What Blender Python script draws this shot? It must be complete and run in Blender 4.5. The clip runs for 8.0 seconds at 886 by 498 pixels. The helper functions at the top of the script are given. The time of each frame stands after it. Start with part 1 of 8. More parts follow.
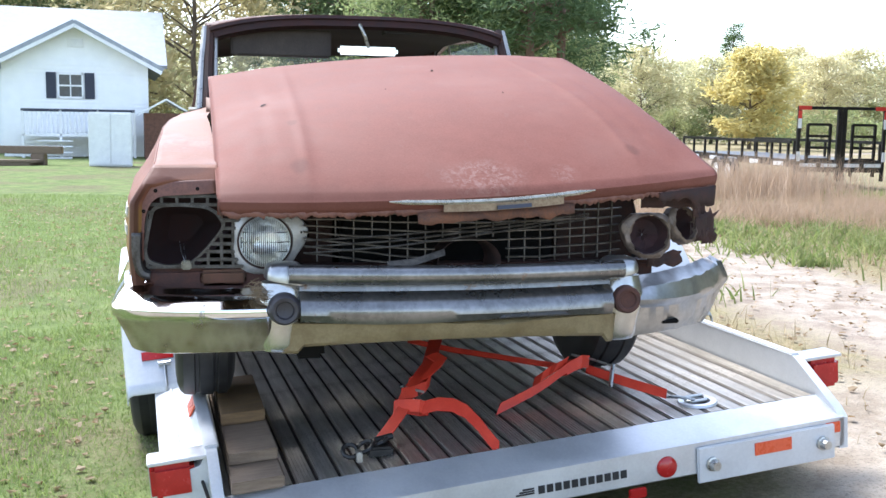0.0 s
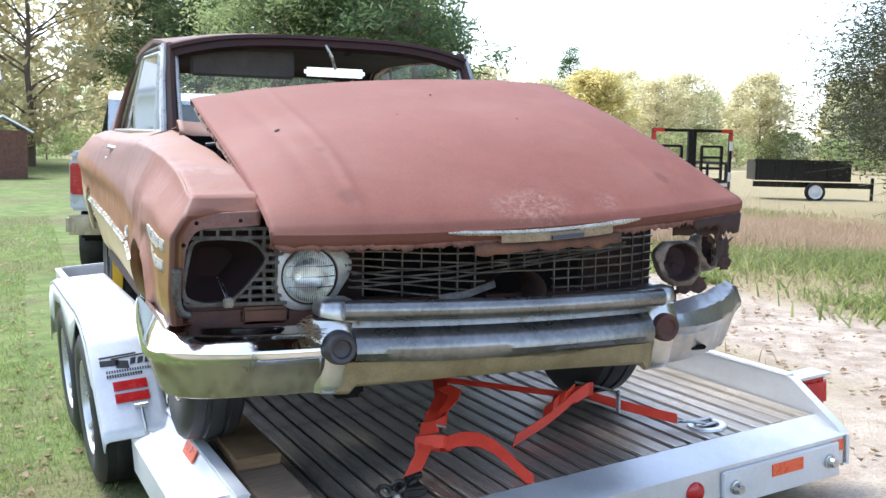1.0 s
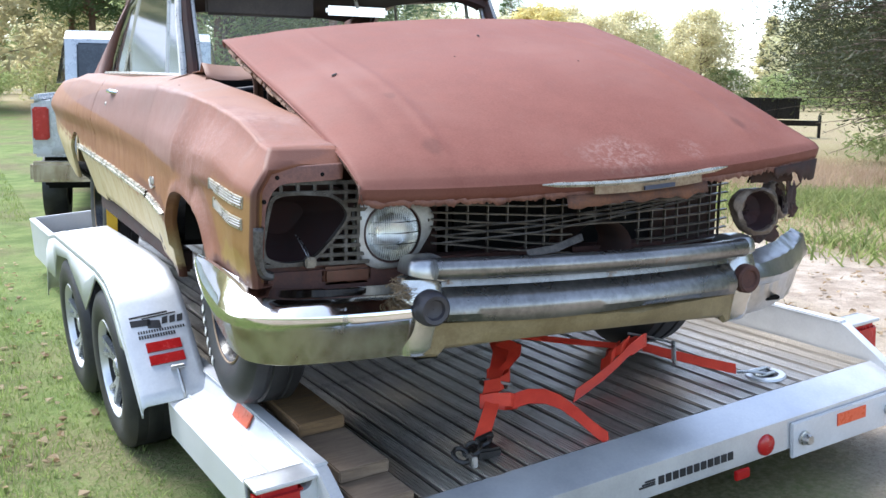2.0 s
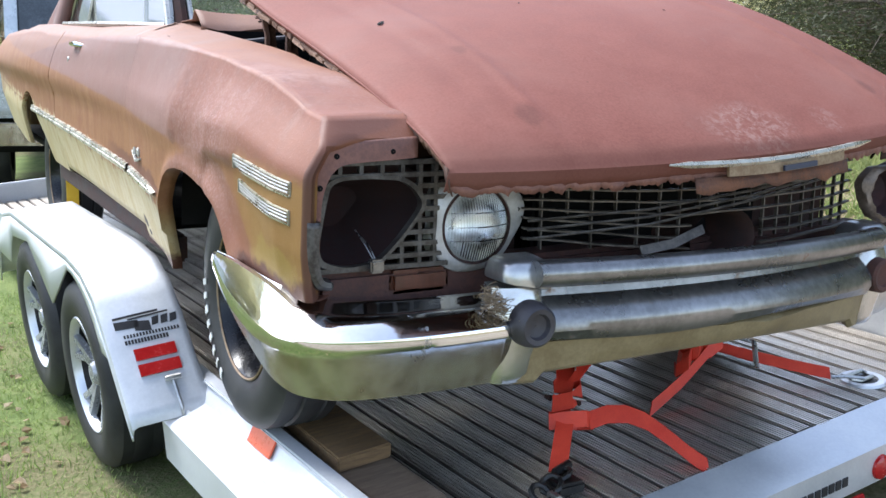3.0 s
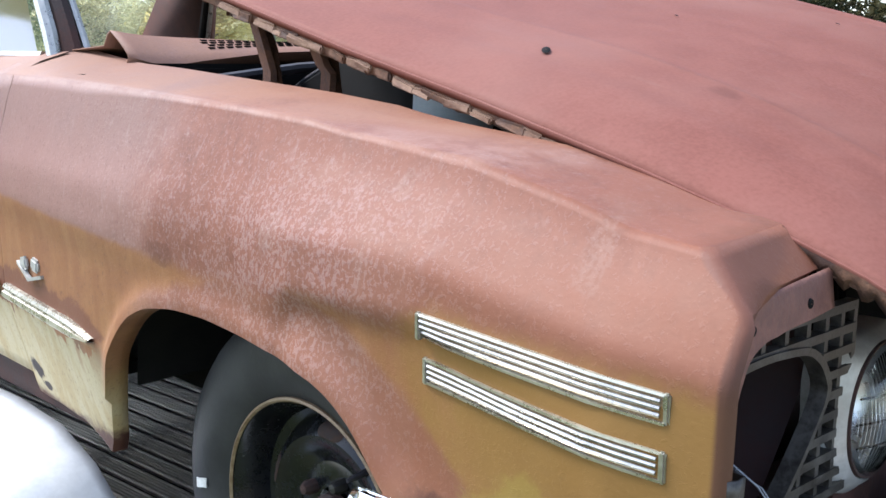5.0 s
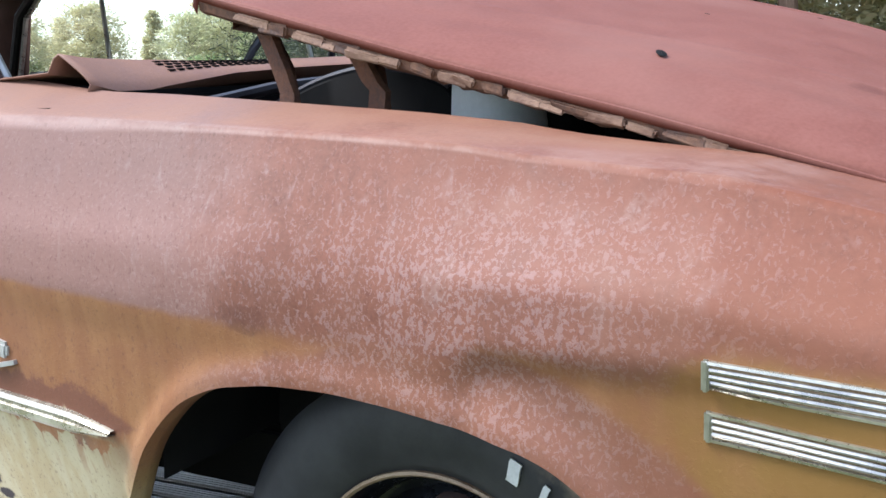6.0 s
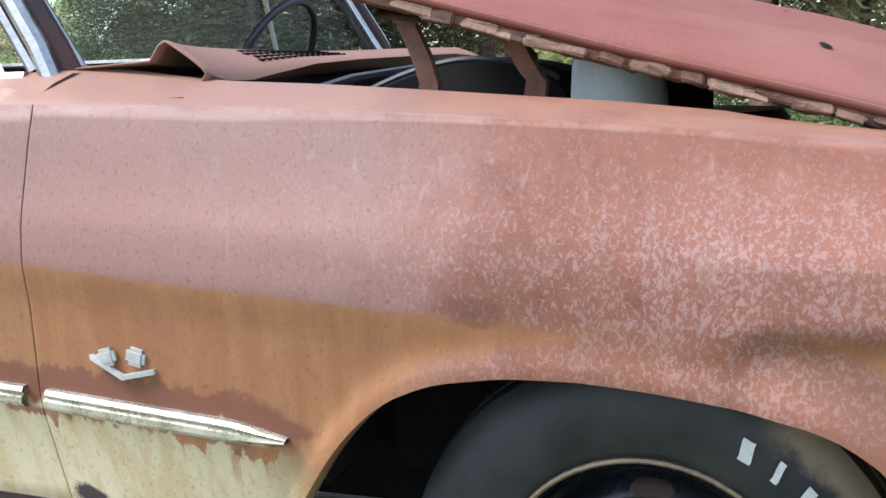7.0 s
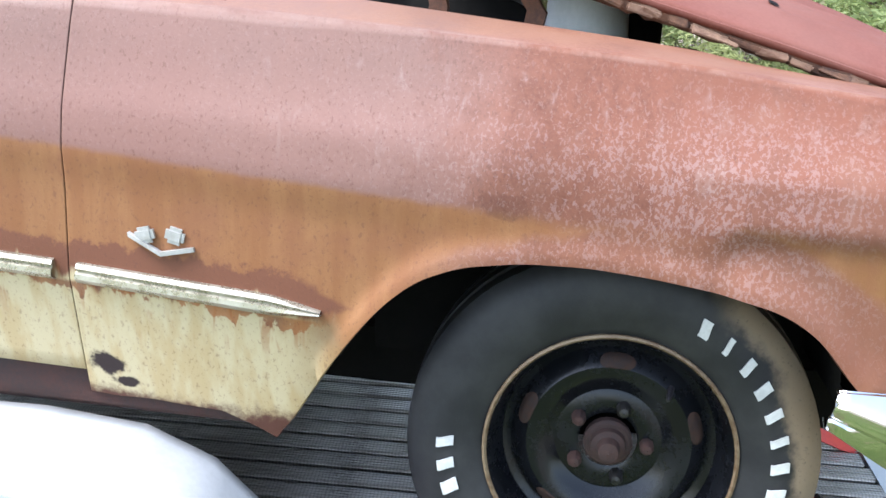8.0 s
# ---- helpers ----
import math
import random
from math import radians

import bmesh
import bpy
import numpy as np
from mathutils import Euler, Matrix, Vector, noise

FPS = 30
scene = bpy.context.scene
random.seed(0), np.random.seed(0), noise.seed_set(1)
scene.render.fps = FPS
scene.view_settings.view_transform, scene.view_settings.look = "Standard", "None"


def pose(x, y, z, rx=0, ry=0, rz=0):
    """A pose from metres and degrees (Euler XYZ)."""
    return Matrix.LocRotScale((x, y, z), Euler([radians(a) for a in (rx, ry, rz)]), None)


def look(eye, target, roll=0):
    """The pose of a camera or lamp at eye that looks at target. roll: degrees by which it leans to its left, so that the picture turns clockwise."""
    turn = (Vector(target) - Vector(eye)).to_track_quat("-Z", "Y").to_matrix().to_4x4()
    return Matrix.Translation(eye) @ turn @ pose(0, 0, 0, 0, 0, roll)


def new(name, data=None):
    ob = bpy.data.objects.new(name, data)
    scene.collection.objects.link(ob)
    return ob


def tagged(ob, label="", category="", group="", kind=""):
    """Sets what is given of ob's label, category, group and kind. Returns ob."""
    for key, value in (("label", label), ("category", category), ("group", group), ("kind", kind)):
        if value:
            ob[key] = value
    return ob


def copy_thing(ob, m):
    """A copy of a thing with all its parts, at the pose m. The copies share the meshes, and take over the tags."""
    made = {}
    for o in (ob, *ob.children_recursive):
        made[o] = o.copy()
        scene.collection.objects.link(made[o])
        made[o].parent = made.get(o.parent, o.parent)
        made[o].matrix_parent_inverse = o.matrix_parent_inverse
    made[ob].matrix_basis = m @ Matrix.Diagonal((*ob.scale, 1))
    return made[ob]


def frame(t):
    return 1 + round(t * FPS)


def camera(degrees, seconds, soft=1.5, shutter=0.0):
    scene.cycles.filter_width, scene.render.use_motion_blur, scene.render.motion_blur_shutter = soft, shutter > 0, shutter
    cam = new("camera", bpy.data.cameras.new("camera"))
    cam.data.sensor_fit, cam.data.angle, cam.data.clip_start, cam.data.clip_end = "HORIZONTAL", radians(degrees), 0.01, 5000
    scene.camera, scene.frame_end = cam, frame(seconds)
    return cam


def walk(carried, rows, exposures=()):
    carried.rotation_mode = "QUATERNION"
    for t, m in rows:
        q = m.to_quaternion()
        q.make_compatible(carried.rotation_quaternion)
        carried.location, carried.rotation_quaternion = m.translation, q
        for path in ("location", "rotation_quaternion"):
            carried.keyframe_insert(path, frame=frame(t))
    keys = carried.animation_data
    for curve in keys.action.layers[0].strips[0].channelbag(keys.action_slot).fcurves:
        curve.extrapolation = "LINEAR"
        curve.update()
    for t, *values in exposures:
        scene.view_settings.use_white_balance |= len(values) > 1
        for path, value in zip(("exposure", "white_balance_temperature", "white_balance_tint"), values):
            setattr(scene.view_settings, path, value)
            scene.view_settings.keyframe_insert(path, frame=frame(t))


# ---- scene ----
cam = camera(47.9, 8.0)
PATH = [
    (0, (-0.787, -3.908, 1.543), (-0.315, -1.981, 1.293), 0.9),
    (0.5, (-1.119, -3.781, 1.529), (-0.418, -1.928, 1.258), 2.5),
    (1, (-1.36, -3.609, 1.56), (-0.584, -1.777, 1.352), 1.2),
    (1.5, (-1.594, -3.479, 1.563), (-0.683, -1.716, 1.311), 0.2),
    (1.7, (-1.665, -3.415, 1.574), (-0.793, -1.638, 1.287), 0.3),
    (2.8, (-1.679, -2.743, 1.552), (-0.724, -1.027, 1.172), 2.2),
    (3, (-1.697, -2.589, 1.546), (-0.721, -0.891, 1.146), 1.4),
    (3.5, (-1.735, -2.266, 1.543), (-0.687, -0.631, 1.066), 0.1),
    (4, (-1.676, -1.937, 1.539), (-0.55, -0.342, 1.109), 0.6),
    (4.5, (-1.681, -1.588, 1.558), (-0.454, -0.054, 1.182), 1.2),
    (5, (-1.77, -1.234, 1.575), (-0.361, 0.139, 1.211), 0.2),
    (5.2, (-1.803, -1.118, 1.577), (-0.378, 0.24, 1.224), 0.3),
    (6.3, (-2.004, -0.56, 1.59), (-0.2, 0.23, 1.244), -2.8),
    (6.5, (-2.056, -0.478, 1.593), (-0.218, 0.236, 1.26), -2.4),
    (7, (-2.134, -0.214, 1.585), (-0.271, 0.42, 1.226), -2.0),
    (7.5, (-2.236, -0.01, 1.602), (-0.316, 0.319, 1.148), 0.1),
    (8, (-2.42, 0.042, 1.597), (-0.503, 0.289, 1.084), 3.3),
]
walk(cam, [(t, look(eye, target, roll)) for t, eye, target, roll in PATH], [(0, 2.33, 6050, 10), (1.5, 2.24, 6050, 10), (3.5, 2.22, 6100, 10), (4.5, 2.20, 6080, 10), (6.5, 2.10, 5960, 10), (8, 2.47, 6000, 10)])

# ---- world, sun, exposure ----
SUN_EL, SUN_AZ = 55.0, 335.0
world = bpy.data.worlds.new("world")
scene.world = world
world.use_nodes = True
wn = world.node_tree
sky = wn.nodes.new("ShaderNodeTexSky")
sky.sky_type = "NISHITA"
sky.sun_disc = False
sky.sun_elevation = radians(SUN_EL)
sky.sun_rotation = radians(SUN_AZ)
sky.air_density, sky.dust_density, sky.ozone_density = 1.0, 1.6, 1.0
# thin white cloud takes most of the blue out of the sky
haze = wn.nodes.new("ShaderNodeHueSaturation")
haze.inputs["Saturation"].default_value = 0.75
wn.links.new(sky.outputs[0], haze.inputs["Color"])
wn.links.new(haze.outputs[0], wn.nodes["Background"].inputs[0])
wn.nodes["Background"].inputs[1].default_value = 0.12
sun = new("sun", bpy.data.lights.new("sun", "SUN"))
sun.data.energy, sun.data.angle, sun.data.color = 1.5, radians(25), (1.0, 0.975, 0.94)
az = radians(SUN_AZ)
sun.matrix_world = look((40 * math.sin(az), 40 * math.cos(az), 40 * math.tan(radians(SUN_EL))), (0, 0, 0))


# ---- mesh helpers ----
def put(name, bm, material, parent=None, label="", smooth=True, kind=""):
    """Link a bmesh as one object, smooth but for its sharp edges."""
    bmesh.ops.recalc_face_normals(bm, faces=bm.faces)
    me = bpy.data.meshes.new(name)
    for f in bm.faces:
        f.smooth = smooth
    if smooth:
        for e in bm.edges:
            if len(e.link_faces) == 2 and e.calc_face_angle(0) > 0.6:
                e.smooth = False
    bm.to_mesh(me)
    bm.free()
    me.materials.append(material)
    ob = new(name, me)
    ob.parent = parent
    return tagged(ob, label, kind=kind)


def part(name, bm, material, parent, label=""):
    return put(name, bm, material, parent, label)


def empty(name, label, category, group="", at=None):
    ob = new(name)
    ob.empty_display_size = 0.1
    if at is not None:
        ob.matrix_world = at
    return tagged(ob, label, category, group)


def box(bm, x0, x1, y0, y1, z0, z1, bevel=0.0, m=None):
    """A box with bevelled edges."""
    r = bmesh.ops.create_cube(bm, size=1)
    vs = r["verts"]
    for v in vs:
        v.co = Vector(((x0 + x1) / 2 + v.co.x * (x1 - x0), (y0 + y1) / 2 + v.co.y * (y1 - y0), (z0 + z1) / 2 + v.co.z * (z1 - z0)))
    if bevel:
        es = list({e for v in vs for e in v.link_edges})
        r = bmesh.ops.bevel(bm, geom=es, offset=bevel, segments=2, affect="EDGES")
        vs = list({v for f in r["faces"] for v in f.verts} | {v for v in vs if v.is_valid})
    if m is not None:
        for v in vs:
            v.co = m @ v.co
    return vs


def boxes(*args, bevel=0.0, m=None):
    bm = bmesh.new()
    for a in args:
        box(bm, *a, bevel=bevel, m=m)
    return bm


def grid(bm, rows, close_u=False, close_v=False):
    """A sheet through rows of points."""
    vs = [[bm.verts.new(p) for p in r] for r in rows]
    nr, nc = len(vs), len(vs[0])
    for i in range(nr if close_v else nr - 1):
        for j in range(nc if close_u else nc - 1):
            q = (vs[i][j], vs[i][(j + 1) % nc], vs[(i + 1) % nr][(j + 1) % nc], vs[(i + 1) % nr][j])
            try:
                bm.faces.new(q)
            except ValueError:
                pass
    return vs


def cap(bm, ring):
    try:
        bm.faces.new(ring)
    except ValueError:
        pass


def tube(bm, pts, radius, n=8, squash=1.0, ends=True):
    """A tube along points; radius may be a list."""
    pts = [Vector(p) for p in pts]
    rs = radius if isinstance(radius, (list, tuple)) else [radius] * len(pts)
    rows = []
    up = Vector((0, 0, 1))
    for i, p in enumerate(pts):
        d = (pts[min(i + 1, len(pts) - 1)] - pts[max(i - 1, 0)]).normalized()
        a = d.cross(up if abs(d.z) < 0.95 else Vector((1, 0, 0))).normalized()
        b = a.cross(d).normalized()
        rows.append([p + a * rs[i] * math.cos(t) + b * rs[i] * squash * math.sin(t) for t in [2 * math.pi * k / n for k in range(n)]])
    vs = grid(bm, rows, close_u=True)
    if ends:
        cap(bm, vs[0])
        cap(bm, vs[-1])
    return vs


def lathe(bm, profile, n=32, m=None, start=0.0, turn=2 * math.pi):
    """Turn (radius, along) about the x axis."""
    full = abs(turn - 2 * math.pi) < 1e-6
    rows = []
    for k in range(n if full else n + 1):
        a = start + turn * k / n
        rows.append([(h, r * math.cos(a), r * math.sin(a)) for r, h in profile])
    if m is not None:
        rows = [[m @ Vector(p) for p in r] for r in rows]
    return grid(bm, rows, close_v=full)


def loft(bm, path, section, ends=True):
    """Sweep a closed section along a path. section(i) gives (out, z) points; path rows are (x, y, outx, outy)."""
    rows = []
    for i, (x, y, ox, oy) in enumerate(path):
        rows.append([(x + ox * d, y + oy * d, z) for d, z in section(i)])
    vs = grid(bm, rows, close_u=True)
    if ends:
        cap(bm, vs[0])
        cap(bm, vs[-1])
    return vs


def strip(bm, pts, width, thick, across=None):
    """A flat band through points, with thickness. across: the way of its width."""
    pts = [Vector(p) for p in pts]
    rows = []
    for i, p in enumerate(pts):
        d = (pts[min(i + 1, len(pts) - 1)] - pts[max(i - 1, 0)]).normalized()
        a = Vector(across).normalized() if across is not None else d.cross(Vector((0, 0, 1))).normalized()
        n = a.cross(d).normalized()
        rows.append([p + a * width / 2 + n * thick / 2, p + a * width / 2 - n * thick / 2, p - a * width / 2 - n * thick / 2, p - a * width / 2 + n * thick / 2])
    vs = grid(bm, rows, close_u=True)
    cap(bm, vs[0])
    cap(bm, vs[-1])


def lerp(a, b, t):
    return a + (b - a) * t


def through_points(pts, n):
    """n + 1 places on a smooth curve through the points."""
    p = [np.array(q, float) for q in pts]
    p = [2 * p[0] - p[1]] + p + [2 * p[-1] - p[-2]]
    out = []
    for i in range(n + 1):
        f = (len(pts) - 1) * i / n
        k = min(int(f), len(pts) - 2)
        t = f - k
        a, b, c, d = p[k:k + 4]
        out.append(tuple(0.5 * (2 * b + (c - a) * t + (2 * a - 5 * b + 4 * c - d) * t * t + (3 * b - a - 3 * c + d) * t ** 3)))
    return out


def squarish(n, power):
    """Unit directions round a rounded square."""
    out = []
    for k in range(n):
        c, q = math.cos(2 * math.pi * k / n), math.sin(2 * math.pi * k / n)
        out.append((math.copysign(abs(c) ** (2 / power), c), math.copysign(abs(q) ** (2 / power), q)))
    return out


def solid(ob, t, offset=0.0):
    md = ob.modifiers.new("thickness", "SOLIDIFY")
    md.thickness, md.offset = t, offset
    return ob


# ---- materials ----
class Nodes:
    """Short hands for a material's node tree."""

    def __init__(self, name):
        self.mat = bpy.data.materials.new(name)
        self.mat.use_nodes = True
        self.t = self.mat.node_tree
        self.bsdf = self.t.nodes["Principled BSDF"]
        self.co = self.t.nodes.new("ShaderNodeTexCoord").outputs["Object"]
        sp = self.t.nodes.new("ShaderNodeSeparateXYZ")
        self.t.links.new(self.co, sp.inputs[0])
        self.x, self.y, self.z = sp.outputs

    def link(self, a, b):
        if isinstance(a, (int, float)):
            b.default_value = a
        elif isinstance(a, (tuple, list)):
            b.default_value = (*a, 1.0)[:4] if len(b.default_value) == 4 else a
        else:
            self.t.links.new(a, b)

    def math(self, op, a, b=0.0, c=0.0, clamp=False):
        n = self.t.nodes.new("ShaderNodeMath")
        n.operation, n.use_clamp = op, clamp
        for s, v in zip(n.inputs, (a, b, c)):
            self.link(v, s)
        return n.outputs[0]

    def step(self, v, lo, hi):
        n = self.t.nodes.new("ShaderNodeMapRange")
        n.interpolation_type = "SMOOTHSTEP"
        self.link(v, n.inputs[0])
        n.inputs[1].default_value, n.inputs[2].default_value = lo, hi
        return n.outputs[0]

    def noise(self, scale, detail=4.0, rough=0.6, stretch=None, warp=0.0):
        n = self.t.nodes.new("ShaderNodeTexNoise")
        n.inputs["Scale"].default_value, n.inputs["Detail"].default_value = scale, detail
        n.inputs["Roughness"].default_value, n.inputs["Distortion"].default_value = rough, warp
        src = self.co
        if stretch:
            mp = self.t.nodes.new("ShaderNodeMapping")
            mp.inputs["Scale"].default_value = stretch
            self.t.links.new(src, mp.inputs[0])
            src = mp.outputs[0]
        self.t.links.new(src, n.inputs["Vector"])
        return n.outputs["Fac"]

    def cells(self, scale, feature="F1", stretch=None):
        n = self.t.nodes.new("ShaderNodeTexVoronoi")
        n.feature = feature
        n.inputs["Scale"].default_value = scale
        src = self.co
        if stretch:
            mp = self.t.nodes.new("ShaderNodeMapping")
            mp.inputs["Scale"].default_value = stretch
            self.t.links.new(src, mp.inputs[0])
            src = mp.outputs[0]
        self.t.links.new(src, n.inputs["Vector"])
        return n.outputs["Distance"]

    def mix(self, f, a, b):
        n = self.t.nodes.new("ShaderNodeMix")
        n.data_type = "RGBA"
        self.link(f, n.inputs[0])
        self.link(a, n.inputs[6])
        self.link(b, n.inputs[7])
        return n.outputs[2]

    def random(self):
        return self.t.nodes.new("ShaderNodeObjectInfo").outputs["Random"]

    def island(self):
        return self.t.nodes.new("ShaderNodeNewGeometry").outputs["Random Per Island"]

    def bump(self, h, strength=0.3, dist=0.002):
        n = self.t.nodes.new("ShaderNodeBump")
        n.inputs["Strength"].default_value, n.inputs["Distance"].default_value = strength, dist
        self.t.links.new(h, n.inputs["Height"])
        self.t.links.new(n.outputs[0], self.bsdf.inputs["Normal"])

    def done(self, color, rough=0.6, metal=0.0, spec=None):
        self.link(color, self.bsdf.inputs["Base Color"])
        self.link(rough, self.bsdf.inputs["Roughness"])
        self.link(metal, self.bsdf.inputs["Metallic"])
        if spec is not None:
            self.bsdf.inputs["Specular IOR Level"].default_value = spec
        return self.mat


def surface(name, c1, c2, scale=8.0, rough=0.6, metal=0.0, fine=120.0, bump=0.25, dist=0.001, vary=0.0, stretch=None, spec=None):
    """Two tones mixed by coarse and fine noise, with fine relief; vary: spread of tone between objects."""
    n = Nodes(name)
    a, b = n.noise(scale, 5, 0.65, stretch), n.noise(fine, 3, 0.6, stretch)
    f = n.step(n.math("ADD", n.math("MULTIPLY", a, 0.7), n.math("MULTIPLY", b, 0.3)), 0.36, 0.66)
    col = n.mix(f, c1, c2)
    if vary:
        col = n.mix(n.math("MULTIPLY", n.random(), vary), col, tuple(0.35 * v for v in c1))
    n.bump(n.math("ADD", b, n.math("MULTIPLY", a, 0.6)), bump, dist)
    return n.done(col, n.math("ADD", rough - 0.1, n.math("MULTIPLY", f, 0.2)), metal, spec)


def leafy(name, c1, c2, c3, through_light=0.55):
    """Leaves or blades, each its own tone, which let some of the light through."""
    n = Nodes(name)
    col = n.mix(n.island(), c1, c2)
    col = n.mix(n.math("MULTIPLY", n.random(), 0.6), col, c3)
    n.done(col, 0.6, 0.0, 0.3)
    tl, mx = n.t.nodes.new("ShaderNodeBsdfTranslucent"), n.t.nodes.new("ShaderNodeMixShader")
    n.t.links.new(col, tl.inputs[0])
    mx.inputs[0].default_value = through_light
    n.t.links.new(n.bsdf.outputs[0], mx.inputs[1])
    n.t.links.new(tl.outputs[0], mx.inputs[2])
    n.t.links.new(mx.outputs[0], n.t.nodes["Material Output"].inputs[0])
    return n.mat


def glassy(name, tint, gloss=0.05, dust=0.0):
    """A clear pane: mostly see-through, with a mirror's share by Fresnel."""
    mt = bpy.data.materials.new(name)
    mt.use_nodes = True
    t = mt.node_tree
    t.nodes.remove(t.nodes["Principled BSDF"])
    tr, gl = t.nodes.new("ShaderNodeBsdfTransparent"), t.nodes.new("ShaderNodeBsdfGlossy")
    mx, fr = t.nodes.new("ShaderNodeMixShader"), t.nodes.new("ShaderNodeFresnel")
    fr.inputs[0].default_value = 1.5
    tr.inputs[0].default_value = (*tint, 1)
    gl.inputs["Roughness"].default_value = gloss
    t.links.new(fr.outputs[0], mx.inputs[0])
    t.links.new(tr.outputs[0], mx.inputs[1])
    t.links.new(gl.outputs[0], mx.inputs[2])
    last = mx
    if dust:
        # a film of dust that catches the daylight
        df, tl = t.nodes.new("ShaderNodeBsdfDiffuse"), t.nodes.new("ShaderNodeBsdfTranslucent")
        both, last = t.nodes.new("ShaderNodeMixShader"), t.nodes.new("ShaderNodeMixShader")
        df.inputs[0].default_value = tl.inputs[0].default_value = (0.62, 0.70, 0.70, 1)
        both.inputs[0].default_value, last.inputs[0].default_value = 0.5, dust
        t.links.new(df.outputs[0], both.inputs[1])
        t.links.new(tl.outputs[0], both.inputs[2])
        t.links.new(mx.outputs[0], last.inputs[1])
        t.links.new(both.outputs[0], last.inputs[2])
    t.links.new(last.outputs[0], t.nodes["Material Output"].inputs[0])
    return mt


def body_paint():
    """Sun-bleached red primer over ochre and cream paint, bare and speckled in places."""
    n = Nodes("faded primer over ochre paint")
    M = n.math
    coarse, mid, fine = n.noise(2.2, 5, 0.6), n.noise(9, 6, 0.7), n.noise(150, 2, 0.5)
    clump = n.noise(16, 4, 0.65)
    streak = n.noise(22, 4, 0.6, (1, 1, 0.12))
    run = n.noise(34, 3, 0.6, (1, 1, 0.16), 0.4)

    def blot(y, z, ry, rz, rough=0.9):
        """A ragged spot on the side."""
        a, b = M("DIVIDE", M("SUBTRACT", n.y, y), ry), M("DIVIDE", M("SUBTRACT", n.z, z), rz)
        r = M("SQRT", M("ADD", M("MULTIPLY", a, a), M("MULTIPLY", b, b)))
        return n.step(M("ADD", r, M("MULTIPLY", M("SUBTRACT", clump, 0.5), rough * 2)), 1.1, 0.75)

    mott = n.noise(38, 5, 0.7, (1, 1, 0.6), 0.5)
    red = n.mix(n.step(M("ADD", M("ADD", M("MULTIPLY", mid, 0.4), M("MULTIPLY", mott, 0.35)), M("MULTIPLY", fine, 0.25)), 0.34, 0.64), (0.112, 0.040, 0.024), (0.182, 0.074, 0.046))
    red = n.mix(M("MULTIPLY", n.step(coarse, 0.45, 0.7), 0.5), red, (0.19, 0.088, 0.060))
    red = n.mix(M("MULTIPLY", n.step(M("ADD", n.y, M("MULTIPLY", mid, 0.6)), 0.45, 0.0), M("MULTIPLY", n.step(clump, 0.35, 0.65), 0.55)), red, (0.172, 0.062, 0.034))
    # pale pink bloom on the rear half of the fender and the door, greyer towards the crest
    rear = n.step(M("ADD", n.y, M("MULTIPLY", M("SUBTRACT", clump, 0.5), 0.36)), 0.04, 0.30)
    bloom = n.mix(n.step(M("ADD", n.z, M("MULTIPLY", mid, 0.08)), 1.42, 1.53), (0.226, 0.131, 0.110), (0.168, 0.101, 0.084))
    bloom = n.mix(M("MULTIPLY", n.step(coarse, 0.4, 0.7), 0.4), bloom, (0.195, 0.098, 0.083))
    red = n.mix(M("MULTIPLY", rear, 0.74), red, bloom)
    # stronger red under the flecks
    low_zone = M("MULTIPLY", n.step(n.y, 0.30, 0.05), n.step(M("ADD", clump, M("MULTIPLY", mid, 0.5)), 0.5, 0.9))
    red = n.mix(M("MULTIPLY", low_zone, 0.6), red, (0.172, 0.062, 0.036))
    # pale flecks, where the primer has weathered most
    zone = M("MULTIPLY", n.step(M("ABSOLUTE", M("ADD", n.y, 0.10)), 0.66, 0.05), n.step(M("ABSOLUTE", M("SUBTRACT", n.z, 1.29)), 0.24, 0.05))
    dense = M("MULTIPLY", zone, n.step(M("ADD", clump, M("MULTIPLY", coarse, 0.6)), 0.62, 0.95))
    fleck = n.step(M("ADD", n.noise(165, 3, 0.68, (1, 1, 0.75), 0.6), M("MULTIPLY", dense, 0.10)), 0.560, 0.635)
    red = n.mix(M("MULTIPLY", fleck, M("ADD", 0.10, M("MULTIPLY", zone, 0.40))), red, (0.285, 0.194, 0.180))
    red = n.mix(M("MULTIPLY", dense, 0.14), red, (0.25, 0.135, 0.108))
    spotty = M("MULTIPLY", zone, n.step(n.noise(125, 3, 0.7, (1, 1.3, 0.8), 0.9), 0.585, 0.66))
    red = n.mix(M("MULTIPLY", spotty, 0.5), red, (0.105, 0.040, 0.030))
    # pale runs of washed-off paint under the crest
    runs = M("MULTIPLY", n.step(run, 0.56, 0.80), M("MULTIPLY", n.step(M("ABSOLUTE", n.y), 0.75, 0.3), M("MULTIPLY", n.step(n.z, 1.29, 1.36), n.step(n.z, 1.50, 1.46))))
    red = n.mix(M("MULTIPLY", runs, 0.45), red, (0.30, 0.225, 0.207))
    # dark pitting
    pit = M("MULTIPLY", n.step(n.noise(175, 3, 0.65, (1, 1, 0.7), 0.5), 0.575, 0.66), n.step(n.y, -0.3, 0.3))
    ochre = n.mix(n.step(streak, 0.35, 0.7), (0.205, 0.088, 0.036), (0.245, 0.117, 0.050))
    ochre = n.mix(M("MULTIPLY", n.step(mid, 0.42, 0.72), 0.65), ochre, (0.188, 0.077, 0.038))
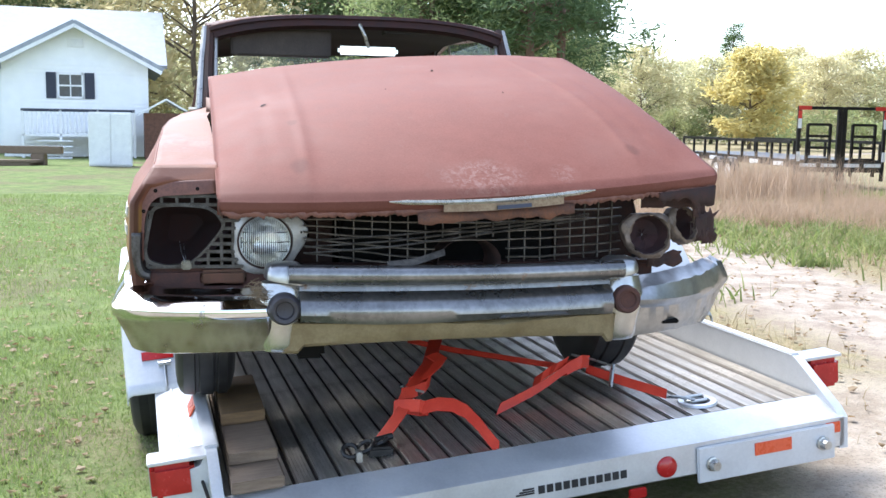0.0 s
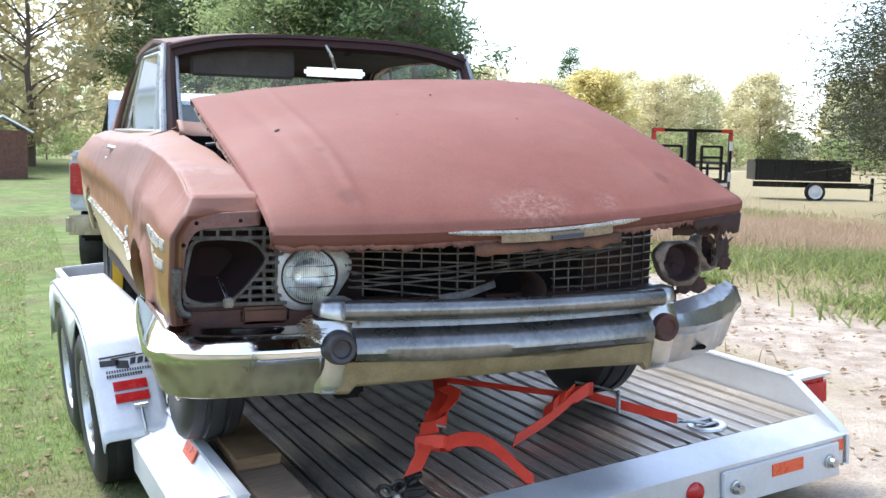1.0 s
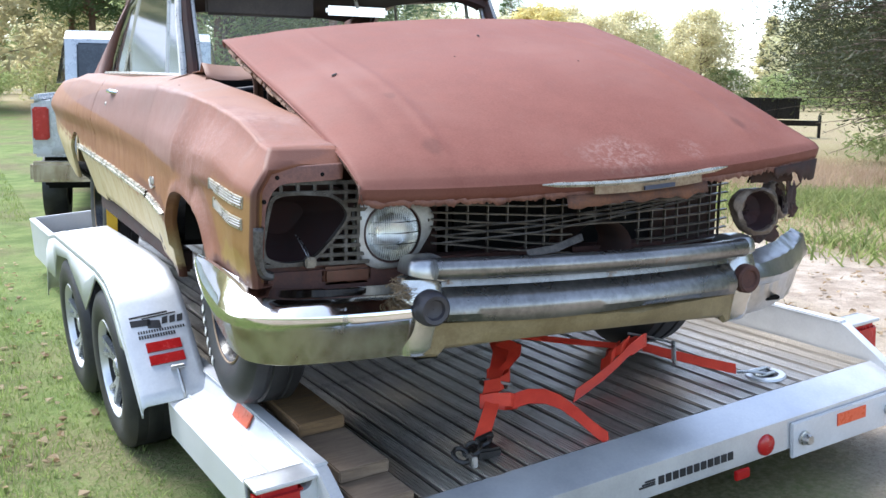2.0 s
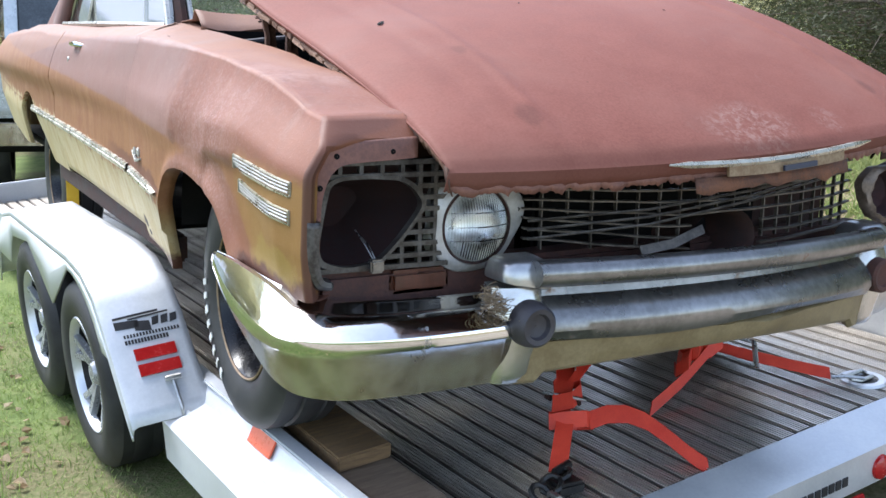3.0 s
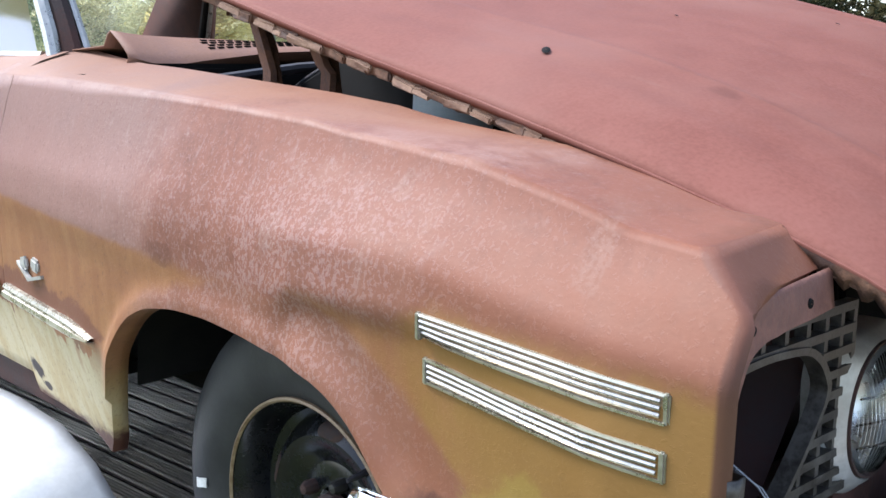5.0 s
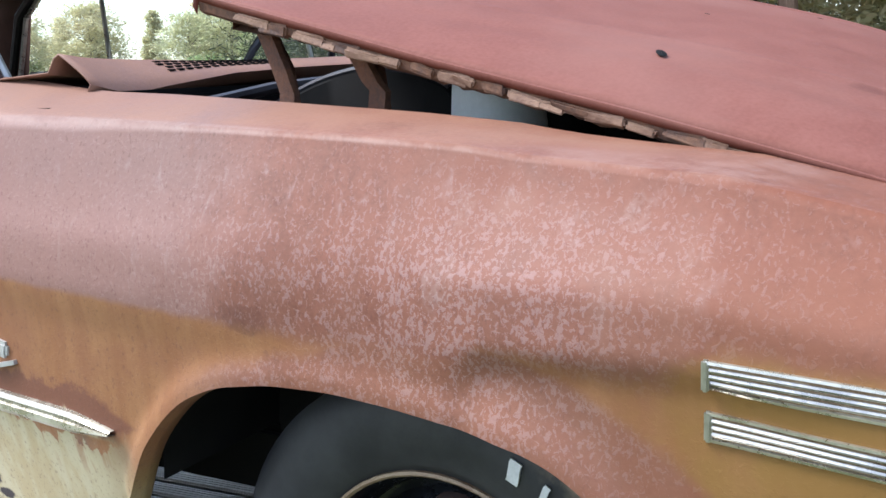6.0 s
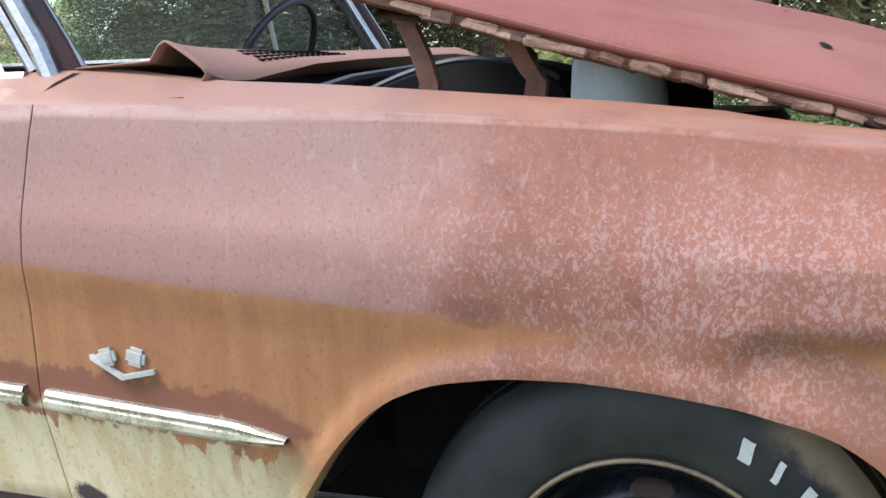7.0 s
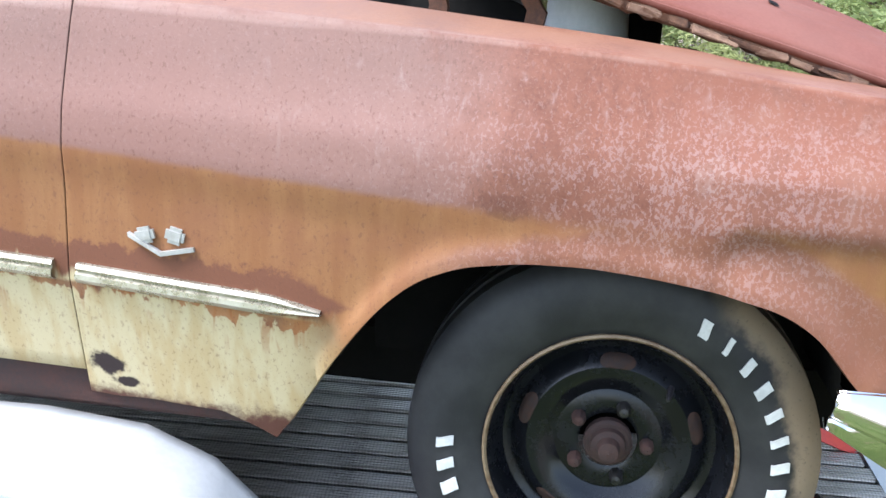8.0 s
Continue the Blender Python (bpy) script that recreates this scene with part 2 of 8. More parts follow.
    # mustard where the old paint is best kept, round the ornaments
    ochre = n.mix(M("MULTIPLY", n.step(M("ADD", n.y, M("MULTIPLY", M("SUBTRACT", clump, 0.5), 0.3)), -0.30, -0.54), 0.72), ochre, (0.188, 0.107, 0.024))
    cream = n.mix(n.step(streak, 0.42, 0.62), (0.45, 0.375, 0.225), (0.40, 0.305, 0.156))
    cream = n.mix(M("MULTIPLY", n.step(mid, 0.68, 0.75), 0.4), cream, (0.15, 0.06, 0.037))
    # the line between primer and ochre follows the crease, and drops round the wheel
    line = M("ADD", M("ADD", 1.268, M("MULTIPLY", n.y, 0.06)), M("ADD", M("MULTIPLY", n.step(n.y, -0.17, -0.205), 0.026), M("MULTIPLY", n.step(M("ADD", n.y, M("MULTIPLY", M("SUBTRACT", mid, 0.5), 0.12)), -0.36, -0.48), 0.040)))
    soft = M("ADD", 0.010, M("MULTIPLY", n.step(n.y, 0.3, 0.0), 0.020))
    wob = M("MULTIPLY", M("SUBTRACT", mid, 0.5), M("MULTIPLY", soft, 1.6))
    up = n.step(M("DIVIDE", M("ADD", M("SUBTRACT", n.z, line), wob), soft), -0.8, 0.5)
    ay, az_ = n.y, M("SUBTRACT", n.z, 0.592)
    rad = M("SQRT", M("ADD", M("MULTIPLY", ay, ay), M("MULTIPLY", az_, az_)))
    wide = M("MULTIPLY", n.step(n.y, 0.10, -0.16), 0.072)
    ring = M("MULTIPLY", n.step(M("SUBTRACT", M("ADD", rad, M("MULTIPLY", M("SUBTRACT", mid, 0.5), 0.05)), wide), 0.665, 0.640), M("MULTIPLY", n.step(n.z, 0.98, 1.10), n.step(n.y, 0.30, 0.12)))
    up = M("MAXIMUM", up, M("MULTIPLY", ring, 0.85))
    spear = M("ADD", 1.067, M("MULTIPLY", n.y, 0.05))
    under = M("ADD", M("SUBTRACT", n.z, spear), M("MULTIPLY", M("SUBTRACT", streak, 0.5), 0.16))
    low = n.step(under, -0.016, 0.004)
    lower_front = n.step(M("ADD", n.y, M("MULTIPLY", M("SUBTRACT", mid, 0.5), 0.1)), 0.36, 0.50)
    ochre2 = n.mix(M("MULTIPLY", n.step(M("ADD", n.z, M("MULTIPLY", streak, 0.1)), 1.13, 1.02), 0.65), ochre, (0.30, 0.205, 0.078))
    dz = M("ABSOLUTE", M("SUBTRACT", n.z, M("ADD", spear, 0.014)))
    rag = M("MULTIPLY", M("SUBTRACT", n.noise(30, 5, 0.7), 0.5), 0.07)
    halo = M("MULTIPLY", n.step(M("ADD", dz, rag), 0.045, 0.034), M("MULTIPLY", n.step(M("SUBTRACT", n.y, M("ADD", M("MULTIPLY", dz, 2.2), rag)), 0.355, 0.385), n.step(n.y, 1.3, 0.9)))
    ochre2 = n.mix(halo, ochre2, (0.140, 0.056, 0.032))
    lowmix = n.mix(low, n.mix(lower_front, ochre2, cream), ochre2)
    drip = M("MULTIPLY", M("MULTIPLY", n.step(run, 0.55, 0.66), lower_front), M("MULTIPLY", n.step(M("SUBTRACT", n.z, spear), -0.13, -0.02), n.step(M("SUBTRACT", n.z, spear), 0.02, 0.0)))
    lowmix = n.mix(M("MULTIPLY", drip, 0.7), lowmix, (0.25, 0.095, 0.028))
    # scabs of bright rust hanging under the moulding
    drop = M("SUBTRACT", M("SUBTRACT", spear, 0.017), n.z)
    scab = n.step(M("SUBTRACT", M("ADD", M("MULTIPLY", clump, 0.7), M("MULTIPLY", run, 0.5)), M("MULTIPLY", drop, 6.0)), 0.515, 0.555)
    scab = M("MULTIPLY", scab, M("MULTIPLY", n.step(drop, -0.004, 0.004), n.step(n.y, 0.40, 0.44)))
    lowmix = n.mix(M("MULTIPLY", scab, 0.85), lowmix, n.mix(n.step(mid, 0.4, 0.6), (0.13, 0.045, 0.022), (0.27, 0.10, 0.03)))
    col = n.mix(up, lowmix, red)
    col = n.mix(M("MULTIPLY", pit, M("ADD", 0.36, M("MULTIPLY", up, 0.06))), col, (0.092, 0.040, 0.028))
    col = n.mix(M("MULTIPLY", blot(0.135, 1.285, 0.035, 0.018, 1.8), 0.35), col, (0.088, 0.034, 0.023))
    pale = M("MAXIMUM", M("MAXIMUM", blot(-0.648, 1.377, 0.018, 0.035, 1.3), blot(-0.365, 1.425, 0.016, 0.022, 1.3)), M("MAXIMUM", blot(-0.16, 1.435, 0.014, 0.03, 1.3), blot(-0.15, 1.355, 0.02, 0.03, 1.5)))
    col = n.mix(M("MULTIPLY", M("MULTIPLY", pale, n.step(fine, 0.35, 0.6)), 0.13), col, (0.29, 0.225, 0.198))
    # soft streaks run down the fender's front half
    wash = n.noise(5.5, 4, 0.6, (1, 1, 0.25), 0.3)
    col = n.mix(M("MULTIPLY", M("MULTIPLY", n.step(wash, 0.5, 0.72), n.step(n.y, 0.45, 0.1)), M("MULTIPLY", up, 0.38)), col, (0.140, 0.058, 0.034))
    col = n.mix(M("MULTIPLY", M("MULTIPLY", n.step(wash, 0.46, 0.3), n.step(n.y, 0.2, -0.1)), M("MULTIPLY", up, 0.2)), col, (0.225, 0.128, 0.09))
    # the front end is orange-brown, its nose browner, darkest down beside the lamp opening
    front = M("MULTIPLY", n.step(n.y, -0.28, -0.55), n.step(M("ADD", n.z, M("MULTIPLY", mid, 0.08)), 1.47, 1.37))
    col = n.mix(M("MULTIPLY", front, M("MULTIPLY", up, 0.45)), col, (0.168, 0.067, 0.034))
    bend = M("SUBTRACT", n.y, M("SUBTRACT", M("MULTIPLY", n.step(n.z, 1.345, 1.402), 0.06), 0.812))
    nose = n.step(bend, -0.001, -0.008)
    col = n.mix(M("MULTIPLY", nose, M("ADD", 0.6, M("MULTIPLY", n.step(n.z, 1.345, 1.30), 0.3))), col, n.mix(n.step(n.z, 1.36, 1.31), (0.115, 0.050, 0.036), (0.075, 0.032, 0.020)))
    # bright line on the crest, wear plus highlight; top-lit shoulder above it painted tan
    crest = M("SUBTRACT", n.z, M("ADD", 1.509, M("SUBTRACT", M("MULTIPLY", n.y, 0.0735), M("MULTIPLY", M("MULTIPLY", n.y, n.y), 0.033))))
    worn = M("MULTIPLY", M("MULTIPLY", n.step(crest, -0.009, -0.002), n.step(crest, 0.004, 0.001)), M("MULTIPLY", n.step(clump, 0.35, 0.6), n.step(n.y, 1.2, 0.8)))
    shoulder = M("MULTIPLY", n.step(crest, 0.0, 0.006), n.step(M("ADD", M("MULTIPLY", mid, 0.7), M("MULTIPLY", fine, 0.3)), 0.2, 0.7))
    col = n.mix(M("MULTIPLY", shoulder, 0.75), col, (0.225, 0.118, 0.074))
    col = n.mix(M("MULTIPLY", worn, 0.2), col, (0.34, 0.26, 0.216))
    col = n.mix(M("MULTIPLY", blot(-0.66, 1.095, 0.16, 0.045), 0.55), col, (0.235, 0.165, 0.037))
    # rust creeping up from the lower edges, and a rusted-through spot behind the wheel
    edge = n.step(M("ADD", n.z, M("MULTIPLY", M("SUBTRACT", mid, 0.5), 0.16)), 0.90, 0.86)
    fedge = M("MULTIPLY", n.step(n.y, -0.40, -0.46), n.step(M("ADD", n.z, M("MULTIPLY", M("SUBTRACT", mid, 0.5), 0.11)), 1.085, 1.06))
    col = n.mix(M("MAXIMUM", edge, fedge), col, (0.08, 0.032, 0.020))
    col = n.mix(M("MAXIMUM", blot(0.80, 0.935, 0.035, 0.022, 1.2), blot(0.77, 0.905, 0.03, 0.012, 1.2)), col, (0.022, 0.012, 0.011))
    n.bump(M("ADD", M("ADD", fine, M("MULTIPLY", mid, 0.7)), M("MULTIPLY", fleck, 0.5)), 0.3, 0.0010)
    return n.done(col, M("ADD", 0.44, M("MULTIPLY", mid, 0.28)), 0.0, 0.25)


def hood_paint():
    """Faded red primer, with a bleached patch, oily smears and fine scratches."""
    n = Nodes("faded red primer")
    M = n.math
    coarse, mid, fine = n.noise(1.7, 5, 0.6), n.noise(11, 6, 0.7), n.noise(160, 2, 0.5)
    scratch = n.noise(26, 4, 0.7, (1, 0.12, 1), 0.3)
    red = n.mix(n.step(M("ADD", M("MULTIPLY", mid, 0.6), M("MULTIPLY", fine, 0.4)), 0.3, 0.7), (0.138, 0.047, 0.033), (0.180, 0.069, 0.052))
    red = n.mix(M("MULTIPLY", n.step(coarse, 0.42, 0.7), 0.5), red, (0.200, 0.095, 0.074))
    red = n.mix(M("MULTIPLY", n.step(scratch, 0.60, 0.72), 0.25), red, (0.175, 0.098, 0.078))

    def spot(x, y, rx, ry):
        a, b = M("DIVIDE", M("SUBTRACT", n.x, x), rx), M("DIVIDE", M("SUBTRACT", n.y, y), ry)
        r = M("ADD", M("MULTIPLY", a, a), M("MULTIPLY", b, b))
        return n.step(M("ADD", r, M("MULTIPLY", M("SUBTRACT", mid, 0.5), 1.0)), 1.0, 0.1)

    pale = M("MULTIPLY", M("MAXIMUM", spot(0.07, -0.93, 0.16, 0.09), M("MULTIPLY", spot(0.34, -0.92, 0.06, 0.05), 0.7)), n.step(n.noise(60, 4, 0.7, None, 0.8), 0.42, 0.66))
    red = n.mix(M("MULTIPLY", pale, 0.55), red, (0.27, 0.175, 0.147))
    dark = M("MAXIMUM", M("MAXIMUM", spot(-0.49, -0.835, 0.035, 0.05), M("MULTIPLY", spot(-0.485, -0.53, 0.02, 0.03), 0.8)), spot(0.62, -0.80, 0.03, 0.04))
    red = n.mix(M("MULTIPLY", dark, 0.35), red, (0.045, 0.019, 0.015))
    dots = M("MULTIPLY", n.step(n.cells(9), 0.05, 0.035), n.step(n.noise(3.1, 2), 0.52, 0.56))
    red = n.mix(M("MULTIPLY", dots, 0.7), red, (0.075, 0.03, 0.022))
    # the front lip is browner, its shade under overhead light painted in
    red = n.mix(M("MULTIPLY", n.step(M("ADD", n.z, M("MULTIPLY", mid, 0.02)), 1.375, 1.345), 0.4), red, (0.075, 0.03, 0.020))
    n.bump(M("ADD", fine, M("MULTIPLY", mid, 0.8)), 0.2, 0.001)
    return n.done(red, M("ADD", 0.55, M("MULTIPLY", mid, 0.3)), 0.0, 0.15)


def chrome_mat(name, dirt, amount):
    """Old chrome: clouded, with brown runs and speckled rust."""
    n = Nodes(name)
    M = n.math
    a, b = n.noise(7, 6, 0.7), n.noise(60, 3, 0.6)
    runs = n.noise(17, 4, 0.65, (1, 1, 0.14), 0.2)
    f = n.step(M("ADD", M("MULTIPLY", a, 0.7), M("MULTIPLY", b, 0.3)), 0.66 - amount, 0.76 - amount)
    g = M("MULTIPLY", n.step(runs, 0.66, 0.74), 0.7)
    f = M("MAXIMUM", f, g)
    # tan on the lower half, with an uneven upper edge: stain and painted-in ground reflection; it dulls the plating but
    # leaves it a mirror
    ground_tan = n.step(M("ADD", n.z, M("MULTIPLY", M("SUBTRACT", runs, 0.5), 0.03)), 0.962, 0.945)
    cloud = n.step(n.noise(5, 5, 0.6), 0.35, 0.7)
    bright = n.mix(cloud, (0.70, 0.70, 0.70), (0.55, 0.55, 0.545))
    n.bump(M("ADD", b, M("MULTIPLY", n.noise(14, 2), 3.0)), 0.10, 0.001)
    tan = n.mix(n.step(M("ADD", M("MULTIPLY", a, 0.5), M("MULTIPLY", runs, 0.5)), 0.40, 0.62), (0.43, 0.385, 0.32), (0.25, 0.20, 0.15))
    col = n.mix(f, n.mix(ground_tan, bright, tan), dirt)
    rough = M("ADD", M("ADD", 0.05, M("MULTIPLY", cloud, 0.06)), M("ADD", M("MULTIPLY", f, 0.3), M("MULTIPLY", ground_tan, 0.16)))
    return n.done(col, rough, M("SUBTRACT", M("SUBTRACT", 1.0, M("MULTIPLY", ground_tan, 0.25)), M("MULTIPLY", f, 0.7)))


def worn_bright(name, c1, c2, rough, metal):
    """Dulled plating with brown rust stains along edges and in small spots."""
    n = Nodes(name)
    M = n.math
    a, b, c = n.noise(4, 5, 0.65), n.noise(60, 3, 0.6), n.noise(13, 5, 0.7)
    col = n.mix(n.step(M("ADD", M("MULTIPLY", a, 0.7), M("MULTIPLY", b, 0.3)), 0.36, 0.66), c1, c2)
    stain = n.step(M("ADD", M("MULTIPLY", c, 0.8), M("MULTIPLY", b, 0.2)), 0.60, 0.70)
    col = n.mix(M("MULTIPLY", stain, 0.75), col, (0.17, 0.085, 0.035))
    n.bump(M("ADD", b, M("MULTIPLY", a, 0.6)), 0.08, 0.001)
    return n.done(col, M("ADD", M("ADD", rough - 0.05, M("MULTIPLY", a, 0.1)), M("MULTIPLY", stain, 0.3)), M("MULTIPLY", metal, M("SUBTRACT", 1.0, M("MULTIPLY", stain, 0.8))))


def tyre_mat():
    """Black rubber, dusty grey in places, with dried tan mud on the car tyre's leading shoulder."""
    n = Nodes("weathered tyre rubber")
    M = n.math
    a, b = n.noise(9, 5, 0.65), n.noise(140, 3, 0.6)
    col = n.mix(n.step(a, 0.35, 0.7), (0.015, 0.015, 0.017), (0.032, 0.0315, 0.032))
    ry, rz = M("ADD", n.y, 0.056), M("SUBTRACT", n.z, 0.852)
    rad = M("SQRT", M("ADD", M("MULTIPLY", ry, ry), M("MULTIPLY", rz, rz)))
    smear = M("MULTIPLY", n.step(M("ADD", rad, M("MULTIPLY", M("SUBTRACT", a, 0.5), 0.10)), 0.285, 0.315), n.step(M("ADD", n.y, M("MULTIPLY", M("SUBTRACT", a, 0.5), 0.1)), -0.18, -0.26))
    smear = M("MULTIPLY", smear, M("MULTIPLY", n.step(n.z, 0.70, 0.86), n.step(b, 0.1, 0.42)))
    col = n.mix(M("MULTIPLY", smear, 0.9), col, (0.25, 0.185, 0.12))
    n.bump(M("ADD", b, a), 0.35, 0.001)
    return n.done(col, M("ADD", 0.42, M("MULTIPLY", a, 0.25)), 0.0, 0.35)


def plank_mat():
    """Ribbed deck aluminium, dulled, with brown dirt tracked along and across it."""
    n = Nodes("dirty ribbed deck aluminium")
    M = n.math
    a, b = n.noise(5, 5, 0.65, (6, 0.5, 1)), n.noise(130, 3, 0.6)
    ribs = M("SINE", M("MULTIPLY", n.y, 720.0))
    dirt = n.step(M("ADD", M("MULTIPLY", n.noise(3.2, 6, 0.7), 0.75), M("MULTIPLY", b, 0.25)), 0.50, 0.66)
    col = n.mix(n.step(a, 0.35, 0.65), (0.56, 0.52, 0.46), (0.78, 0.735, 0.67))
    col = n.mix(M("MULTIPLY", n.random(), 0.3), col, (0.2, 0.175, 0.14))
    col = n.mix(M("MULTIPLY", dirt, 0.6), col, (0.155, 0.105, 0.065))
    col = n.mix(M("MULTIPLY", n.step(ribs, 0.0, 0.9), 0.22), col, (0.09, 0.075, 0.06))
    n.bump(M("ADD", M("MULTIPLY", ribs, 0.4), b), 0.35, 0.001)
    return n.done(col, M("ADD", 0.36, M("MULTIPLY", dirt, 0.35)), M("MULTIPLY", 0.88, M("SUBTRACT", 1.0, M("MULTIPLY", dirt, 0.6))))


ROOFRED = surface("dark rusty roof", (0.065, 0.029, 0.022), (0.115, 0.052, 0.04), 7, 0.8, 0, 140, 0.4)
PAINT = body_paint()
HOODRED = hood_paint()
RUST = surface("brown rusted steel", (0.075, 0.034, 0.022), (0.17, 0.074, 0.04), 14, 0.85, 0, 180, 0.6, 0.003)
BROWNRUST = surface("dark brown flaking steel", (0.05, 0.023, 0.014), (0.15, 0.075, 0.042), 22, 0.85, 0, 150, 0.6, 0.003)
TANRUST = surface("tan flaking inner steel", (0.15, 0.08, 0.05), (0.25, 0.155, 0.1), 16, 0.8, 0, 150, 0.6, 0.003)
DARKRUST = surface("dark rusted steel", (0.022, 0.011, 0.009), (0.055, 0.024, 0.018), 12, 0.85, 0, 160, 0.5, 0.002)
# a dimmer copy of the red rust, with shade mixed into its colour
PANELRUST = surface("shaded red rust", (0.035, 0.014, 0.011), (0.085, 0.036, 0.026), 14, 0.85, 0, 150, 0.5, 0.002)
# maroon rust blackened so that the shallow lamp cavity reads as deep shade
DARKCAVE = surface("deep-shade maroon rust", (0.015, 0.005, 0.005), (0.034, 0.012, 0.011), 9, 0.9, 0, 120, 0.4)
SLOT = surface("dirty slotted metal", (0.028, 0.024, 0.021), (0.095, 0.088, 0.079), 30, 0.45, 0.5, 150, 0.3)
BLACKISH = surface("matte near-black", (0.004, 0.004, 0.004), (0.010, 0.009, 0.0085), 10, 0.85, 0, 120, 0.4, 0.001, 0.0, None, 0.12)
CHROME = chrome_mat("weathered chrome", (0.125, 0.09, 0.055), 0.01)
DULLCHROME = worn_bright("dull grey chrome", (0.14, 0.137, 0.133), (0.26, 0.255, 0.25), 0.28, 0.85)
GUARD = worn_bright("stained guard plating", (0.44, 0.425, 0.39), (0.58, 0.57, 0.545), 0.22, 0.85)
CAPMETAL = worn_bright("brushed guard cap", (0.34, 0.34, 0.335), (0.48, 0.48, 0.475), 0.30, 0.9)
ALUTRIM = surface("tarnished bright trim", (0.34, 0.325, 0.29), (0.46, 0.44, 0.4), 20, 0.35, 0.9, 150, 0.15)
GRILLE = surface("dirty anodised grille", (0.048, 0.040, 0.032), (0.13, 0.113, 0.094), 25, 0.45, 0.5, 160, 0.3)
RIMTAN = surface("tarnished brown lamp rim", (0.09, 0.066, 0.05), (0.20, 0.155, 0.12), 22, 0.5, 0.4, 150, 0.4)
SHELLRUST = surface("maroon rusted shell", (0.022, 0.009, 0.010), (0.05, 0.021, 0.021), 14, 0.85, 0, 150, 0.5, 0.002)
FLANGE = surface("brown primed flange", (0.105, 0.042, 0.030), (0.185, 0.083, 0.058), 18, 0.7, 0, 150, 0.5, 0.002)
PANCREAM = surface("stained cream valance", (0.145, 0.108, 0.052), (0.225, 0.18, 0.095), 9, 0.55, 0, 120, 0.3)
ALU = surface("white-coated aluminium", (0.49, 0.505, 0.525), (0.58, 0.595, 0.615), 3, 0.4, 0.3, 90, 0.15, 0.0006)
BRIGHTALU = surface("bare smooth aluminium", (0.52, 0.53, 0.55), (0.63, 0.64, 0.65), 4, 0.38, 0.6, 100, 0.1, 0.0006)
PLANK = plank_mat()
GROOVE = surface("brown dirt in the joints", (0.018, 0.012, 0.008), (0.05, 0.033, 0.021), 14, 0.9)
TYRE = tyre_mat()
WHEELBLACK = surface("satin black steel wheel", (0.004, 0.0045, 0.006), (0.009, 0.0095, 0.012), 10, 0.27, 0.0, 120, 0.10, 0.001, 0.0, None, 0.32)
GOLDRIM = surface("rust-gold rim edge", (0.15, 0.09, 0.045), (0.26, 0.19, 0.115), 30, 0.5, 0.3)
SLOTRUST = surface("rusty slot", (0.016, 0.007, 0.005), (0.045, 0.020, 0.012), 40, 0.85, 0, 160, 0.4)
RUBBER = surface("black rubber", (0.016, 0.014, 0.017), (0.036, 0.033, 0.038), 12, 0.5)
WHITELETTER = surface("white tyre lettering", (0.5, 0.5, 0.48), (0.64, 0.64, 0.62), 40, 0.6)
STRAP = surface("red webbing", (0.55, 0.034, 0.016), (0.68, 0.060, 0.028), 12, 0.6, 0, 300, 0.5, 0.0008)
YELLOW = surface("yellow webbing", (0.72, 0.42, 0.02), (0.8, 0.5, 0.04), 12, 0.6, 0, 300, 0.4)
STEEL = surface("zinc steel hardware", (0.36, 0.36, 0.35), (0.5, 0.5, 0.48), 15, 0.35, 0.9)
BLACKSTEEL = surface("black steel hardware", (0.015, 0.015, 0.016), (0.04, 0.037, 0.034), 15, 0.45, 0.5)
WOOD = surface("weathered pine board", (0.115, 0.066, 0.028), (0.215, 0.13, 0.058), 9, 0.75, 0, 90, 0.5, 0.002, 0.0, (1, 9, 9))
DRYSTEM = surface("caught dry grass", (0.13, 0.09, 0.05), (0.26, 0.19, 0.11), 60, 0.8)
GREYWOOD = surface("grey weathered board", (0.125, 0.085, 0.055), (0.21, 0.155, 0.105), 9, 0.8, 0, 90, 0.5, 0.002, 0.0, (1, 9, 9))
REDLENS = surface("red plastic lens", (0.32, 0.01, 0.01), (0.4, 0.016, 0.014), 20, 0.2, 0, 90, 0.2)
ORANGE = surface("orange reflector tape", (0.58, 0.075, 0.02), (0.64, 0.1, 0.035), 30, 0.35)
AMBER = surface("dirty amber lens", (0.060, 0.017, 0.008), (0.095, 0.026, 0.011), 20, 0.4)
BLACKPRINT = surface("black print", (0.012, 0.012, 0.014), (0.02, 0.02, 0.022), 20, 0.5)
PALEBEZEL = surface("pale weathered bezel", (0.34, 0.33, 0.31), (0.48, 0.47, 0.45), 14, 0.4, 0.3, 120, 0.3)
CREAMTRIM = surface("yellowed bright trim", (0.36, 0.325, 0.25), (0.50, 0.475, 0.40), 16, 0.3, 0.75, 120, 0.2)
LAMPGLASS = glassy("clear lamp glass", (0.98, 0.98, 0.97), 0.03)
SILVERED = surface("dulled silvering", (0.80, 0.80, 0.79), (0.88, 0.88, 0.87), 30, 0.34, 0.95, 90, 0.05)
DUSTYGLASS = glassy("dusty glass", (0.88, 0.94, 0.93), 0.06, 0.05)
VISOR = surface("stained visor cloth", (0.045, 0.036, 0.03), (0.085, 0.07, 0.058), 5, 0.9, 0, 160, 0.3)
WHEELALLOY = surface("silver wheel alloy", (0.30, 0.305, 0.31), (0.40, 0.405, 0.41), 10, 0.3, 0.4, 100, 0.08)
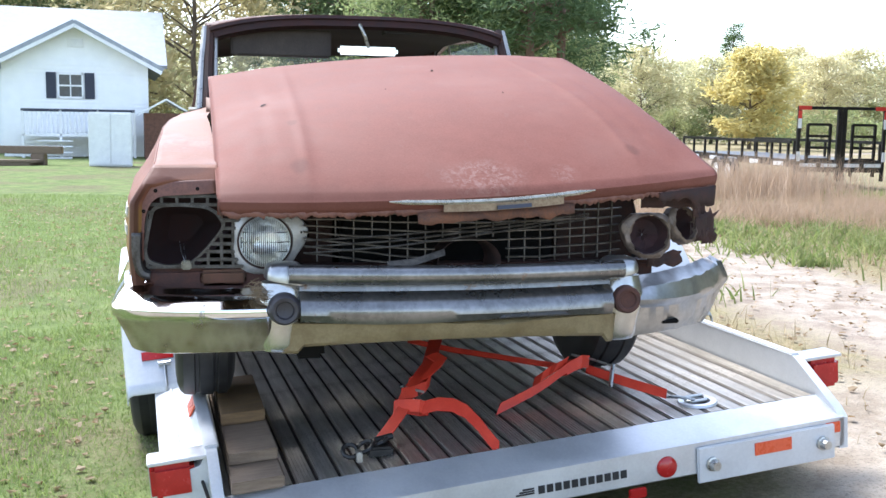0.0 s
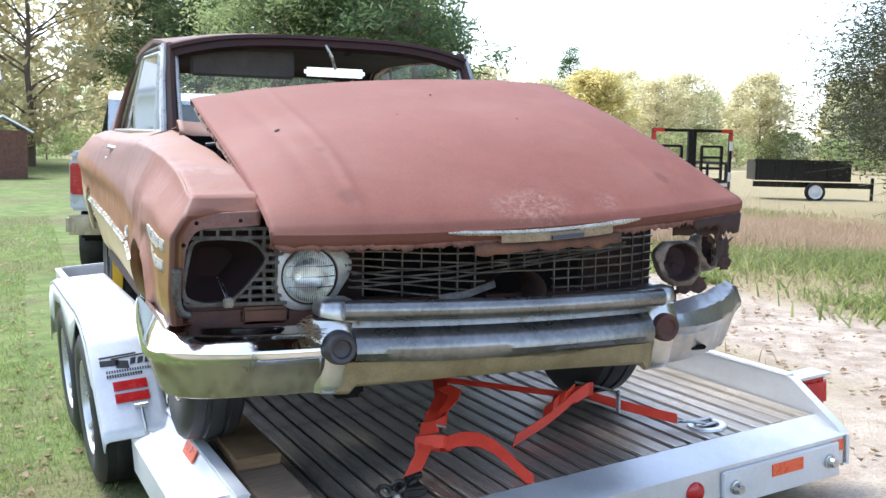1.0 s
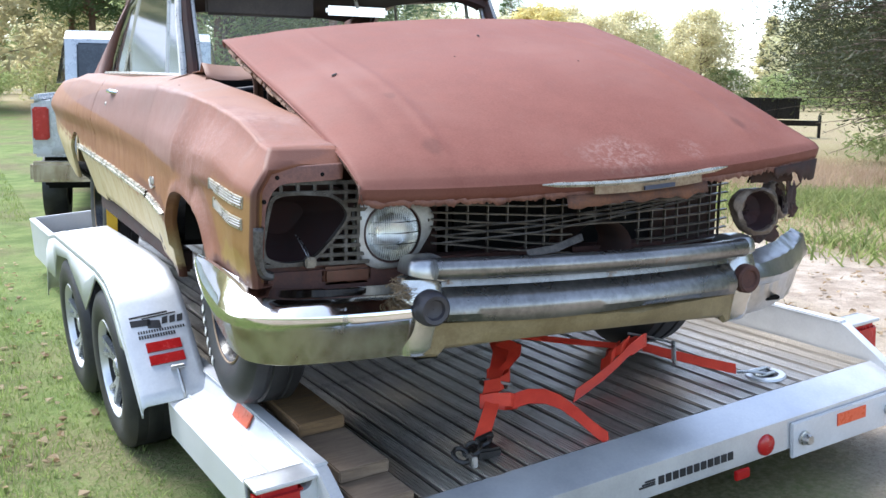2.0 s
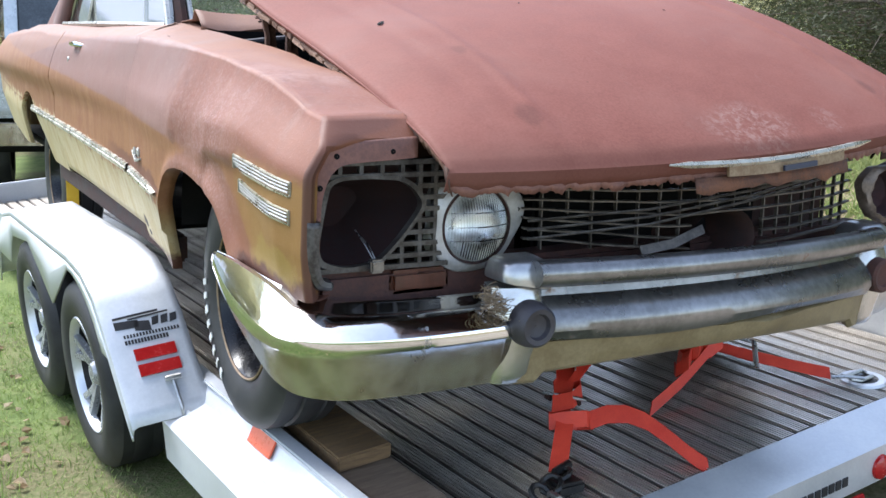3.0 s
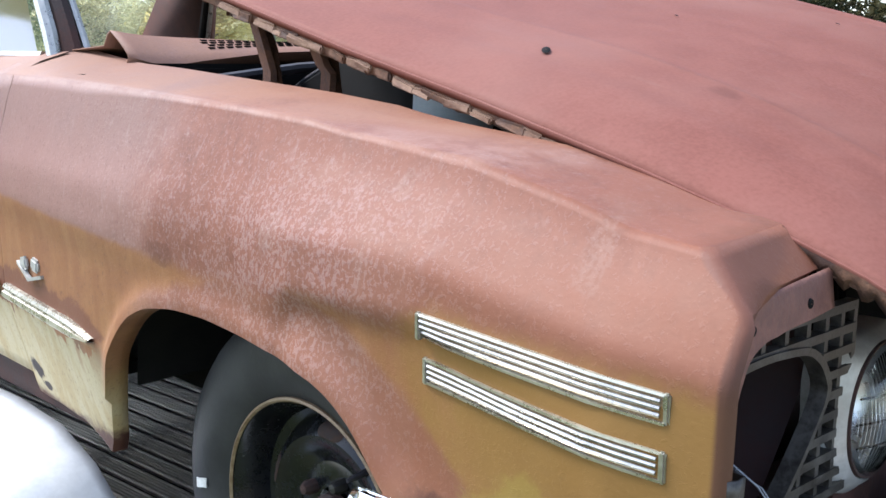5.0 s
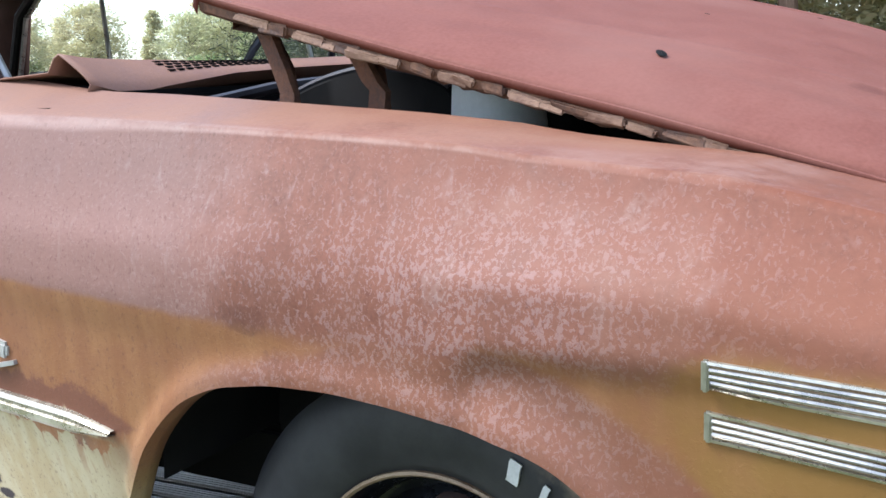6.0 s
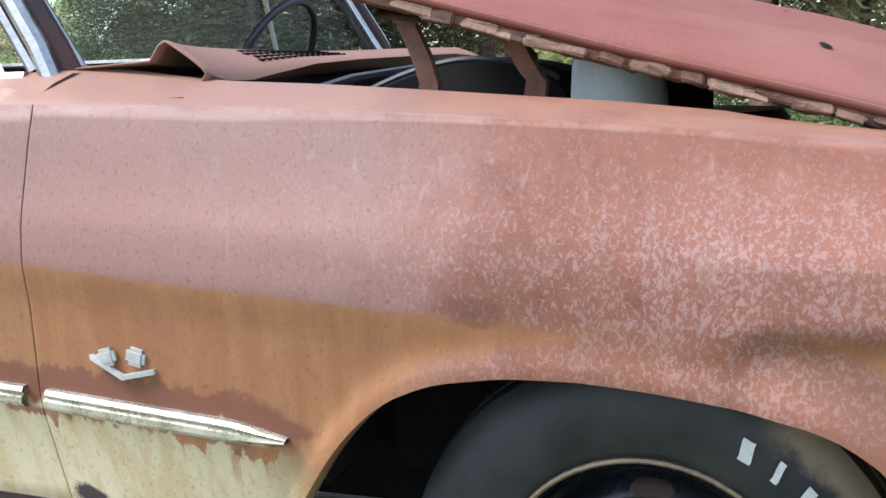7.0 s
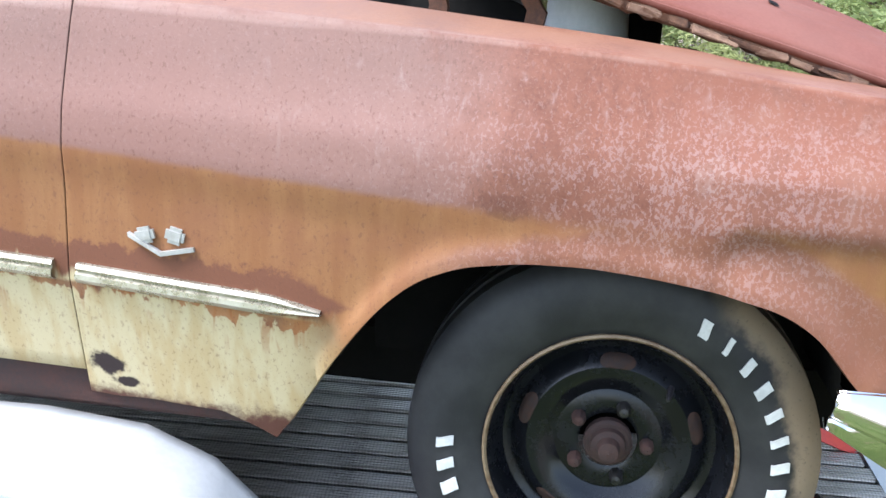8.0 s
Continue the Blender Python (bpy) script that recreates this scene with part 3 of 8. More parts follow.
MIRROR = surface("mirror back", (0.75, 0.75, 0.76), (0.82, 0.82, 0.82), 10, 0.12, 0.9, 90, 0.03)
CLOTH = surface("dark headlining", (0.022, 0.020, 0.018), (0.05, 0.045, 0.04), 6, 0.9, 0, 200, 0.4)
WHITEPL = surface("milky plastic", (0.66, 0.68, 0.66), (0.76, 0.78, 0.76), 8, 0.45)
SILVER = surface("silver car paint", (0.36, 0.38, 0.40), (0.44, 0.46, 0.48), 4, 0.28, 0.4, 200, 0.05)


# ---- ground ----
def ground_z(x, y):
    """The lie of the land: it falls to the left under the trailer and levels out further off."""
    s = max(-1.0, min(1.0, (x - 0.25) / 2.6))
    near = 1.0 / (1.0 + ((x / 9) ** 2 + ((y - 2) / 14) ** 2))
    return 0.14 + 0.115 * math.sin(s * math.pi / 2) * near + 0.03 * noise.noise((x * 0.4, y * 0.4, 3)) + 0.012 * noise.noise((x * 1.7, y * 1.7, 8))


def track(x, y):
    """How far a place lies from the middle of the dirt track beside the trailer."""
    return abs(x - (3.9 + 0.02 * (y - 2) ** 2 * (1 if y > 2 else 0.3)))


def ground_mat():
    n = Nodes("grass, soil and leaf litter")
    c, m, f = n.noise(0.45, 5, 0.6), n.noise(3.5, 6, 0.7), n.noise(40, 4, 0.7)
    grass = n.mix(n.step(m, 0.35, 0.65), (0.080, 0.118, 0.032), (0.150, 0.190, 0.062))
    straw = n.mix(n.step(f, 0.35, 0.65), (0.19, 0.145, 0.08), (0.33, 0.26, 0.16))
    dirt = n.mix(n.step(m, 0.35, 0.65), (0.25, 0.20, 0.155), (0.40, 0.345, 0.285))
    duff = n.mix(n.step(f, 0.35, 0.65), (0.075, 0.060, 0.034), (0.175, 0.140, 0.085))
    g = n.mix(n.math("MULTIPLY", n.step(n.math("ADD", c, n.math("MULTIPLY", f, 0.25)), 0.58, 0.76), 0.75), grass, duff)
    side = n.step(n.math("ADD", n.x, n.math("MULTIPLY", c, 2.0)), 1.6, 3.2)
    g = n.mix(n.math("MULTIPLY", side, 0.75), g, straw)
    yy = n.math("SUBTRACT", n.y, 2.0)
    mid = n.math("ADD", 3.9, n.math("MULTIPLY", n.math("MULTIPLY", yy, yy), 0.016))
    off = n.math("ABSOLUTE", n.math("SUBTRACT", n.x, mid))
    # dirt by the trailer, carried on unseen behind the camera to tint chrome reflections
    bounce_yard = n.math("SUBTRACT", n.math("ADD", n.y, n.math("ADD", n.math("MULTIPLY", n.math("SUBTRACT", m, 0.5), 0.9), n.math("MULTIPLY", n.math("SUBTRACT", c, 0.5), 1.6))), n.math("MULTIPLY", n.step(n.x, 0.3, 2.4), 2.3))
    dirt = n.mix(n.math("MULTIPLY", n.step(n.noise(75, 3, 0.7), 0.52, 0.64), 0.55), dirt, (0.13, 0.105, 0.08))
    g = n.mix(n.math("MULTIPLY", n.step(bounce_yard, -1.3, -2.1), n.math("MULTIPLY", n.step(bounce_yard, -7.5, -6.0), 0.85)), g, dirt)
    g = n.mix(n.step(n.math("ADD", off, n.math("MULTIPLY", n.math("SUBTRACT", m, 0.5), 1.4)), 1.35, 0.6), g, dirt)
    n.bump(n.math("ADD", f, m), 0.7, 0.03)
    return n.done(g, 0.95, 0.0, 0.2)


GROUND = ground_mat()
bm = bmesh.new()
lines = sorted([-900, -400, -200, -110, -70, -45, -30, -22] + [v * 0.8 for v in range(-20, 33)] + [30, 38, 50, 70, 110, 200, 400, 900])
grid(bm, [[(x, y, ground_z(x, y) if abs(x) + abs(y) < 80 else 0.14) for x in lines] for y in lines])
tagged(put("ground", bm, GROUND), "patchy autumn grass and pale dirt strewn with leaves", "ground", kind="structure")

GRASS = leafy("grass blades", (0.12, 0.20, 0.045), (0.27, 0.335, 0.115), (0.21, 0.25, 0.085))
STRAW = leafy("dry grass stems", (0.32, 0.25, 0.15), (0.48, 0.39, 0.26), (0.26, 0.22, 0.11))
PINKSTRAW = leafy("seeded dry grass", (0.36, 0.255, 0.17), (0.52, 0.40, 0.30), (0.34, 0.24, 0.15))
WEED = leafy("weed leaves", (0.13, 0.19, 0.05), (0.29, 0.31, 0.12), (0.24, 0.23, 0.1))
LITTER = leafy("fallen leaves", (0.19, 0.125, 0.06), (0.46, 0.37, 0.25), (0.30, 0.19, 0.09))


def blades(name, mat, label, count, spot, height, lean, width, cat):
    """Many single blades as one sheet of stuff. spot(rng) gives a place."""
    rng = random.Random(name)
    vs, fs = [], []
    for _ in range(count):
        x, y = spot(rng)
        z, a, h = ground_z(x, y) - 0.01, rng.uniform(0, 6.283), height * rng.uniform(0.5, 1.4)
        dx, dy, l = math.cos(a), math.sin(a), rng.uniform(0, lean) * h
        b, k = rng.uniform(0, 6.283), len(vs)
        lx, ly, w = math.cos(b) * l, math.sin(b) * l, width * rng.uniform(0.6, 1.3)
        vs += [(x - dx * w, y - dy * w, z), (x + dx * w, y + dy * w, z), (x + lx * 0.4 + dx * w * 0.7, y + ly * 0.4 + dy * w * 0.7, z + h * 0.6), (x + lx * 0.4 - dx * w * 0.7, y + ly * 0.4 - dy * w * 0.7, z + h * 0.6), (x + lx, y + ly, z + h)]
        fs += [(k, k + 1, k + 2, k + 3), (k + 3, k + 2, k + 4)]
    me = bpy.data.meshes.new(name)
    me.from_pydata(vs, [], fs)
    me.materials.append(mat)
    return tagged(new(name, me), label, cat, kind="stuff")


def lawn_spot(rng):
    while True:
        x, y = rng.uniform(-9, -0.9), rng.uniform(-1.7, 16)
        if rng.random() < 1.3 / (1 + 0.12 * (y + 3)) and not (-1.35 < x and -1.0 < y < 8):
            return x, y


def right_spot(rng):
    while True:
        x, y = rng.uniform(1.8, 15), rng.uniform(-3, 18)
        if track(x, y) > 0.9 + rng.random() * 0.7 and (y > 0.6 or x > 4 or rng.random() < 0.12):
            return x, y


def weed_spot(rng):
    a, r = rng.uniform(0, 6.283), abs(rng.gauss(0, 1))
    if rng.random() < 0.6:
        return 8.0 + 1.5 * r * math.cos(a), 5.6 + 1.0 * r * math.sin(a)
    return 11.0 + 2.0 * r * math.cos(a), 13.6 + 0.8 * r * math.sin(a)


def tan_spot(rng):
    k = rng.randrange(46)
    c = random.Random(k * 11 + 5)
    cx, cy, r = c.uniform(5.2, 11.5), c.uniform(6.4, 11.0), c.uniform(0.15, 0.55)
    return cx + rng.gauss(0, r), cy + rng.gauss(0, r)


def litter_spot(rng):
    return (rng.uniform(-9, -1.2), rng.uniform(-3.5, 14)) if rng.random() < 0.4 else (rng.uniform(1.9, 14), rng.uniform(-3, 16))


blades("lawn_grass", GRASS, "short green and yellowing lawn grass", 120000, lawn_spot, 0.05, 0.9, 0.0032, "grass")
blades("near_grass", GRASS, "worn green grass beside the trailer wheels", 30000, lambda r: (r.uniform(-3.4, -1.0), r.uniform(-1.6, 3.6)), 0.038, 1.2, 0.003, "grass")
blades("near_straw", STRAW, "dead tan grass matted among the green", 9000, lambda r: (r.uniform(-3.4, -1.0), r.uniform(-1.6, 5.0)), 0.026, 2.2, 0.0022, "grass")
blades("rough_grass", STRAW, "dry tan rough grass beside the track", 36000, right_spot, 0.10, 0.9, 0.004, "grass")
blades("tall_weeds", WEED, "green leafy weeds on the verge", 9000, weed_spot, 0.15, 1.8, 0.010, "weeds")


def clump_spot(rng):
    k = rng.randrange(90)
    c = random.Random(k * 7 + 1)
    cx, cy, r = c.uniform(2.6, 12.5), c.uniform(0.0, 12.5), c.uniform(0.12, 0.5)
    while track(cx, cy) < 0.9:
        cx += 0.5
    return cx + rng.gauss(0, r), cy + rng.gauss(0, r)


blades("verge_clumps", WEED, "clumps of green broad-leaved weeds", 11000, clump_spot, 0.14, 1.9, 0.012, "weeds")
blades("verge_grass", PINKSTRAW, "tufts of pinkish tan dry grass among the weeds", 17000, tan_spot, 0.27, 1.3, 0.004, "grass")
blades("tall_dry_grass", PINKSTRAW, "tall pinkish tan dry grass by the far trailers", 4500, lambda r: (r.gauss(9.3, 0.75), r.gauss(12.6, 0.8)), 0.72, 0.6, 0.004, "grass")

rng = random.Random(5)
vs, fs = [], []
for _ in range(13000):
    x, y = litter_spot(rng) if _ > 140 else (rng.uniform(-3.6, -1.1), rng.uniform(-1.2, 3.5))
    s, a, z = rng.uniform(0.012, 0.03) if _ > 140 else rng.uniform(0.016, 0.030), rng.uniform(0, 6.283), ground_z(x, y) + 0.012
    k = len(vs)
    for i in range(6):
        b = a + i * 1.0472
        r = s * (1.0 if i % 2 else 0.7)
        vs.append((x + r * math.cos(b), y + r * math.sin(b), z + rng.uniform(0, 0.02)))
    fs.append(tuple(range(k, k + 6)))
me = bpy.data.meshes.new("leaf_litter")
me.from_pydata(vs, [], fs)
me.materials.append(LITTER)
tagged(new("leaf_litter", me), "fallen brown and pale leaves lying on the grass", "leaves", kind="stuff")

# ---- trees ----
BARK = surface("grey-brown bark", (0.10, 0.075, 0.055), (0.22, 0.17, 0.13), 5, 0.9, 0, 40, 0.8, 0.02, 0.0, (2, 2, 0.3))
PINEBARK = surface("reddish pine bark", (0.13, 0.075, 0.05), (0.25, 0.16, 0.115), 4, 0.9, 0, 30, 0.8, 0.02, 0.0, (2, 2, 0.4))
PINE = leafy("pine needles", (0.075, 0.13, 0.05), (0.16, 0.23, 0.1), (0.14, 0.18, 0.08))
CEDAR = leafy("cedar sprays", (0.026, 0.042, 0.018), (0.062, 0.082, 0.034), (0.075, 0.060, 0.034), 0.4)
# leaf tones lightened to stand for bright haze over the far woods
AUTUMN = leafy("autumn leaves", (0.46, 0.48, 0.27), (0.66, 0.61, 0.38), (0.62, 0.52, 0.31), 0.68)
GOLD = leafy("golden leaves", (0.55, 0.47, 0.18), (0.68, 0.60, 0.27), (0.62, 0.52, 0.22))
GREENLEAF = leafy("green leaves", (0.19, 0.27, 0.1), (0.36, 0.42, 0.19), (0.38, 0.36, 0.17))


def tree(name, label, height, spread, base, leaf, bark, seed, clumps=60, per=45, size=0.22, radius=0.18, shape="round", sprays=0.5, twigs=0):
    """A trunk with tapering limbs, and a crown of small leaf cards gathered in uneven clumps at the limbs' ends."""
    rng = random.Random(seed)
    top = empty(name, label, "tree")
    bm = bmesh.new()
    lean = [(rng.uniform(-0.03, 0.03) * height * k / 6, rng.uniform(-0.03, 0.03) * height * k / 6, height * k / 6) for k in range(7)]
    tube(bm, lean, [radius * (1.25 if k == 0 else 1 - 0.14 * k) for k in range(7)], 8)
    ends = []
    for c in range(clumps):
        h = base + (height * 0.98 - base) * (rng.random() ** (0.8 if shape == "round" else 1.1))
        f = (h - base) / (height - base)
        reach = spread * (math.sin(math.pi * min(1, 0.12 + 0.88 * f)) ** 0.6 if shape == "round" else (1.0 - f) ** 0.75 + 0.08) * rng.uniform(0.35, 1.05)
        a = rng.uniform(0, 6.283)
        drop = -0.05 if shape == "round" else 0.22
        e = Vector((math.cos(a) * reach, math.sin(a) * reach, h - drop * reach))
        ends.append((e, a, reach))
        if c % 2 == 0:
            k = min(5, int(6 * max(0, h - 0.35 * reach) / height))
            s = Vector(lean[k]).lerp(Vector(lean[k + 1]), 0.5)
            s.z = max(base * 0.6, h - 0.35 * reach)
            m = s.lerp(e, 0.5) + Vector((0, 0, 0.08 * reach))
            tube(bm, [s, m, e], [radius * 0.3, radius * 0.18, radius * 0.05], 5, ends=False)
    # dead bare twigs, most of them low down
    for _ in range(twigs):
        h, a = base * 0.5 + (height * 0.75 - base) * rng.random() ** 1.6, rng.uniform(0, 6.283)
        l = spread * rng.uniform(0.5, 1.15)
        s, d = Vector((0, 0, h)), Vector((math.cos(a), math.sin(a), rng.uniform(-0.25, 0.2)))
        q = s + d * l * 0.5 + Vector((rng.uniform(-0.1, 0.1), rng.uniform(-0.1, 0.1), 0.08))
        e = s + d * l + Vector((rng.uniform(-0.2, 0.2), rng.uniform(-0.2, 0.2), -0.1))
        tube(bm, [s, q, e], [0.022, 0.013, 0.004], 4, ends=False)
        for _ in range(2):
            f = rng.uniform(0.3, 0.9)
            o = s.lerp(e, f)
            tube(bm, [o, o + Vector((rng.gauss(0, 0.3), rng.gauss(0, 0.3), rng.gauss(0, 0.15)))], [0.007, 0.002], 3, ends=False)
    part("trunk", bm, bark, top)
    vs, fs = [], []
    for e, a, reach in ends:
        r = spread * rng.uniform(0.16, 0.34)
        for _ in range(per):
            d = Vector((rng.gauss(0, 1), rng.gauss(0, 1), rng.gauss(0, 0.6))) * r * 0.55
            p = e + d
            u = Vector((rng.gauss(0, 1), rng.gauss(0, 1), rng.gauss(0, 0.6))).normalized()
            w = u.cross(Vector((rng.gauss(0, 1), rng.gauss(0, 1), rng.gauss(0, 1)))).normalized()
            s = size * rng.uniform(0.5, 1.2)
            k = len(vs)
            vs += [p - u * s, p + w * s * sprays * 0.6, p + u * s, p - w * s * sprays * 0.6]
            fs.append((k, k + 1, k + 2, k + 3))
    me = bpy.data.meshes.new("crown")
    me.from_pydata([tuple(v) for v in vs], [], fs)
    me.materials.append(leaf)
    cr = new("crown", me)
    cr.parent = top
    return top


def stand(ob, x, y, s=1.0, turn=0.0, squash=1.0):
    ob.matrix_world = pose(x, y, ground_z(x, y) if abs(x) + abs(y) < 80 else 0.14, 0, 0, turn) @ Matrix.Diagonal((s, s, s * squash, 1))


pine = tree("pine_tree", "tall pine with dark green needles and a bare lower trunk", 13, 3.0, 4.5, PINE, PINEBARK, 1, 80, 130, 0.19, 0.2, "cone", 0.3)
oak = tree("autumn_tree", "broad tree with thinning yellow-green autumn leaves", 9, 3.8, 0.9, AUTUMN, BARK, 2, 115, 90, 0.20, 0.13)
gold = tree("golden_tree", "small tree in bright golden autumn leaf", 6, 2.5, 0.8, GOLD, BARK, 3, 110, 80, 0.22, 0.11)
green = tree("leafy_tree", "broad leafy tree still mostly green", 10, 3.8, 1.4, GREENLEAF, BARK, 4, 170, 150, 0.12, 0.15)
cedar = tree("cedar_tree", "dark green cedar with drooping sprays and dead lower twigs", 9, 2.7, 1.5, CEDAR, BARK, 6, 230, 330, 0.07, 0.16, "cone", 0.3, 130)
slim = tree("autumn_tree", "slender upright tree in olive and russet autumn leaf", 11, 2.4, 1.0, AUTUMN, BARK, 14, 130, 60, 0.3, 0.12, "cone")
stand(slim, 26, 84, 0.8)
stand(pine, 9, 47)
stand(oak, 30, 88, 0.7)
stand(gold, 35, 56.5, 1.1)
stand(green, 7.6, 33, 0.9)
stand(cedar, 13.9, 8.6)
rng = random.Random(11)
spots = []
for i in range(11):
    spots.append((pine, -9 if i == 0 else rng.uniform(4, 21), rng.uniform(46, 60), rng.uniform(0.9, 1.4)))
for i in range(11):
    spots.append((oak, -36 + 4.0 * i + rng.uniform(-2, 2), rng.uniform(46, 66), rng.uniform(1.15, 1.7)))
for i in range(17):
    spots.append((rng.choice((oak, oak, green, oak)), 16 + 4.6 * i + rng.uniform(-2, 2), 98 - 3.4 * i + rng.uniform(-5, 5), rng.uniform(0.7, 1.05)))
for i in range(92):
    a = radians(-24 + 1.0 * i + rng.uniform(-0.8, 0.8))
    d = rng.uniform(80, 130)
    if i > 64 and i % 3:
        continue
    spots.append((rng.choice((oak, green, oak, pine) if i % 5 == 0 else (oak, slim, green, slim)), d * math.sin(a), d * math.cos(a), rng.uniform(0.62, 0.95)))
for i in range(4):
    spots.append((pine, 7.6 + 1.5 * i, 29 + rng.uniform(0, 6), rng.uniform(0.85, 1.1)))
spots += [(cedar, 16.2, 8.6, 1.1), (cedar, 18.5, 12.5, 1.2), (green, 12.5, 36, 0.95), (pine, 8.2, 40, 1.0)]
for i in range(15):
    spots.append((rng.choice((oak, green, oak, cedar)), 17 + rng.uniform(0, 9), -14 + 1.6 * i + rng.uniform(-1, 1), rng.uniform(0.7, 1.15)))
for i in range(6):
    spots.append((pine, 15 + rng.uniform(0, 6), -8 + 2.7 * i, rng.uniform(0.8, 1.2)))
for src, x, y, s in spots:
    if math.hypot(x - 14.6, y - 17) < 4 or (abs(x + 5) < 7 and y < 46):
        continue
    ob = copy_thing(src, Matrix())
    stand(ob, x, y, s, rng.uniform(0, 360), rng.uniform(0.9, 1.15))
brush = tree("shrub", "tangled green and brown undergrowth at the wood's edge", 1.9, 1.5, 0.1, GREENLEAF, BARK, 9, 60, 50, 0.09, 0.03)
stand(brush, 14.5, 3.0)
for i in range(60):
    a = radians(-22 + 1.55 * i + rng.uniform(-1, 1))
    d = rng.uniform(60, 90)
    x, y = d * math.sin(a), d * math.cos(a)
    ob = copy_thing(brush, Matrix())
    stand(ob, x, y, rng.uniform(1.2, 2.0), rng.uniform(0, 360))
for i in range(20):
    ob = copy_thing(brush, Matrix())
    x, y = 13.5 + rng.uniform(0, 6), -9 + 1.05 * i + rng.uniform(-0.6, 0.6)
    if math.hypot(x - 14.6, y - 17) < 3:
        x += 5
    stand(ob, x, y, rng.uniform(0.6, 1.2), rng.uniform(0, 360))

# ---- house ----
SIDING = surface("white lap siding", (0.86, 0.86, 0.86), (0.92, 0.92, 0.91), 2, 0.5, 0, 60, 0.1)
ROOFGREY = surface("grey shingles", (0.26, 0.28, 0.31), (0.36, 0.38, 0.41), 3, 0.8, 0, 40, 0.5, 0.01)
NAVY = surface("dark navy shutter paint", (0.018, 0.022, 0.045), (0.03, 0.035, 0.06), 6, 0.5)
WHITEPAINT = surface("white paint", (0.72, 0.72, 0.72), (0.82, 0.82, 0.81), 5, 0.45, 0, 80, 0.1)
DARKGLASS = surface("dark window glass", (0.03, 0.035, 0.04), (0.06, 0.07, 0.08), 4, 0.1, 0, 50, 0.02)
SHEDRED = surface("faded red-brown boards", (0.10, 0.045, 0.03), (0.19, 0.09, 0.06), 8, 0.8, 0, 60, 0.4)
house = empty("house", "white single-storey house with a grey gabled roof and navy shutters", "house", at=pose(-5.1, 35, 0.12, 0, 0, 4))
bm = bmesh.new()
W, D, HE, HP = 2.5, 9.0, 3.35, 4.75
rows = [[(-W, 0, 0), (W, 0, 0), (W, D, 0), (-W, D, 0)], [(-W, 0, HE), (W, 0, HE), (W, D, HE), (-W, D, HE)]]
grid(bm, rows, close_u=True)
for y in (0, D):
    bm.faces.new([bm.verts.new(p) for p in ((-W, y, HE), (W, y, HE), (0, y, HP))])
part("wall", bm, SIDING, house)
bm = bmesh.new()
for k in range(22):
    z = 0.15 + k * 0.15
    box(bm, -W - 0.012, W + 0.012, -0.03, 0.0, z, z + 0.135)
part("siding", bm, SIDING, house)
bm = bmesh.new()
for s in (-1, 1):
    strip(bm, [(0, D / 2 - 0.2, HP + 0.08), (s * (W + 0.55), D / 2 - 0.2, HE - 0.15)], D + 0.9, 0.14, (0, 1, 0))
part("roof", bm, ROOFGREY, house)
bm = bmesh.new()
for s in (-1, 1):
    strip(bm, [(0, -0.62, HP - 0.02), (s * (W + 0.5), -0.62, HE - 0.24)], 0.05, 0.2, (0, 1, 0))
part("fascia", bm, WHITEPAINT, house, "white gable board")
part("main_wall", boxes((-11, -W + 0.2, 3.0, 10.0, 0, 3.5), bevel=0.01), SIDING, house)
bm = bmesh.new()
for s in (-1, 1):
    strip(bm, [(-4.2, 6.5, 5.9), (-4.2, 6.5 + s * 4.2, 3.45)], 15.0, 0.14, (1, 0, 0))
part("main_roof", bm, ROOFGREY, house, "blue-grey roof of the main block")
part("vent", boxes((-0.28, 0.28, -0.06, 0.0, 3.95, 4.25), bevel=0.01), WHITEPAINT, house)
wx = -0.2
win = part("window", boxes((wx - 0.42, wx + 0.42, -0.04, 0, 2.15, 3.0)), DARKGLASS, house)
part("frame", boxes((wx - 0.45, wx + 0.45, -0.09, -0.04, 2.1, 2.18), (wx - 0.45, wx + 0.45, -0.09, -0.04, 2.96, 3.04), (wx - 0.45, wx - 0.38, -0.09, -0.04, 2.1, 3.04), (wx + 0.38, wx + 0.45, -0.09, -0.04, 2.1, 3.04), (wx - 0.4, wx + 0.4, -0.08, -0.04, 2.54, 2.60), (wx - 0.02, wx + 0.02, -0.08, -0.04, 2.15, 3.0), bevel=0.006), WHITEPAINT, win)
for s in (-1, 1):
    part("shutter", boxes((wx + s * 0.66 - 0.17, wx + s * 0.66 + 0.17, -0.08, -0.035, 2.1, 3.04), *[(wx + s * 0.66 - 0.12, wx + s * 0.66 + 0.12, -0.1, -0.07, 2.2 + 0.1 * k, 2.26 + 0.1 * k) for k in range(8)], bevel=0.006), NAVY, house)
porch = empty("porch", "white-railed wooden porch with a dark handrail", "porch", at=pose(-5.6, 33.6, 0.12, 0, 0, 4))
part("deck", boxes((-1.2, 2.6, 0, 1.2, 0.75, 0.85), bevel=0.01), WHITEPAINT, porch)
part("handrail", boxes((-1.2, 2.6, 0, 0.08, 1.62, 1.72), bevel=0.01), NAVY, porch)
bm = bmesh.new()
for k in range(25):
    box(bm, -1.18 + k * 0.155, -1.12 + k * 0.155, 0.02, 0.06, 0.85, 1.62)
part("balusters", bm, WHITEPAINT, porch)
for k in range(4):
    part("post", boxes((-1.2 + k * 1.24, -1.1 + k * 1.24, 0, 0.1, 0, 1.7), bevel=0.01), WHITEPAINT, porch)
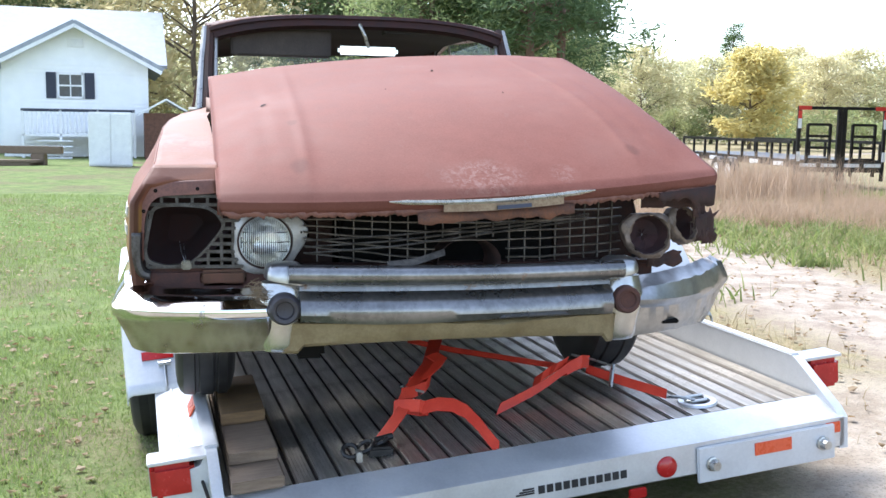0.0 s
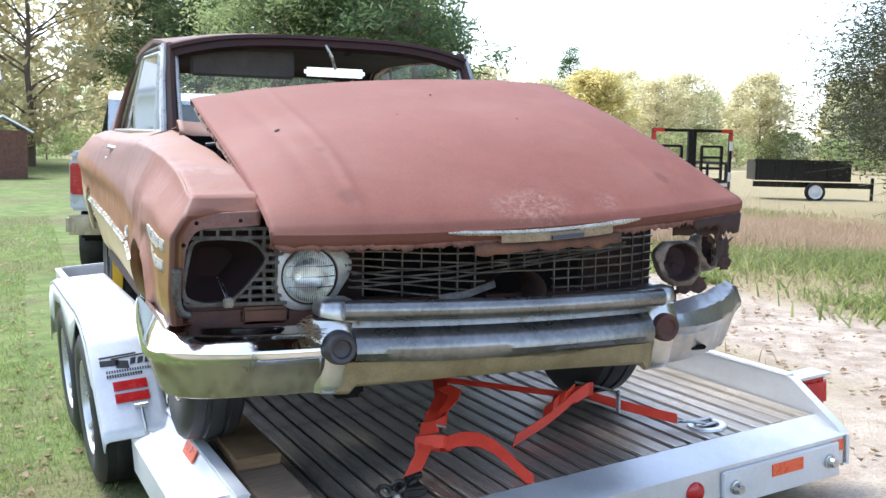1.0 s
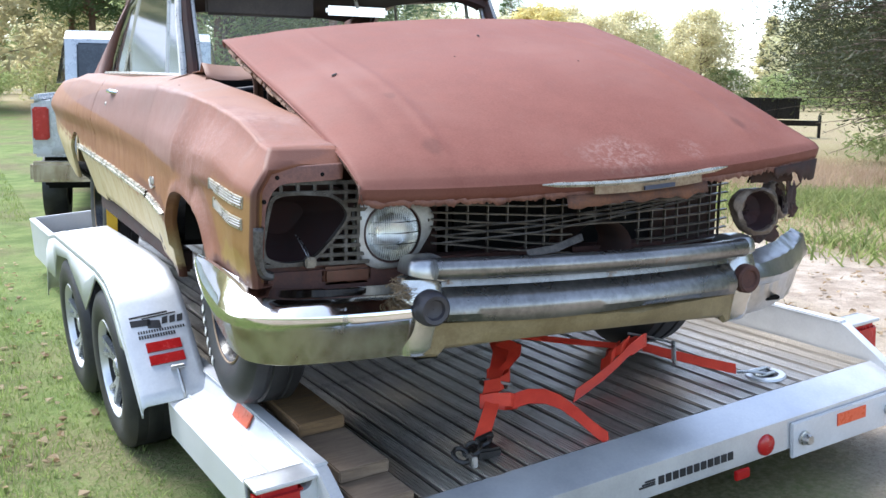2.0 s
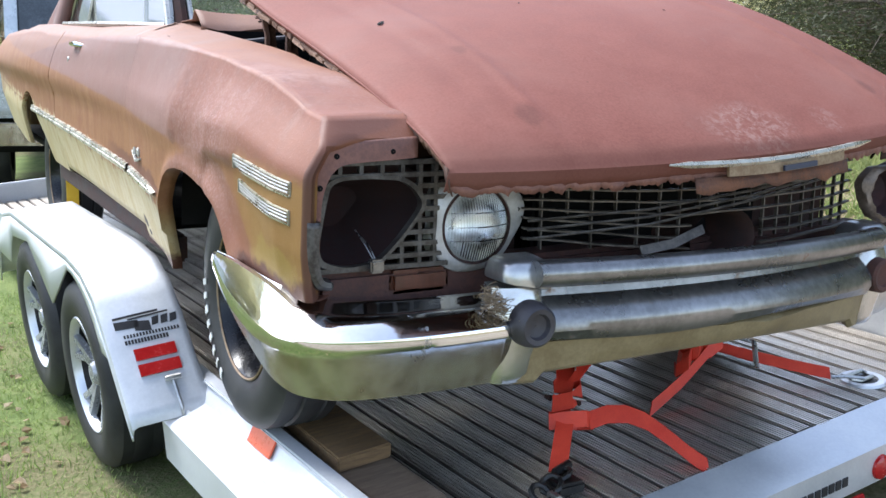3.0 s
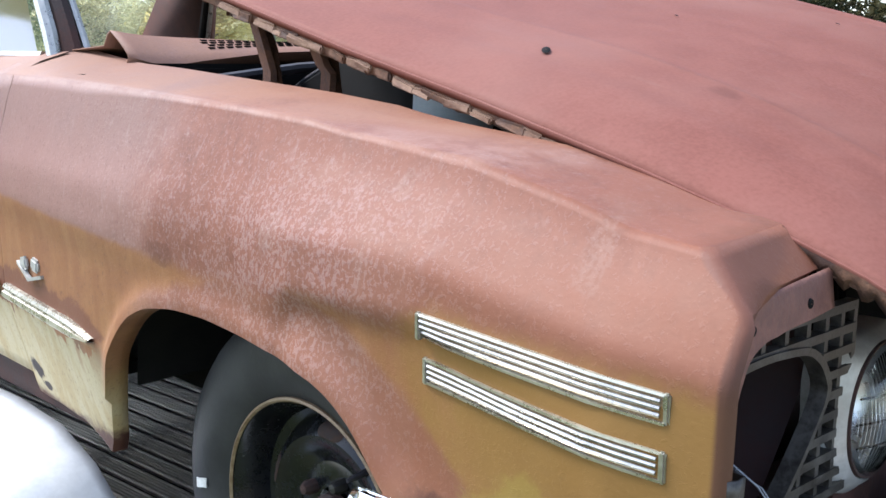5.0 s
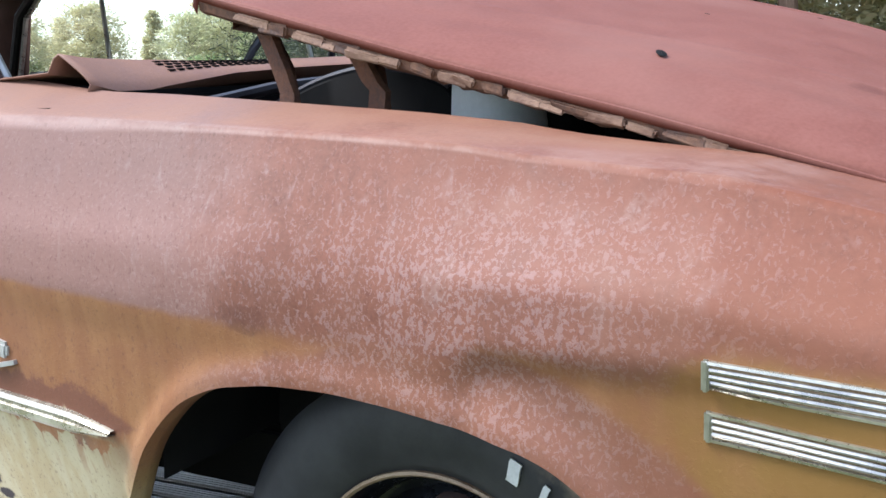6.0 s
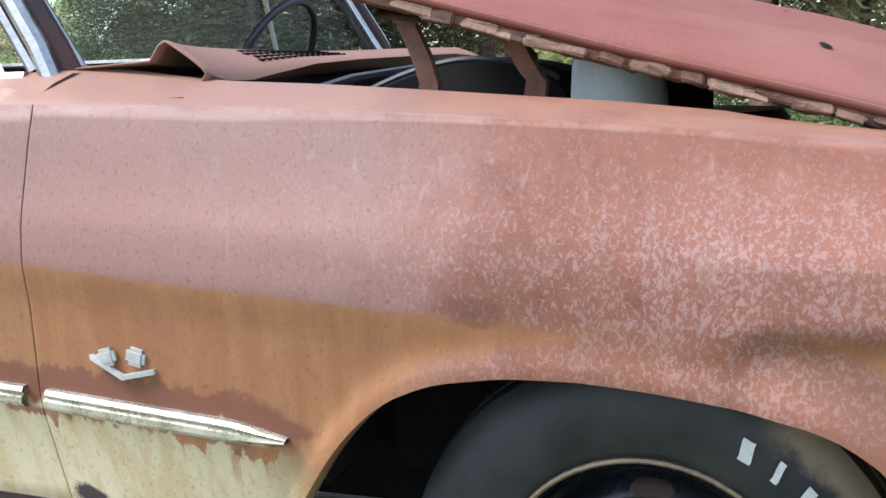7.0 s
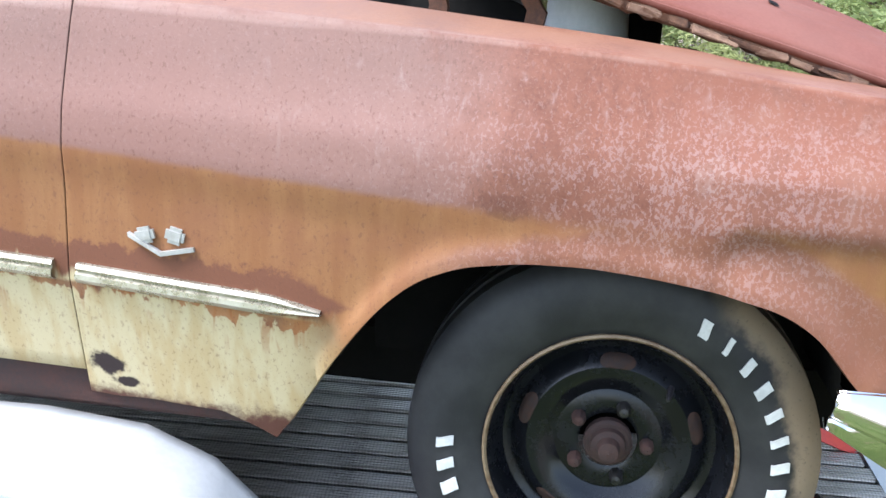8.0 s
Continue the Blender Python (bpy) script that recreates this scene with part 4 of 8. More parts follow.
for k in range(4):
    part("step", boxes((-0.7, 0.5, -0.28 * (k + 1), -0.28 * k, 0.58 - 0.19 * k, 0.62 - 0.19 * k), bevel=0.01), WHITEPAINT, porch)
cab = empty("storage_cabinet", "tall white metal cabinet standing on the grass", "cabinet", at=pose(-3.35, 27.5, 0.1, 0, 0, 6))
part("body", boxes((-0.62, 0.62, 0, 0.6, 0.0, 1.62), bevel=0.03), WHITEPAINT, cab)
part("door", boxes((-0.58, -0.01, -0.03, 0.0, 0.05, 1.57), (0.01, 0.58, -0.03, 0.0, 0.05, 1.57), bevel=0.008), WHITEPAINT, cab)
pole = empty("log_rail", "long pale wooden beam lying on low blocks", "timber", at=pose(-8.2, 28.5, 0.1, 0, 0, -12))
part("beam", boxes((-3.5, 3.5, 0, 0.2, 0.35, 0.58), bevel=0.02), GREYWOOD, pole)
for s in (-2.8, 0, 2.8):
    part("block", boxes((s - 0.2, s + 0.2, -0.05, 0.25, 0, 0.35), bevel=0.02), GREYWOOD, pole)
pile = empty("lumber_pile", "low pile of pale boards on the grass", "lumber", at=pose(-6.6, 27.3, 0.1, 0, 0, 8))
for k in range(6):
    part("board", boxes((-1.0 + 0.1 * k, 1.0 + 0.07 * k, 0.14 * (k % 3), 0.14 * (k % 3) + 0.13, 0.02 + 0.09 * (k // 3), 0.1 + 0.09 * (k // 3)), bevel=0.008), GREYWOOD, pile)

shed = empty("garden_shed", "small red-brown wooden shed with a pale roof", "shed", at=pose(-1.9, 33.0, 0.12, 0, 0, 4))
part("wall", boxes((-0.75, 0.75, 0, 1.5, 0, 1.62), bevel=0.01), SHEDRED, shed)
for k in range(9):
    part("batten", boxes((-0.74 + 0.18 * k, -0.70 + 0.18 * k, -0.03, 0.0, 0.05, 1.6)), SHEDRED, shed)
bm = bmesh.new()
for q in (-1, 1):
    strip(bm, [(0, 0.75, 2.1), (q * 0.95, 0.75, 1.56)], 1.9, 0.06, (0, 1, 0))
part("roof", bm, WHITEPAINT, shed, "pale metal roof")

# ---- far trailers ----
REDWHITE_R = surface("red reflective tape", (0.55, 0.04, 0.03), (0.65, 0.07, 0.05), 20, 0.4)
ft = empty("equipment_trailer", "black flatbed equipment trailer with tall raised ramps", "trailer", at=pose(13.58, 16.35, 0.06, 0, 0, -8))
part("deck", boxes((-1.1, 1.1, 0.2, 7.5, 0.6, 0.78), bevel=0.02), BLACKSTEEL, ft)
for s in (-1, 1):
    bm = boxes((s * 1.12 - 0.03, s * 1.12 + 0.03, 0.2, 7.5, 1.15, 1.22), *[(s * 1.12 - 0.025, s * 1.12 + 0.025, 0.3 + 0.9 * k, 0.36 + 0.9 * k, 0.75, 1.18) for k in range(9)])
    part("side_rail", bm, BLACKSTEEL, ft)
    for k in range(5):
        part("reflector_strip", boxes((s * 1.16 - 0.01, s * 1.16 + 0.01, 0.5 + 1.4 * k, 1.0 + 1.4 * k, 0.62, 0.72)), WHITEPAINT, ft)
part("tail_beam", boxes((-1.08, 1.08, 0.02, 0.2, 0.5, 0.72), bevel=0.01), BLACKSTEEL, ft)
for k in range(4):
    part("reflector_strip", boxes((-0.98 + 0.52 * k, -0.58 + 0.52 * k, 0.0, 0.02, 0.62, 0.70)), WHITEPAINT, ft)
for s in (-1, 1):
    c = s * 0.54
    ramp = part("ramp", boxes((c - 0.53, c + 0.53, 0, 0.08, 1.93, 2.0), bevel=0.008), BLACKSTEEL, ft, "raised black steel loading ramp")
    part("upright", boxes((c + s * 0.49 - 0.035, c + s * 0.49 + 0.035, 0, 0.08, 0.3, 1.93), bevel=0.008), BLACKSTEEL, ramp)
    part("upright", boxes((c - s * 0.48 - 0.045, c - s * 0.48 + 0.045, 0, 0.1, 0.3, 1.93), bevel=0.008), BLACKSTEEL, ramp)
    for q in (-0.27, 0.27):
        part("upright", boxes((c + q - 0.03, c + q + 0.03, 0.01, 0.08, 0.4, 1.6), bevel=0.008), BLACKSTEEL, ramp)
    for k in range(5):
        part("rung", boxes((c - 0.27, c + 0.27, 0.01, 0.07, 0.5 + 0.265 * k, 0.56 + 0.265 * k), bevel=0.008), BLACKSTEEL, ramp)
    part("top_tape", boxes((c + s * 0.53 - 0.3 * (s > 0), c + s * 0.53 + 0.3 * (s < 0), -0.012, -0.002, 1.92, 2.01)), REDWHITE_R, ramp)
    part("edge_tape", boxes((c + s * 0.49 - 0.04, c + s * 0.49 + 0.04, -0.012, -0.002, 1.72, 1.9)), REDWHITE_R, ramp)
    for z in (0.75, 1.5):
        part("edge_tape", boxes((c + s * 0.49 - 0.04, c + s * 0.49 + 0.04, -0.012, -0.002, z, z + 0.22)), WHITEPAINT, ramp)


def plain_wheel(parent, m, r, w, rimmat, rr):
    bm = bmesh.new()
    lathe(bm, [(rr, -w / 2), (r * 0.93, -w / 2), (r, -w / 3), (r, w / 3), (r * 0.93, w / 2), (rr, w / 2)], 28, m)
    wheel = part("wheel", bm, TYRE, parent)
    bm = bmesh.new()
    lathe(bm, [(rr, -w * 0.45), (rr * 0.85, -w * 0.3), (rr * 0.45, -w * 0.32), (rr * 0.25, -w * 0.42), (0.001, -w * 0.42)], 28, m)
    part("rim", bm, rimmat, wheel)
    return wheel


for k in range(2):
    plain_wheel(ft, pose(-1.25, 3.4 + 0.85 * k, 0.36), 0.36, 0.2, WHITEPAINT, 0.2)
dt = empty("dump_trailer", "black dump trailer with white wheels parked at the wood's edge", "trailer", at=pose(19.75, 19.3, 0.12, 0, 0, -30) @ Matrix.Diagonal((0.8, 0.8, 0.8, 1)))
part("bed", boxes((-1.7, 1.7, 0, 1.8, 0.75, 1.5), (-1.74, 1.74, -0.04, 0.03, 1.42, 1.52), *[(-1.6 + 0.62 * k, -1.54 + 0.62 * k, -0.06, 0, 0.75, 1.5) for k in range(6)], bevel=0.01), BLACKSTEEL, dt)
part("chassis", boxes((-1.7, 2.6, 0.3, 0.42, 0.5, 0.7), (2.5, 2.6, 0.3, 0.42, 0.0, 0.9), bevel=0.01), BLACKSTEEL, dt)
plain_wheel(dt, pose(0.45, -0.02, 0.36, 0, 0, 90), 0.36, 0.2, WHITEPAINT, 0.25)


# ---- car trailer ----
TM = pose(0.364, -0.907, 0.464, 0, -4.85, 3.4)
trailer = empty("car_trailer", "white aluminium open car trailer with a ribbed deck and twin axles", "trailer", at=TM)
bm = boxes((-1.07, 1.07, 0.1, 6.0, -0.045, -0.014))
part("deck_floor", bm, GROOVE, trailer, "brown dirt lying in the deck joints")
# rear sill, its top sloping down to a square face
bm = bmesh.new()
prof = [(0.135, 0.002), (0.012, -0.040), (0.0, -0.046), (0.0, -0.155), (0.015, -0.165), (0.135, -0.165)]
grid(bm, [[(u, v, w) for v, w in prof] for u in (-1.11, 1.11)], close_u=True)
for u in (-1.11, 1.11):
    cap(bm, [bm.verts.new((u, v, w)) for v, w in prof])
sill = part("rear_sill", bm, BRIGHTALU, trailer)
for s in (-1, 1):
    plate = part("corner_plate", boxes((s * 0.78 - 0.28, s * 0.78 + 0.28, -0.014, 0.0, -0.19, -0.062), bevel=0.004), ALU, trailer, "bolted corner plate")
    part("orange_reflector", boxes((s * 0.80 - 0.075, s * 0.80 + 0.075, -0.018, -0.013, -0.125, -0.08), bevel=0.001), ORANGE, plate)
    part("end_reflector", boxes((s * 1.06 - 0.03, s * 1.06 + 0.03, -0.005, 0.0, -0.10, -0.06), bevel=0.001), ORANGE, trailer)
    for u in (0.555, 1.005):
        bm = bmesh.new()
        lathe(bm, [(0.001, -0.035), (0.016, -0.035), (0.02, -0.02), (0.02, -0.012), (0.026, -0.01), (0.026, 0.0)], 10, pose(s * u, -0.012, -0.125, 0, 0, 90))
        part("bolt", bm, STEEL, plate)
bm = bmesh.new()
lathe(bm, [(0.001, -0.016), (0.026, -0.014), (0.036, -0.008), (0.038, 0.0)], 24, pose(0.385, 0.0, -0.112, 0, 0, 90))
part("round_reflector", bm, REDLENS, trailer)
part("marker_lamp", boxes((0.235, 0.30, -0.015, 0.0, -0.20, -0.165), bevel=0.004), REDLENS, trailer)
# maker's name, as plain bars
for k in range(11):
    part("name_bar", boxes((-0.09 + 0.030 * k, -0.09 + 0.030 * k + 0.022, -0.0035, 0.0, -0.122, -0.095)), BLACKPRINT, sill)
for k in range(3):
    part("swoosh", boxes((-0.17 + 0.012 * k, -0.105, -0.0035, 0.0, -0.118 + 0.008 * k, -0.113 + 0.008 * k)), BLACKPRINT, sill)
# side rails: a thin upright wall, cut down at the rear, and a ledge outside it
for s, name in ((-1, "side_rail"), (1, "side_rail")):
    bm = bmesh.new()
    out = [(0.0, -0.05), (0.03, -0.02), (0.25, 0.112), (0.27, 0.12), (6.0, 0.12), (6.0, -0.165), (0.0, -0.165)]
    for u in (1.09, 1.125):
        cap(bm, [bm.verts.new((s * u, v, w)) for v, w in out])
    bm.verts.ensure_lookup_table()
    n = len(out)
    for k in range(n):
        cap(bm, [bm.verts[k], bm.verts[(k + 1) % n], bm.verts[n + (k + 1) % n], bm.verts[n + k]])
    rail = part(name, bm, ALU, trailer)
    part("rail_lip", boxes((s * 1.107 - (0.024 if s < 0 else 0.019), s * 1.107 + (0.024 if s < 0 else 0.019), 0.27, 6.0, 0.116, 0.128), bevel=0.005), ALU, rail)
    if s < 0:
        bm = bmesh.new()
        prof_l = [(-1.10, 0.124), (-1.112, 0.124), (-1.118, 0.118), (-1.146, 0.070), (-1.155, 0.064), (-1.198, 0.056), (-1.202, 0.060), (-1.210, 0.060), (-1.214, 0.054), (-1.258, 0.040), (-1.272, 0.028), (-1.272, -0.10), (-1.13, -0.10)]
        vv = grid(bm, [[(u, v, w) for u, w in prof_l] for v in (0.27, 0.8, 1.36)], close_u=True)
        cap(bm, vv[0])
        cap(bm, vv[-1])
        part("ledge", bm, ALU, rail, "sloping white outer ledge of the rail")
        bm = bmesh.new()
        strip(bm, [(-1.140, 0.80, 0.096), (-1.140, 0.95, 0.096)], 0.050, 0.006, (0.5, 0, 0.86))
        part("rail_reflector", bm, ORANGE, rail)
    part("lamp_bracket", boxes((s * 1.21 - 0.10, s * 1.21 + 0.10, 0.26, 0.37, 0.09, 0.102), (s * 1.21 - 0.10, s * 1.21 + 0.10, 0.355, 0.37, -0.05, 0.102), bevel=0.003), BRIGHTALU, trailer)
    lamp = part("tail_lamp", boxes((s * 1.235 - 0.07, s * 1.235 + 0.07, 0.262, 0.35, -0.03, 0.085), bevel=0.016), REDLENS, trailer, "square red tail lamp")
    part("lens_rim", boxes((s * 1.235 - 0.072, s * 1.235 + 0.072, 0.32, 0.352, -0.032, 0.087), bevel=0.008), BLACKSTEEL, lamp)
bm = bmesh.new()
tube(bm, [(-1.165, 0.35, 0.06), (-1.15, 0.3, 0.03), (-1.135, 0.22, -0.02), (-1.13, 0.16, -0.03), (-1.10, 0.10, -0.08)], 0.006, 6)
part("lamp_wire", bm, BLACKSTEEL, trailer)
# twin-axle mudguard and wheels
prof = [(1.30, 0.05), (1.40, 0.17), (1.51, 0.31), (1.60, 0.40), (1.72, 0.455), (1.9, 0.475), (2.9, 0.475), (3.1, 0.44), (3.25, 0.36), (3.42, 0.10)]


def mudguard(s):
    bm = bmesh.new()
    fine = []
    for a, b in zip(prof, prof[1:]):
        fine += [(lerp(a[0], b[0], k / 3), lerp(a[1], b[1], k / 3)) for k in range(3)]
    fine.append(prof[-1])
    cols = [-1.125, -1.15, -1.36, -1.375, -1.38]
    rows = [[(-s * u, v, w - (0.0 if k < 3 else (0.006, 0.022)[k - 3])) for k, u in enumerate(cols)] for v, w in fine]
    grid(bm, rows)
    # outer skirt, hanging down between the wheels
    sk = []
    for v, w in fine:
        c = min(abs(v - 1.88), abs(v - 2.70))
        low = max(0.225, 0.045 + math.sqrt(max(0.0, 0.38 ** 2 - c * c)))
        sk.append([(s * 1.38, v, w - 0.022), (s * 1.381, v, min(w - 0.03, lerp(w - 0.022, low, 0.5))), (s * 1.381, v, min(w - 0.04, low))])
    grid(bm, sk)
    return bm


for s in (-1, 1):
    guard = solid(part("mudguard", mudguard(s), ALU, trailer, "white rounded mudguard over both wheels"), 0.006)
    if s < 0:
        d = Vector((0, 0.11, 0.14)).normalized()
        nrm = Vector((0, -0.14, 0.11)).normalized()

        def on(u, h, lift=0.004):
            return Vector((u, 1.40, 0.17)) + d * h + nrm * lift

        for h in (0.015, 0.068):
            bm = bmesh.new()
            strip(bm, [on(-1.18, h, 0.006), on(-1.31, h, 0.006)], 0.038, 0.008, d)
            part("red_reflector", bm, REDLENS, guard)
        bm = bmesh.new()
        strip(bm, [on(-1.345, 0.176), on(-1.27, 0.172)], 0.026, 0.002, d)
        strip(bm, [on(-1.285, 0.166), on(-1.235, 0.158)], 0.034, 0.002, d)
        strip(bm, [on(-1.345, 0.200), on(-1.20, 0.205)], 0.007, 0.002, d)
        strip(bm, [on(-1.30, 0.191), on(-1.17, 0.197)], 0.005, 0.002, d)
        for k in range(3):
            strip(bm, [on(-1.228 + 0.029 * k, 0.170), on(-1.206 + 0.029 * k, 0.173)], 0.028, 0.002, d + Vector((0.25, 0, 0)))
        for k in range(18):
            strip(bm, [on(-1.15 - 0.01 * k, 0.135), on(-1.156 - 0.01 * k, 0.135)], 0.011, 0.002, d)
            if k > 3:
                strip(bm, [on(-1.15 - 0.01 * k, 0.115), on(-1.157 - 0.01 * k, 0.115)], 0.014, 0.002, d)
        part("dealer_mark", bm, BLACKPRINT, guard, "black dealer sticker, print too small to read")
        bm = bmesh.new()
        tube(bm, [on(-1.22, -0.035, 0.012), on(-1.22, -0.06, 0.012) + Vector((0, -0.05, -0.06)), on(-1.225, -0.06, 0.012) + Vector((0, -0.06, -0.12))], 0.006, 8)
        tube(bm, [on(-1.195, -0.03, 0.014), on(-1.245, -0.03, 0.014)], 0.009, 8)
        part("latch_pin", bm, STEEL, guard)
    for v in (1.88, 2.70):
        m = pose(s * 1.275, v, 0.045, 0, 0, 0 if s < 0 else 180)
        bm = bmesh.new()
        lathe(bm, [(0.20, -0.09), (0.225, -0.105), (0.28, -0.11), (0.318, -0.095), (0.335, -0.07), (0.332, -0.03), (0.335, -0.025), (0.335, 0.025), (0.332, 0.03), (0.335, 0.07), (0.318, 0.095), (0.2, 0.09)], 48, m)
        wheel = part("wheel", bm, TYRE, trailer)
        bm = bmesh.new()
        lathe(bm, [(0.208, -0.094), (0.203, -0.100), (0.197, -0.094), (0.190, -0.07)], 48, m)
        part("rim", bm, BRIGHTALU, wheel)
        bm = bmesh.new()
        lathe(bm, [(0.191, -0.07), (0.184, 0.0), (0.17, 0.03)], 40, m)
        part("rim_barrel", bm, BLACKSTEEL, wheel)
        bm = bmesh.new()
        lathe(bm, [(0.001, 0.03), (0.185, 0.03)], 32, m)
        part("brake_drum", bm, BLACKSTEEL, wheel)
        bm = bmesh.new()
        lathe(bm, [(0.001, -0.085), (0.035, -0.08), (0.05, -0.055), (0.068, -0.05), (0.075, -0.02)], 20, m)
        for k in range(5):
            a = 2 * math.pi * k / 5 + 0.3
            c, sn = math.cos(a), math.sin(a)
            for q in (-0.20, 0.20):
                c2, s2 = math.cos(a + q), math.sin(a + q)
                strip(bm, [m @ Vector((-0.052, c * 0.05, sn * 0.05)), m @ Vector((-0.060, lerp(c, c2, 0.5) * 0.12, lerp(sn, s2, 0.5) * 0.12)), m @ Vector((-0.078, c2 * 0.188, s2 * 0.188))], 0.026, 0.024, m.to_3x3() @ Vector((0, -sn, c)))
        part("spokes", bm, WHEELALLOY, wheel)
part("coupling_frame", boxes((-0.05, 0.05, 6.0, 7.1, -0.15, -0.05), (-0.9, 0.9, 5.9, 6.02, -0.165, -0.02), bevel=0.01), ALU, trailer)
part("front_board", boxes((-1.09, 1.09, 5.98, 6.02, -0.02, 0.13), bevel=0.01), ALU, trailer)

# ---- lashing ring, straps and boards ----
def onto(u, v, w):
    return TM @ Vector((u, v, w))


ring = empty("lashing_ring", "round recessed steel lashing ring set in the deck", "lashing ring", at=TM @ pose(0.665, 0.26, 0.002))
bm = bmesh.new()
lathe(bm, [(0.046, 0.0), (0.048, 0.008), (0.070, 0.008), (0.075, 0.0)], 32, pose(0, 0, 0, 0, -90, 0))
part("plate", bm, BRIGHTALU, ring)
bm = bmesh.new()
lathe(bm, [(0.001, 0.001), (0.05, 0.001)], 24, pose(0, 0, 0, 0, -90, 0))
part("recess", bm, BLACKSTEEL, ring)
bm = bmesh.new()
tube(bm, [(-0.04, 0.01, 0.008), (-0.035, 0.03, 0.016), (0.035, 0.03, 0.016), (0.04, 0.01, 0.008), (0.03, -0.012, 0.01), (-0.03, -0.012, 0.01), (-0.04, 0.01, 0.008)], 0.007, 8)
part("d_ring", bm, STEEL, ring)

s1 = empty("ratchet_strap", "red ratchet strap running from a deck hook up under the bumper", "strap", "lashing straps")
bm = bmesh.new()
strip(bm, [(-0.19, -0.605, 0.449), (-0.145, -0.555, 0.48), (-0.10, -0.505, 0.513), (-0.062, -0.462, 0.545)], 0.05, 0.004, (1, -0.55, 0.1))
part("webbing", bm, STRAP, s1)
bm = bmesh.new()
strip(bm, [(-0.075, -0.455, 0.545), (-0.05, -0.425, 0.575), (0.0, -0.37, 0.612), (0.05, -0.30, 0.64), (0.12, -0.10, 0.68), (0.18, 0.08, 0.71)], 0.055, 0.004, (1, -0.5, 0.15))
part("webbing", bm, STRAP, s1)
bm = bmesh.new()
strip(bm, [(-0.02, -0.515, 0.530), (0.03, -0.530, 0.545), (0.08, -0.553, 0.545), (0.12, -0.59, 0.530), (0.15, -0.65, 0.500), (0.172, -0.72, 0.468), (0.185, -0.775, 0.452)], 0.052, 0.004, (0.25, 0.55, 0.75))
part("loose_end", bm, STRAP, s1, "loose red tail bent over onto the deck")
bm = bmesh.new()
strip(bm, [(-0.115, -0.455, 0.520), (-0.085, -0.490, 0.535), (-0.035, -0.520, 0.540), (0.0, -0.505, 0.520), (-0.02, -0.46, 0.505), (-0.07, -0.43, 0.510), (-0.11, -0.45, 0.525)], 0.045, 0.005, (0.1, 0.25, 0.95))
strip(bm, [(-0.085, -0.43, 0.56), (-0.04, -0.46, 0.575), (0.005, -0.44, 0.585), (0.03, -0.40, 0.60), (0.0, -0.36, 0.60), (-0.05, -0.385, 0.585)], 0.05, 0.005, (0.3, 0.6, 0.7))
strip(bm, [(0.0, -0.40, 0.60), (0.05, -0.39, 0.64), (0.085, -0.34, 0.66), (0.06, -0.29, 0.67)], 0.05, 0.004, (0.9, -0.3, 0.35))
part("knot", bm, STRAP, s1, "red webbing bunched round the ratchet")
bm = bmesh.new()
tube(bm, [(-0.078, -0.372, 0.575), (-0.048, -0.43, 0.578), (-0.014, -0.49, 0.580)], 0.0055, 8)
part("ratchet_bar", bm, STEEL, s1, "bright steel bar")
for e in (0.0, 1.0):
    c = Vector((-0.068, -0.392, 0.568)).lerp(Vector((-0.024, -0.47, 0.573)), e)
    part("ratchet_cheek", boxes((c.x - 0.005, c.x + 0.005, c.y - 0.006, c.y + 0.024, c.z - 0.014, c.z + 0.008), bevel=0.003), DARKRUST, s1)
hk = empty("deck_hook", "black steel hooks and axle clamps lying on the deck", "hook")
bm = bmesh.new()
for k in range(3):
    c = Vector((-0.31 + 0.055 * k, -0.70 + 0.035 * k, 0.435))
    tube(bm, [c + Vector((0.026 * math.cos(a), 0.026 * math.sin(a), 0.014 + 0.014 * math.sin(a + k))) for a in [2 * math.pi * j / 10 for j in range(11)]], 0.008, 6)
box(bm, -0.25, -0.16, -0.69, -0.61, 0.415, 0.45, 0.008)
tube(bm, [(-0.21, -0.62, 0.455), (-0.15, -0.60, 0.46)], 0.012, 8)
part("hook", bm, BLACKSTEEL, hk)
part("clip", boxes((-0.295, -0.275, -0.745, -0.70, 0.42, 0.455), bevel=0.003), STEEL, hk, "bright steel clip")

s2 = empty("ratchet_strap", "red ratchet strap pulled from the lashing ring under the car", "strap", "lashing straps")
bm = bmesh.new()
strip(bm, [(0.905, -0.565, 0.548), (0.83, -0.45, 0.556), (0.765, -0.345, 0.566), (0.70, -0.27, 0.58)], 0.038, 0.004, (0.15, 0.25, 0.5))
part("webbing", bm, STRAP, s2)
bm = bmesh.new()
strip(bm, [(0.60, -0.30, 0.60), (0.475, -0.235, 0.610), (0.34, -0.12, 0.615), (0.204, -0.01, 0.62), (0.05, 0.10, 0.64)], 0.028, 0.004, (0.2, 0.6, 0.4))
part("webbing", bm, STRAP, s2)
bm = bmesh.new()
strip(bm, [(0.625, -0.345, 0.625), (0.577, -0.355, 0.605), (0.52, -0.365, 0.57), (0.444, -0.385, 0.535), (0.36, -0.405, 0.505), (0.29, -0.42, 0.480)], 0.052, 0.004, (0.45, 0.35, 0.8))
part("loose_end", bm, STRAP, s2, "loose red tail lying towards the deck")
bm = bmesh.new()
strip(bm, [(0.70, -0.29, 0.615), (0.65, -0.34, 0.63), (0.59, -0.35, 0.605), (0.57, -0.30, 0.585), (0.62, -0.26, 0.59), (0.68, -0.28, 0.61)], 0.05, 0.005, (0.2, 0.3, 0.9))
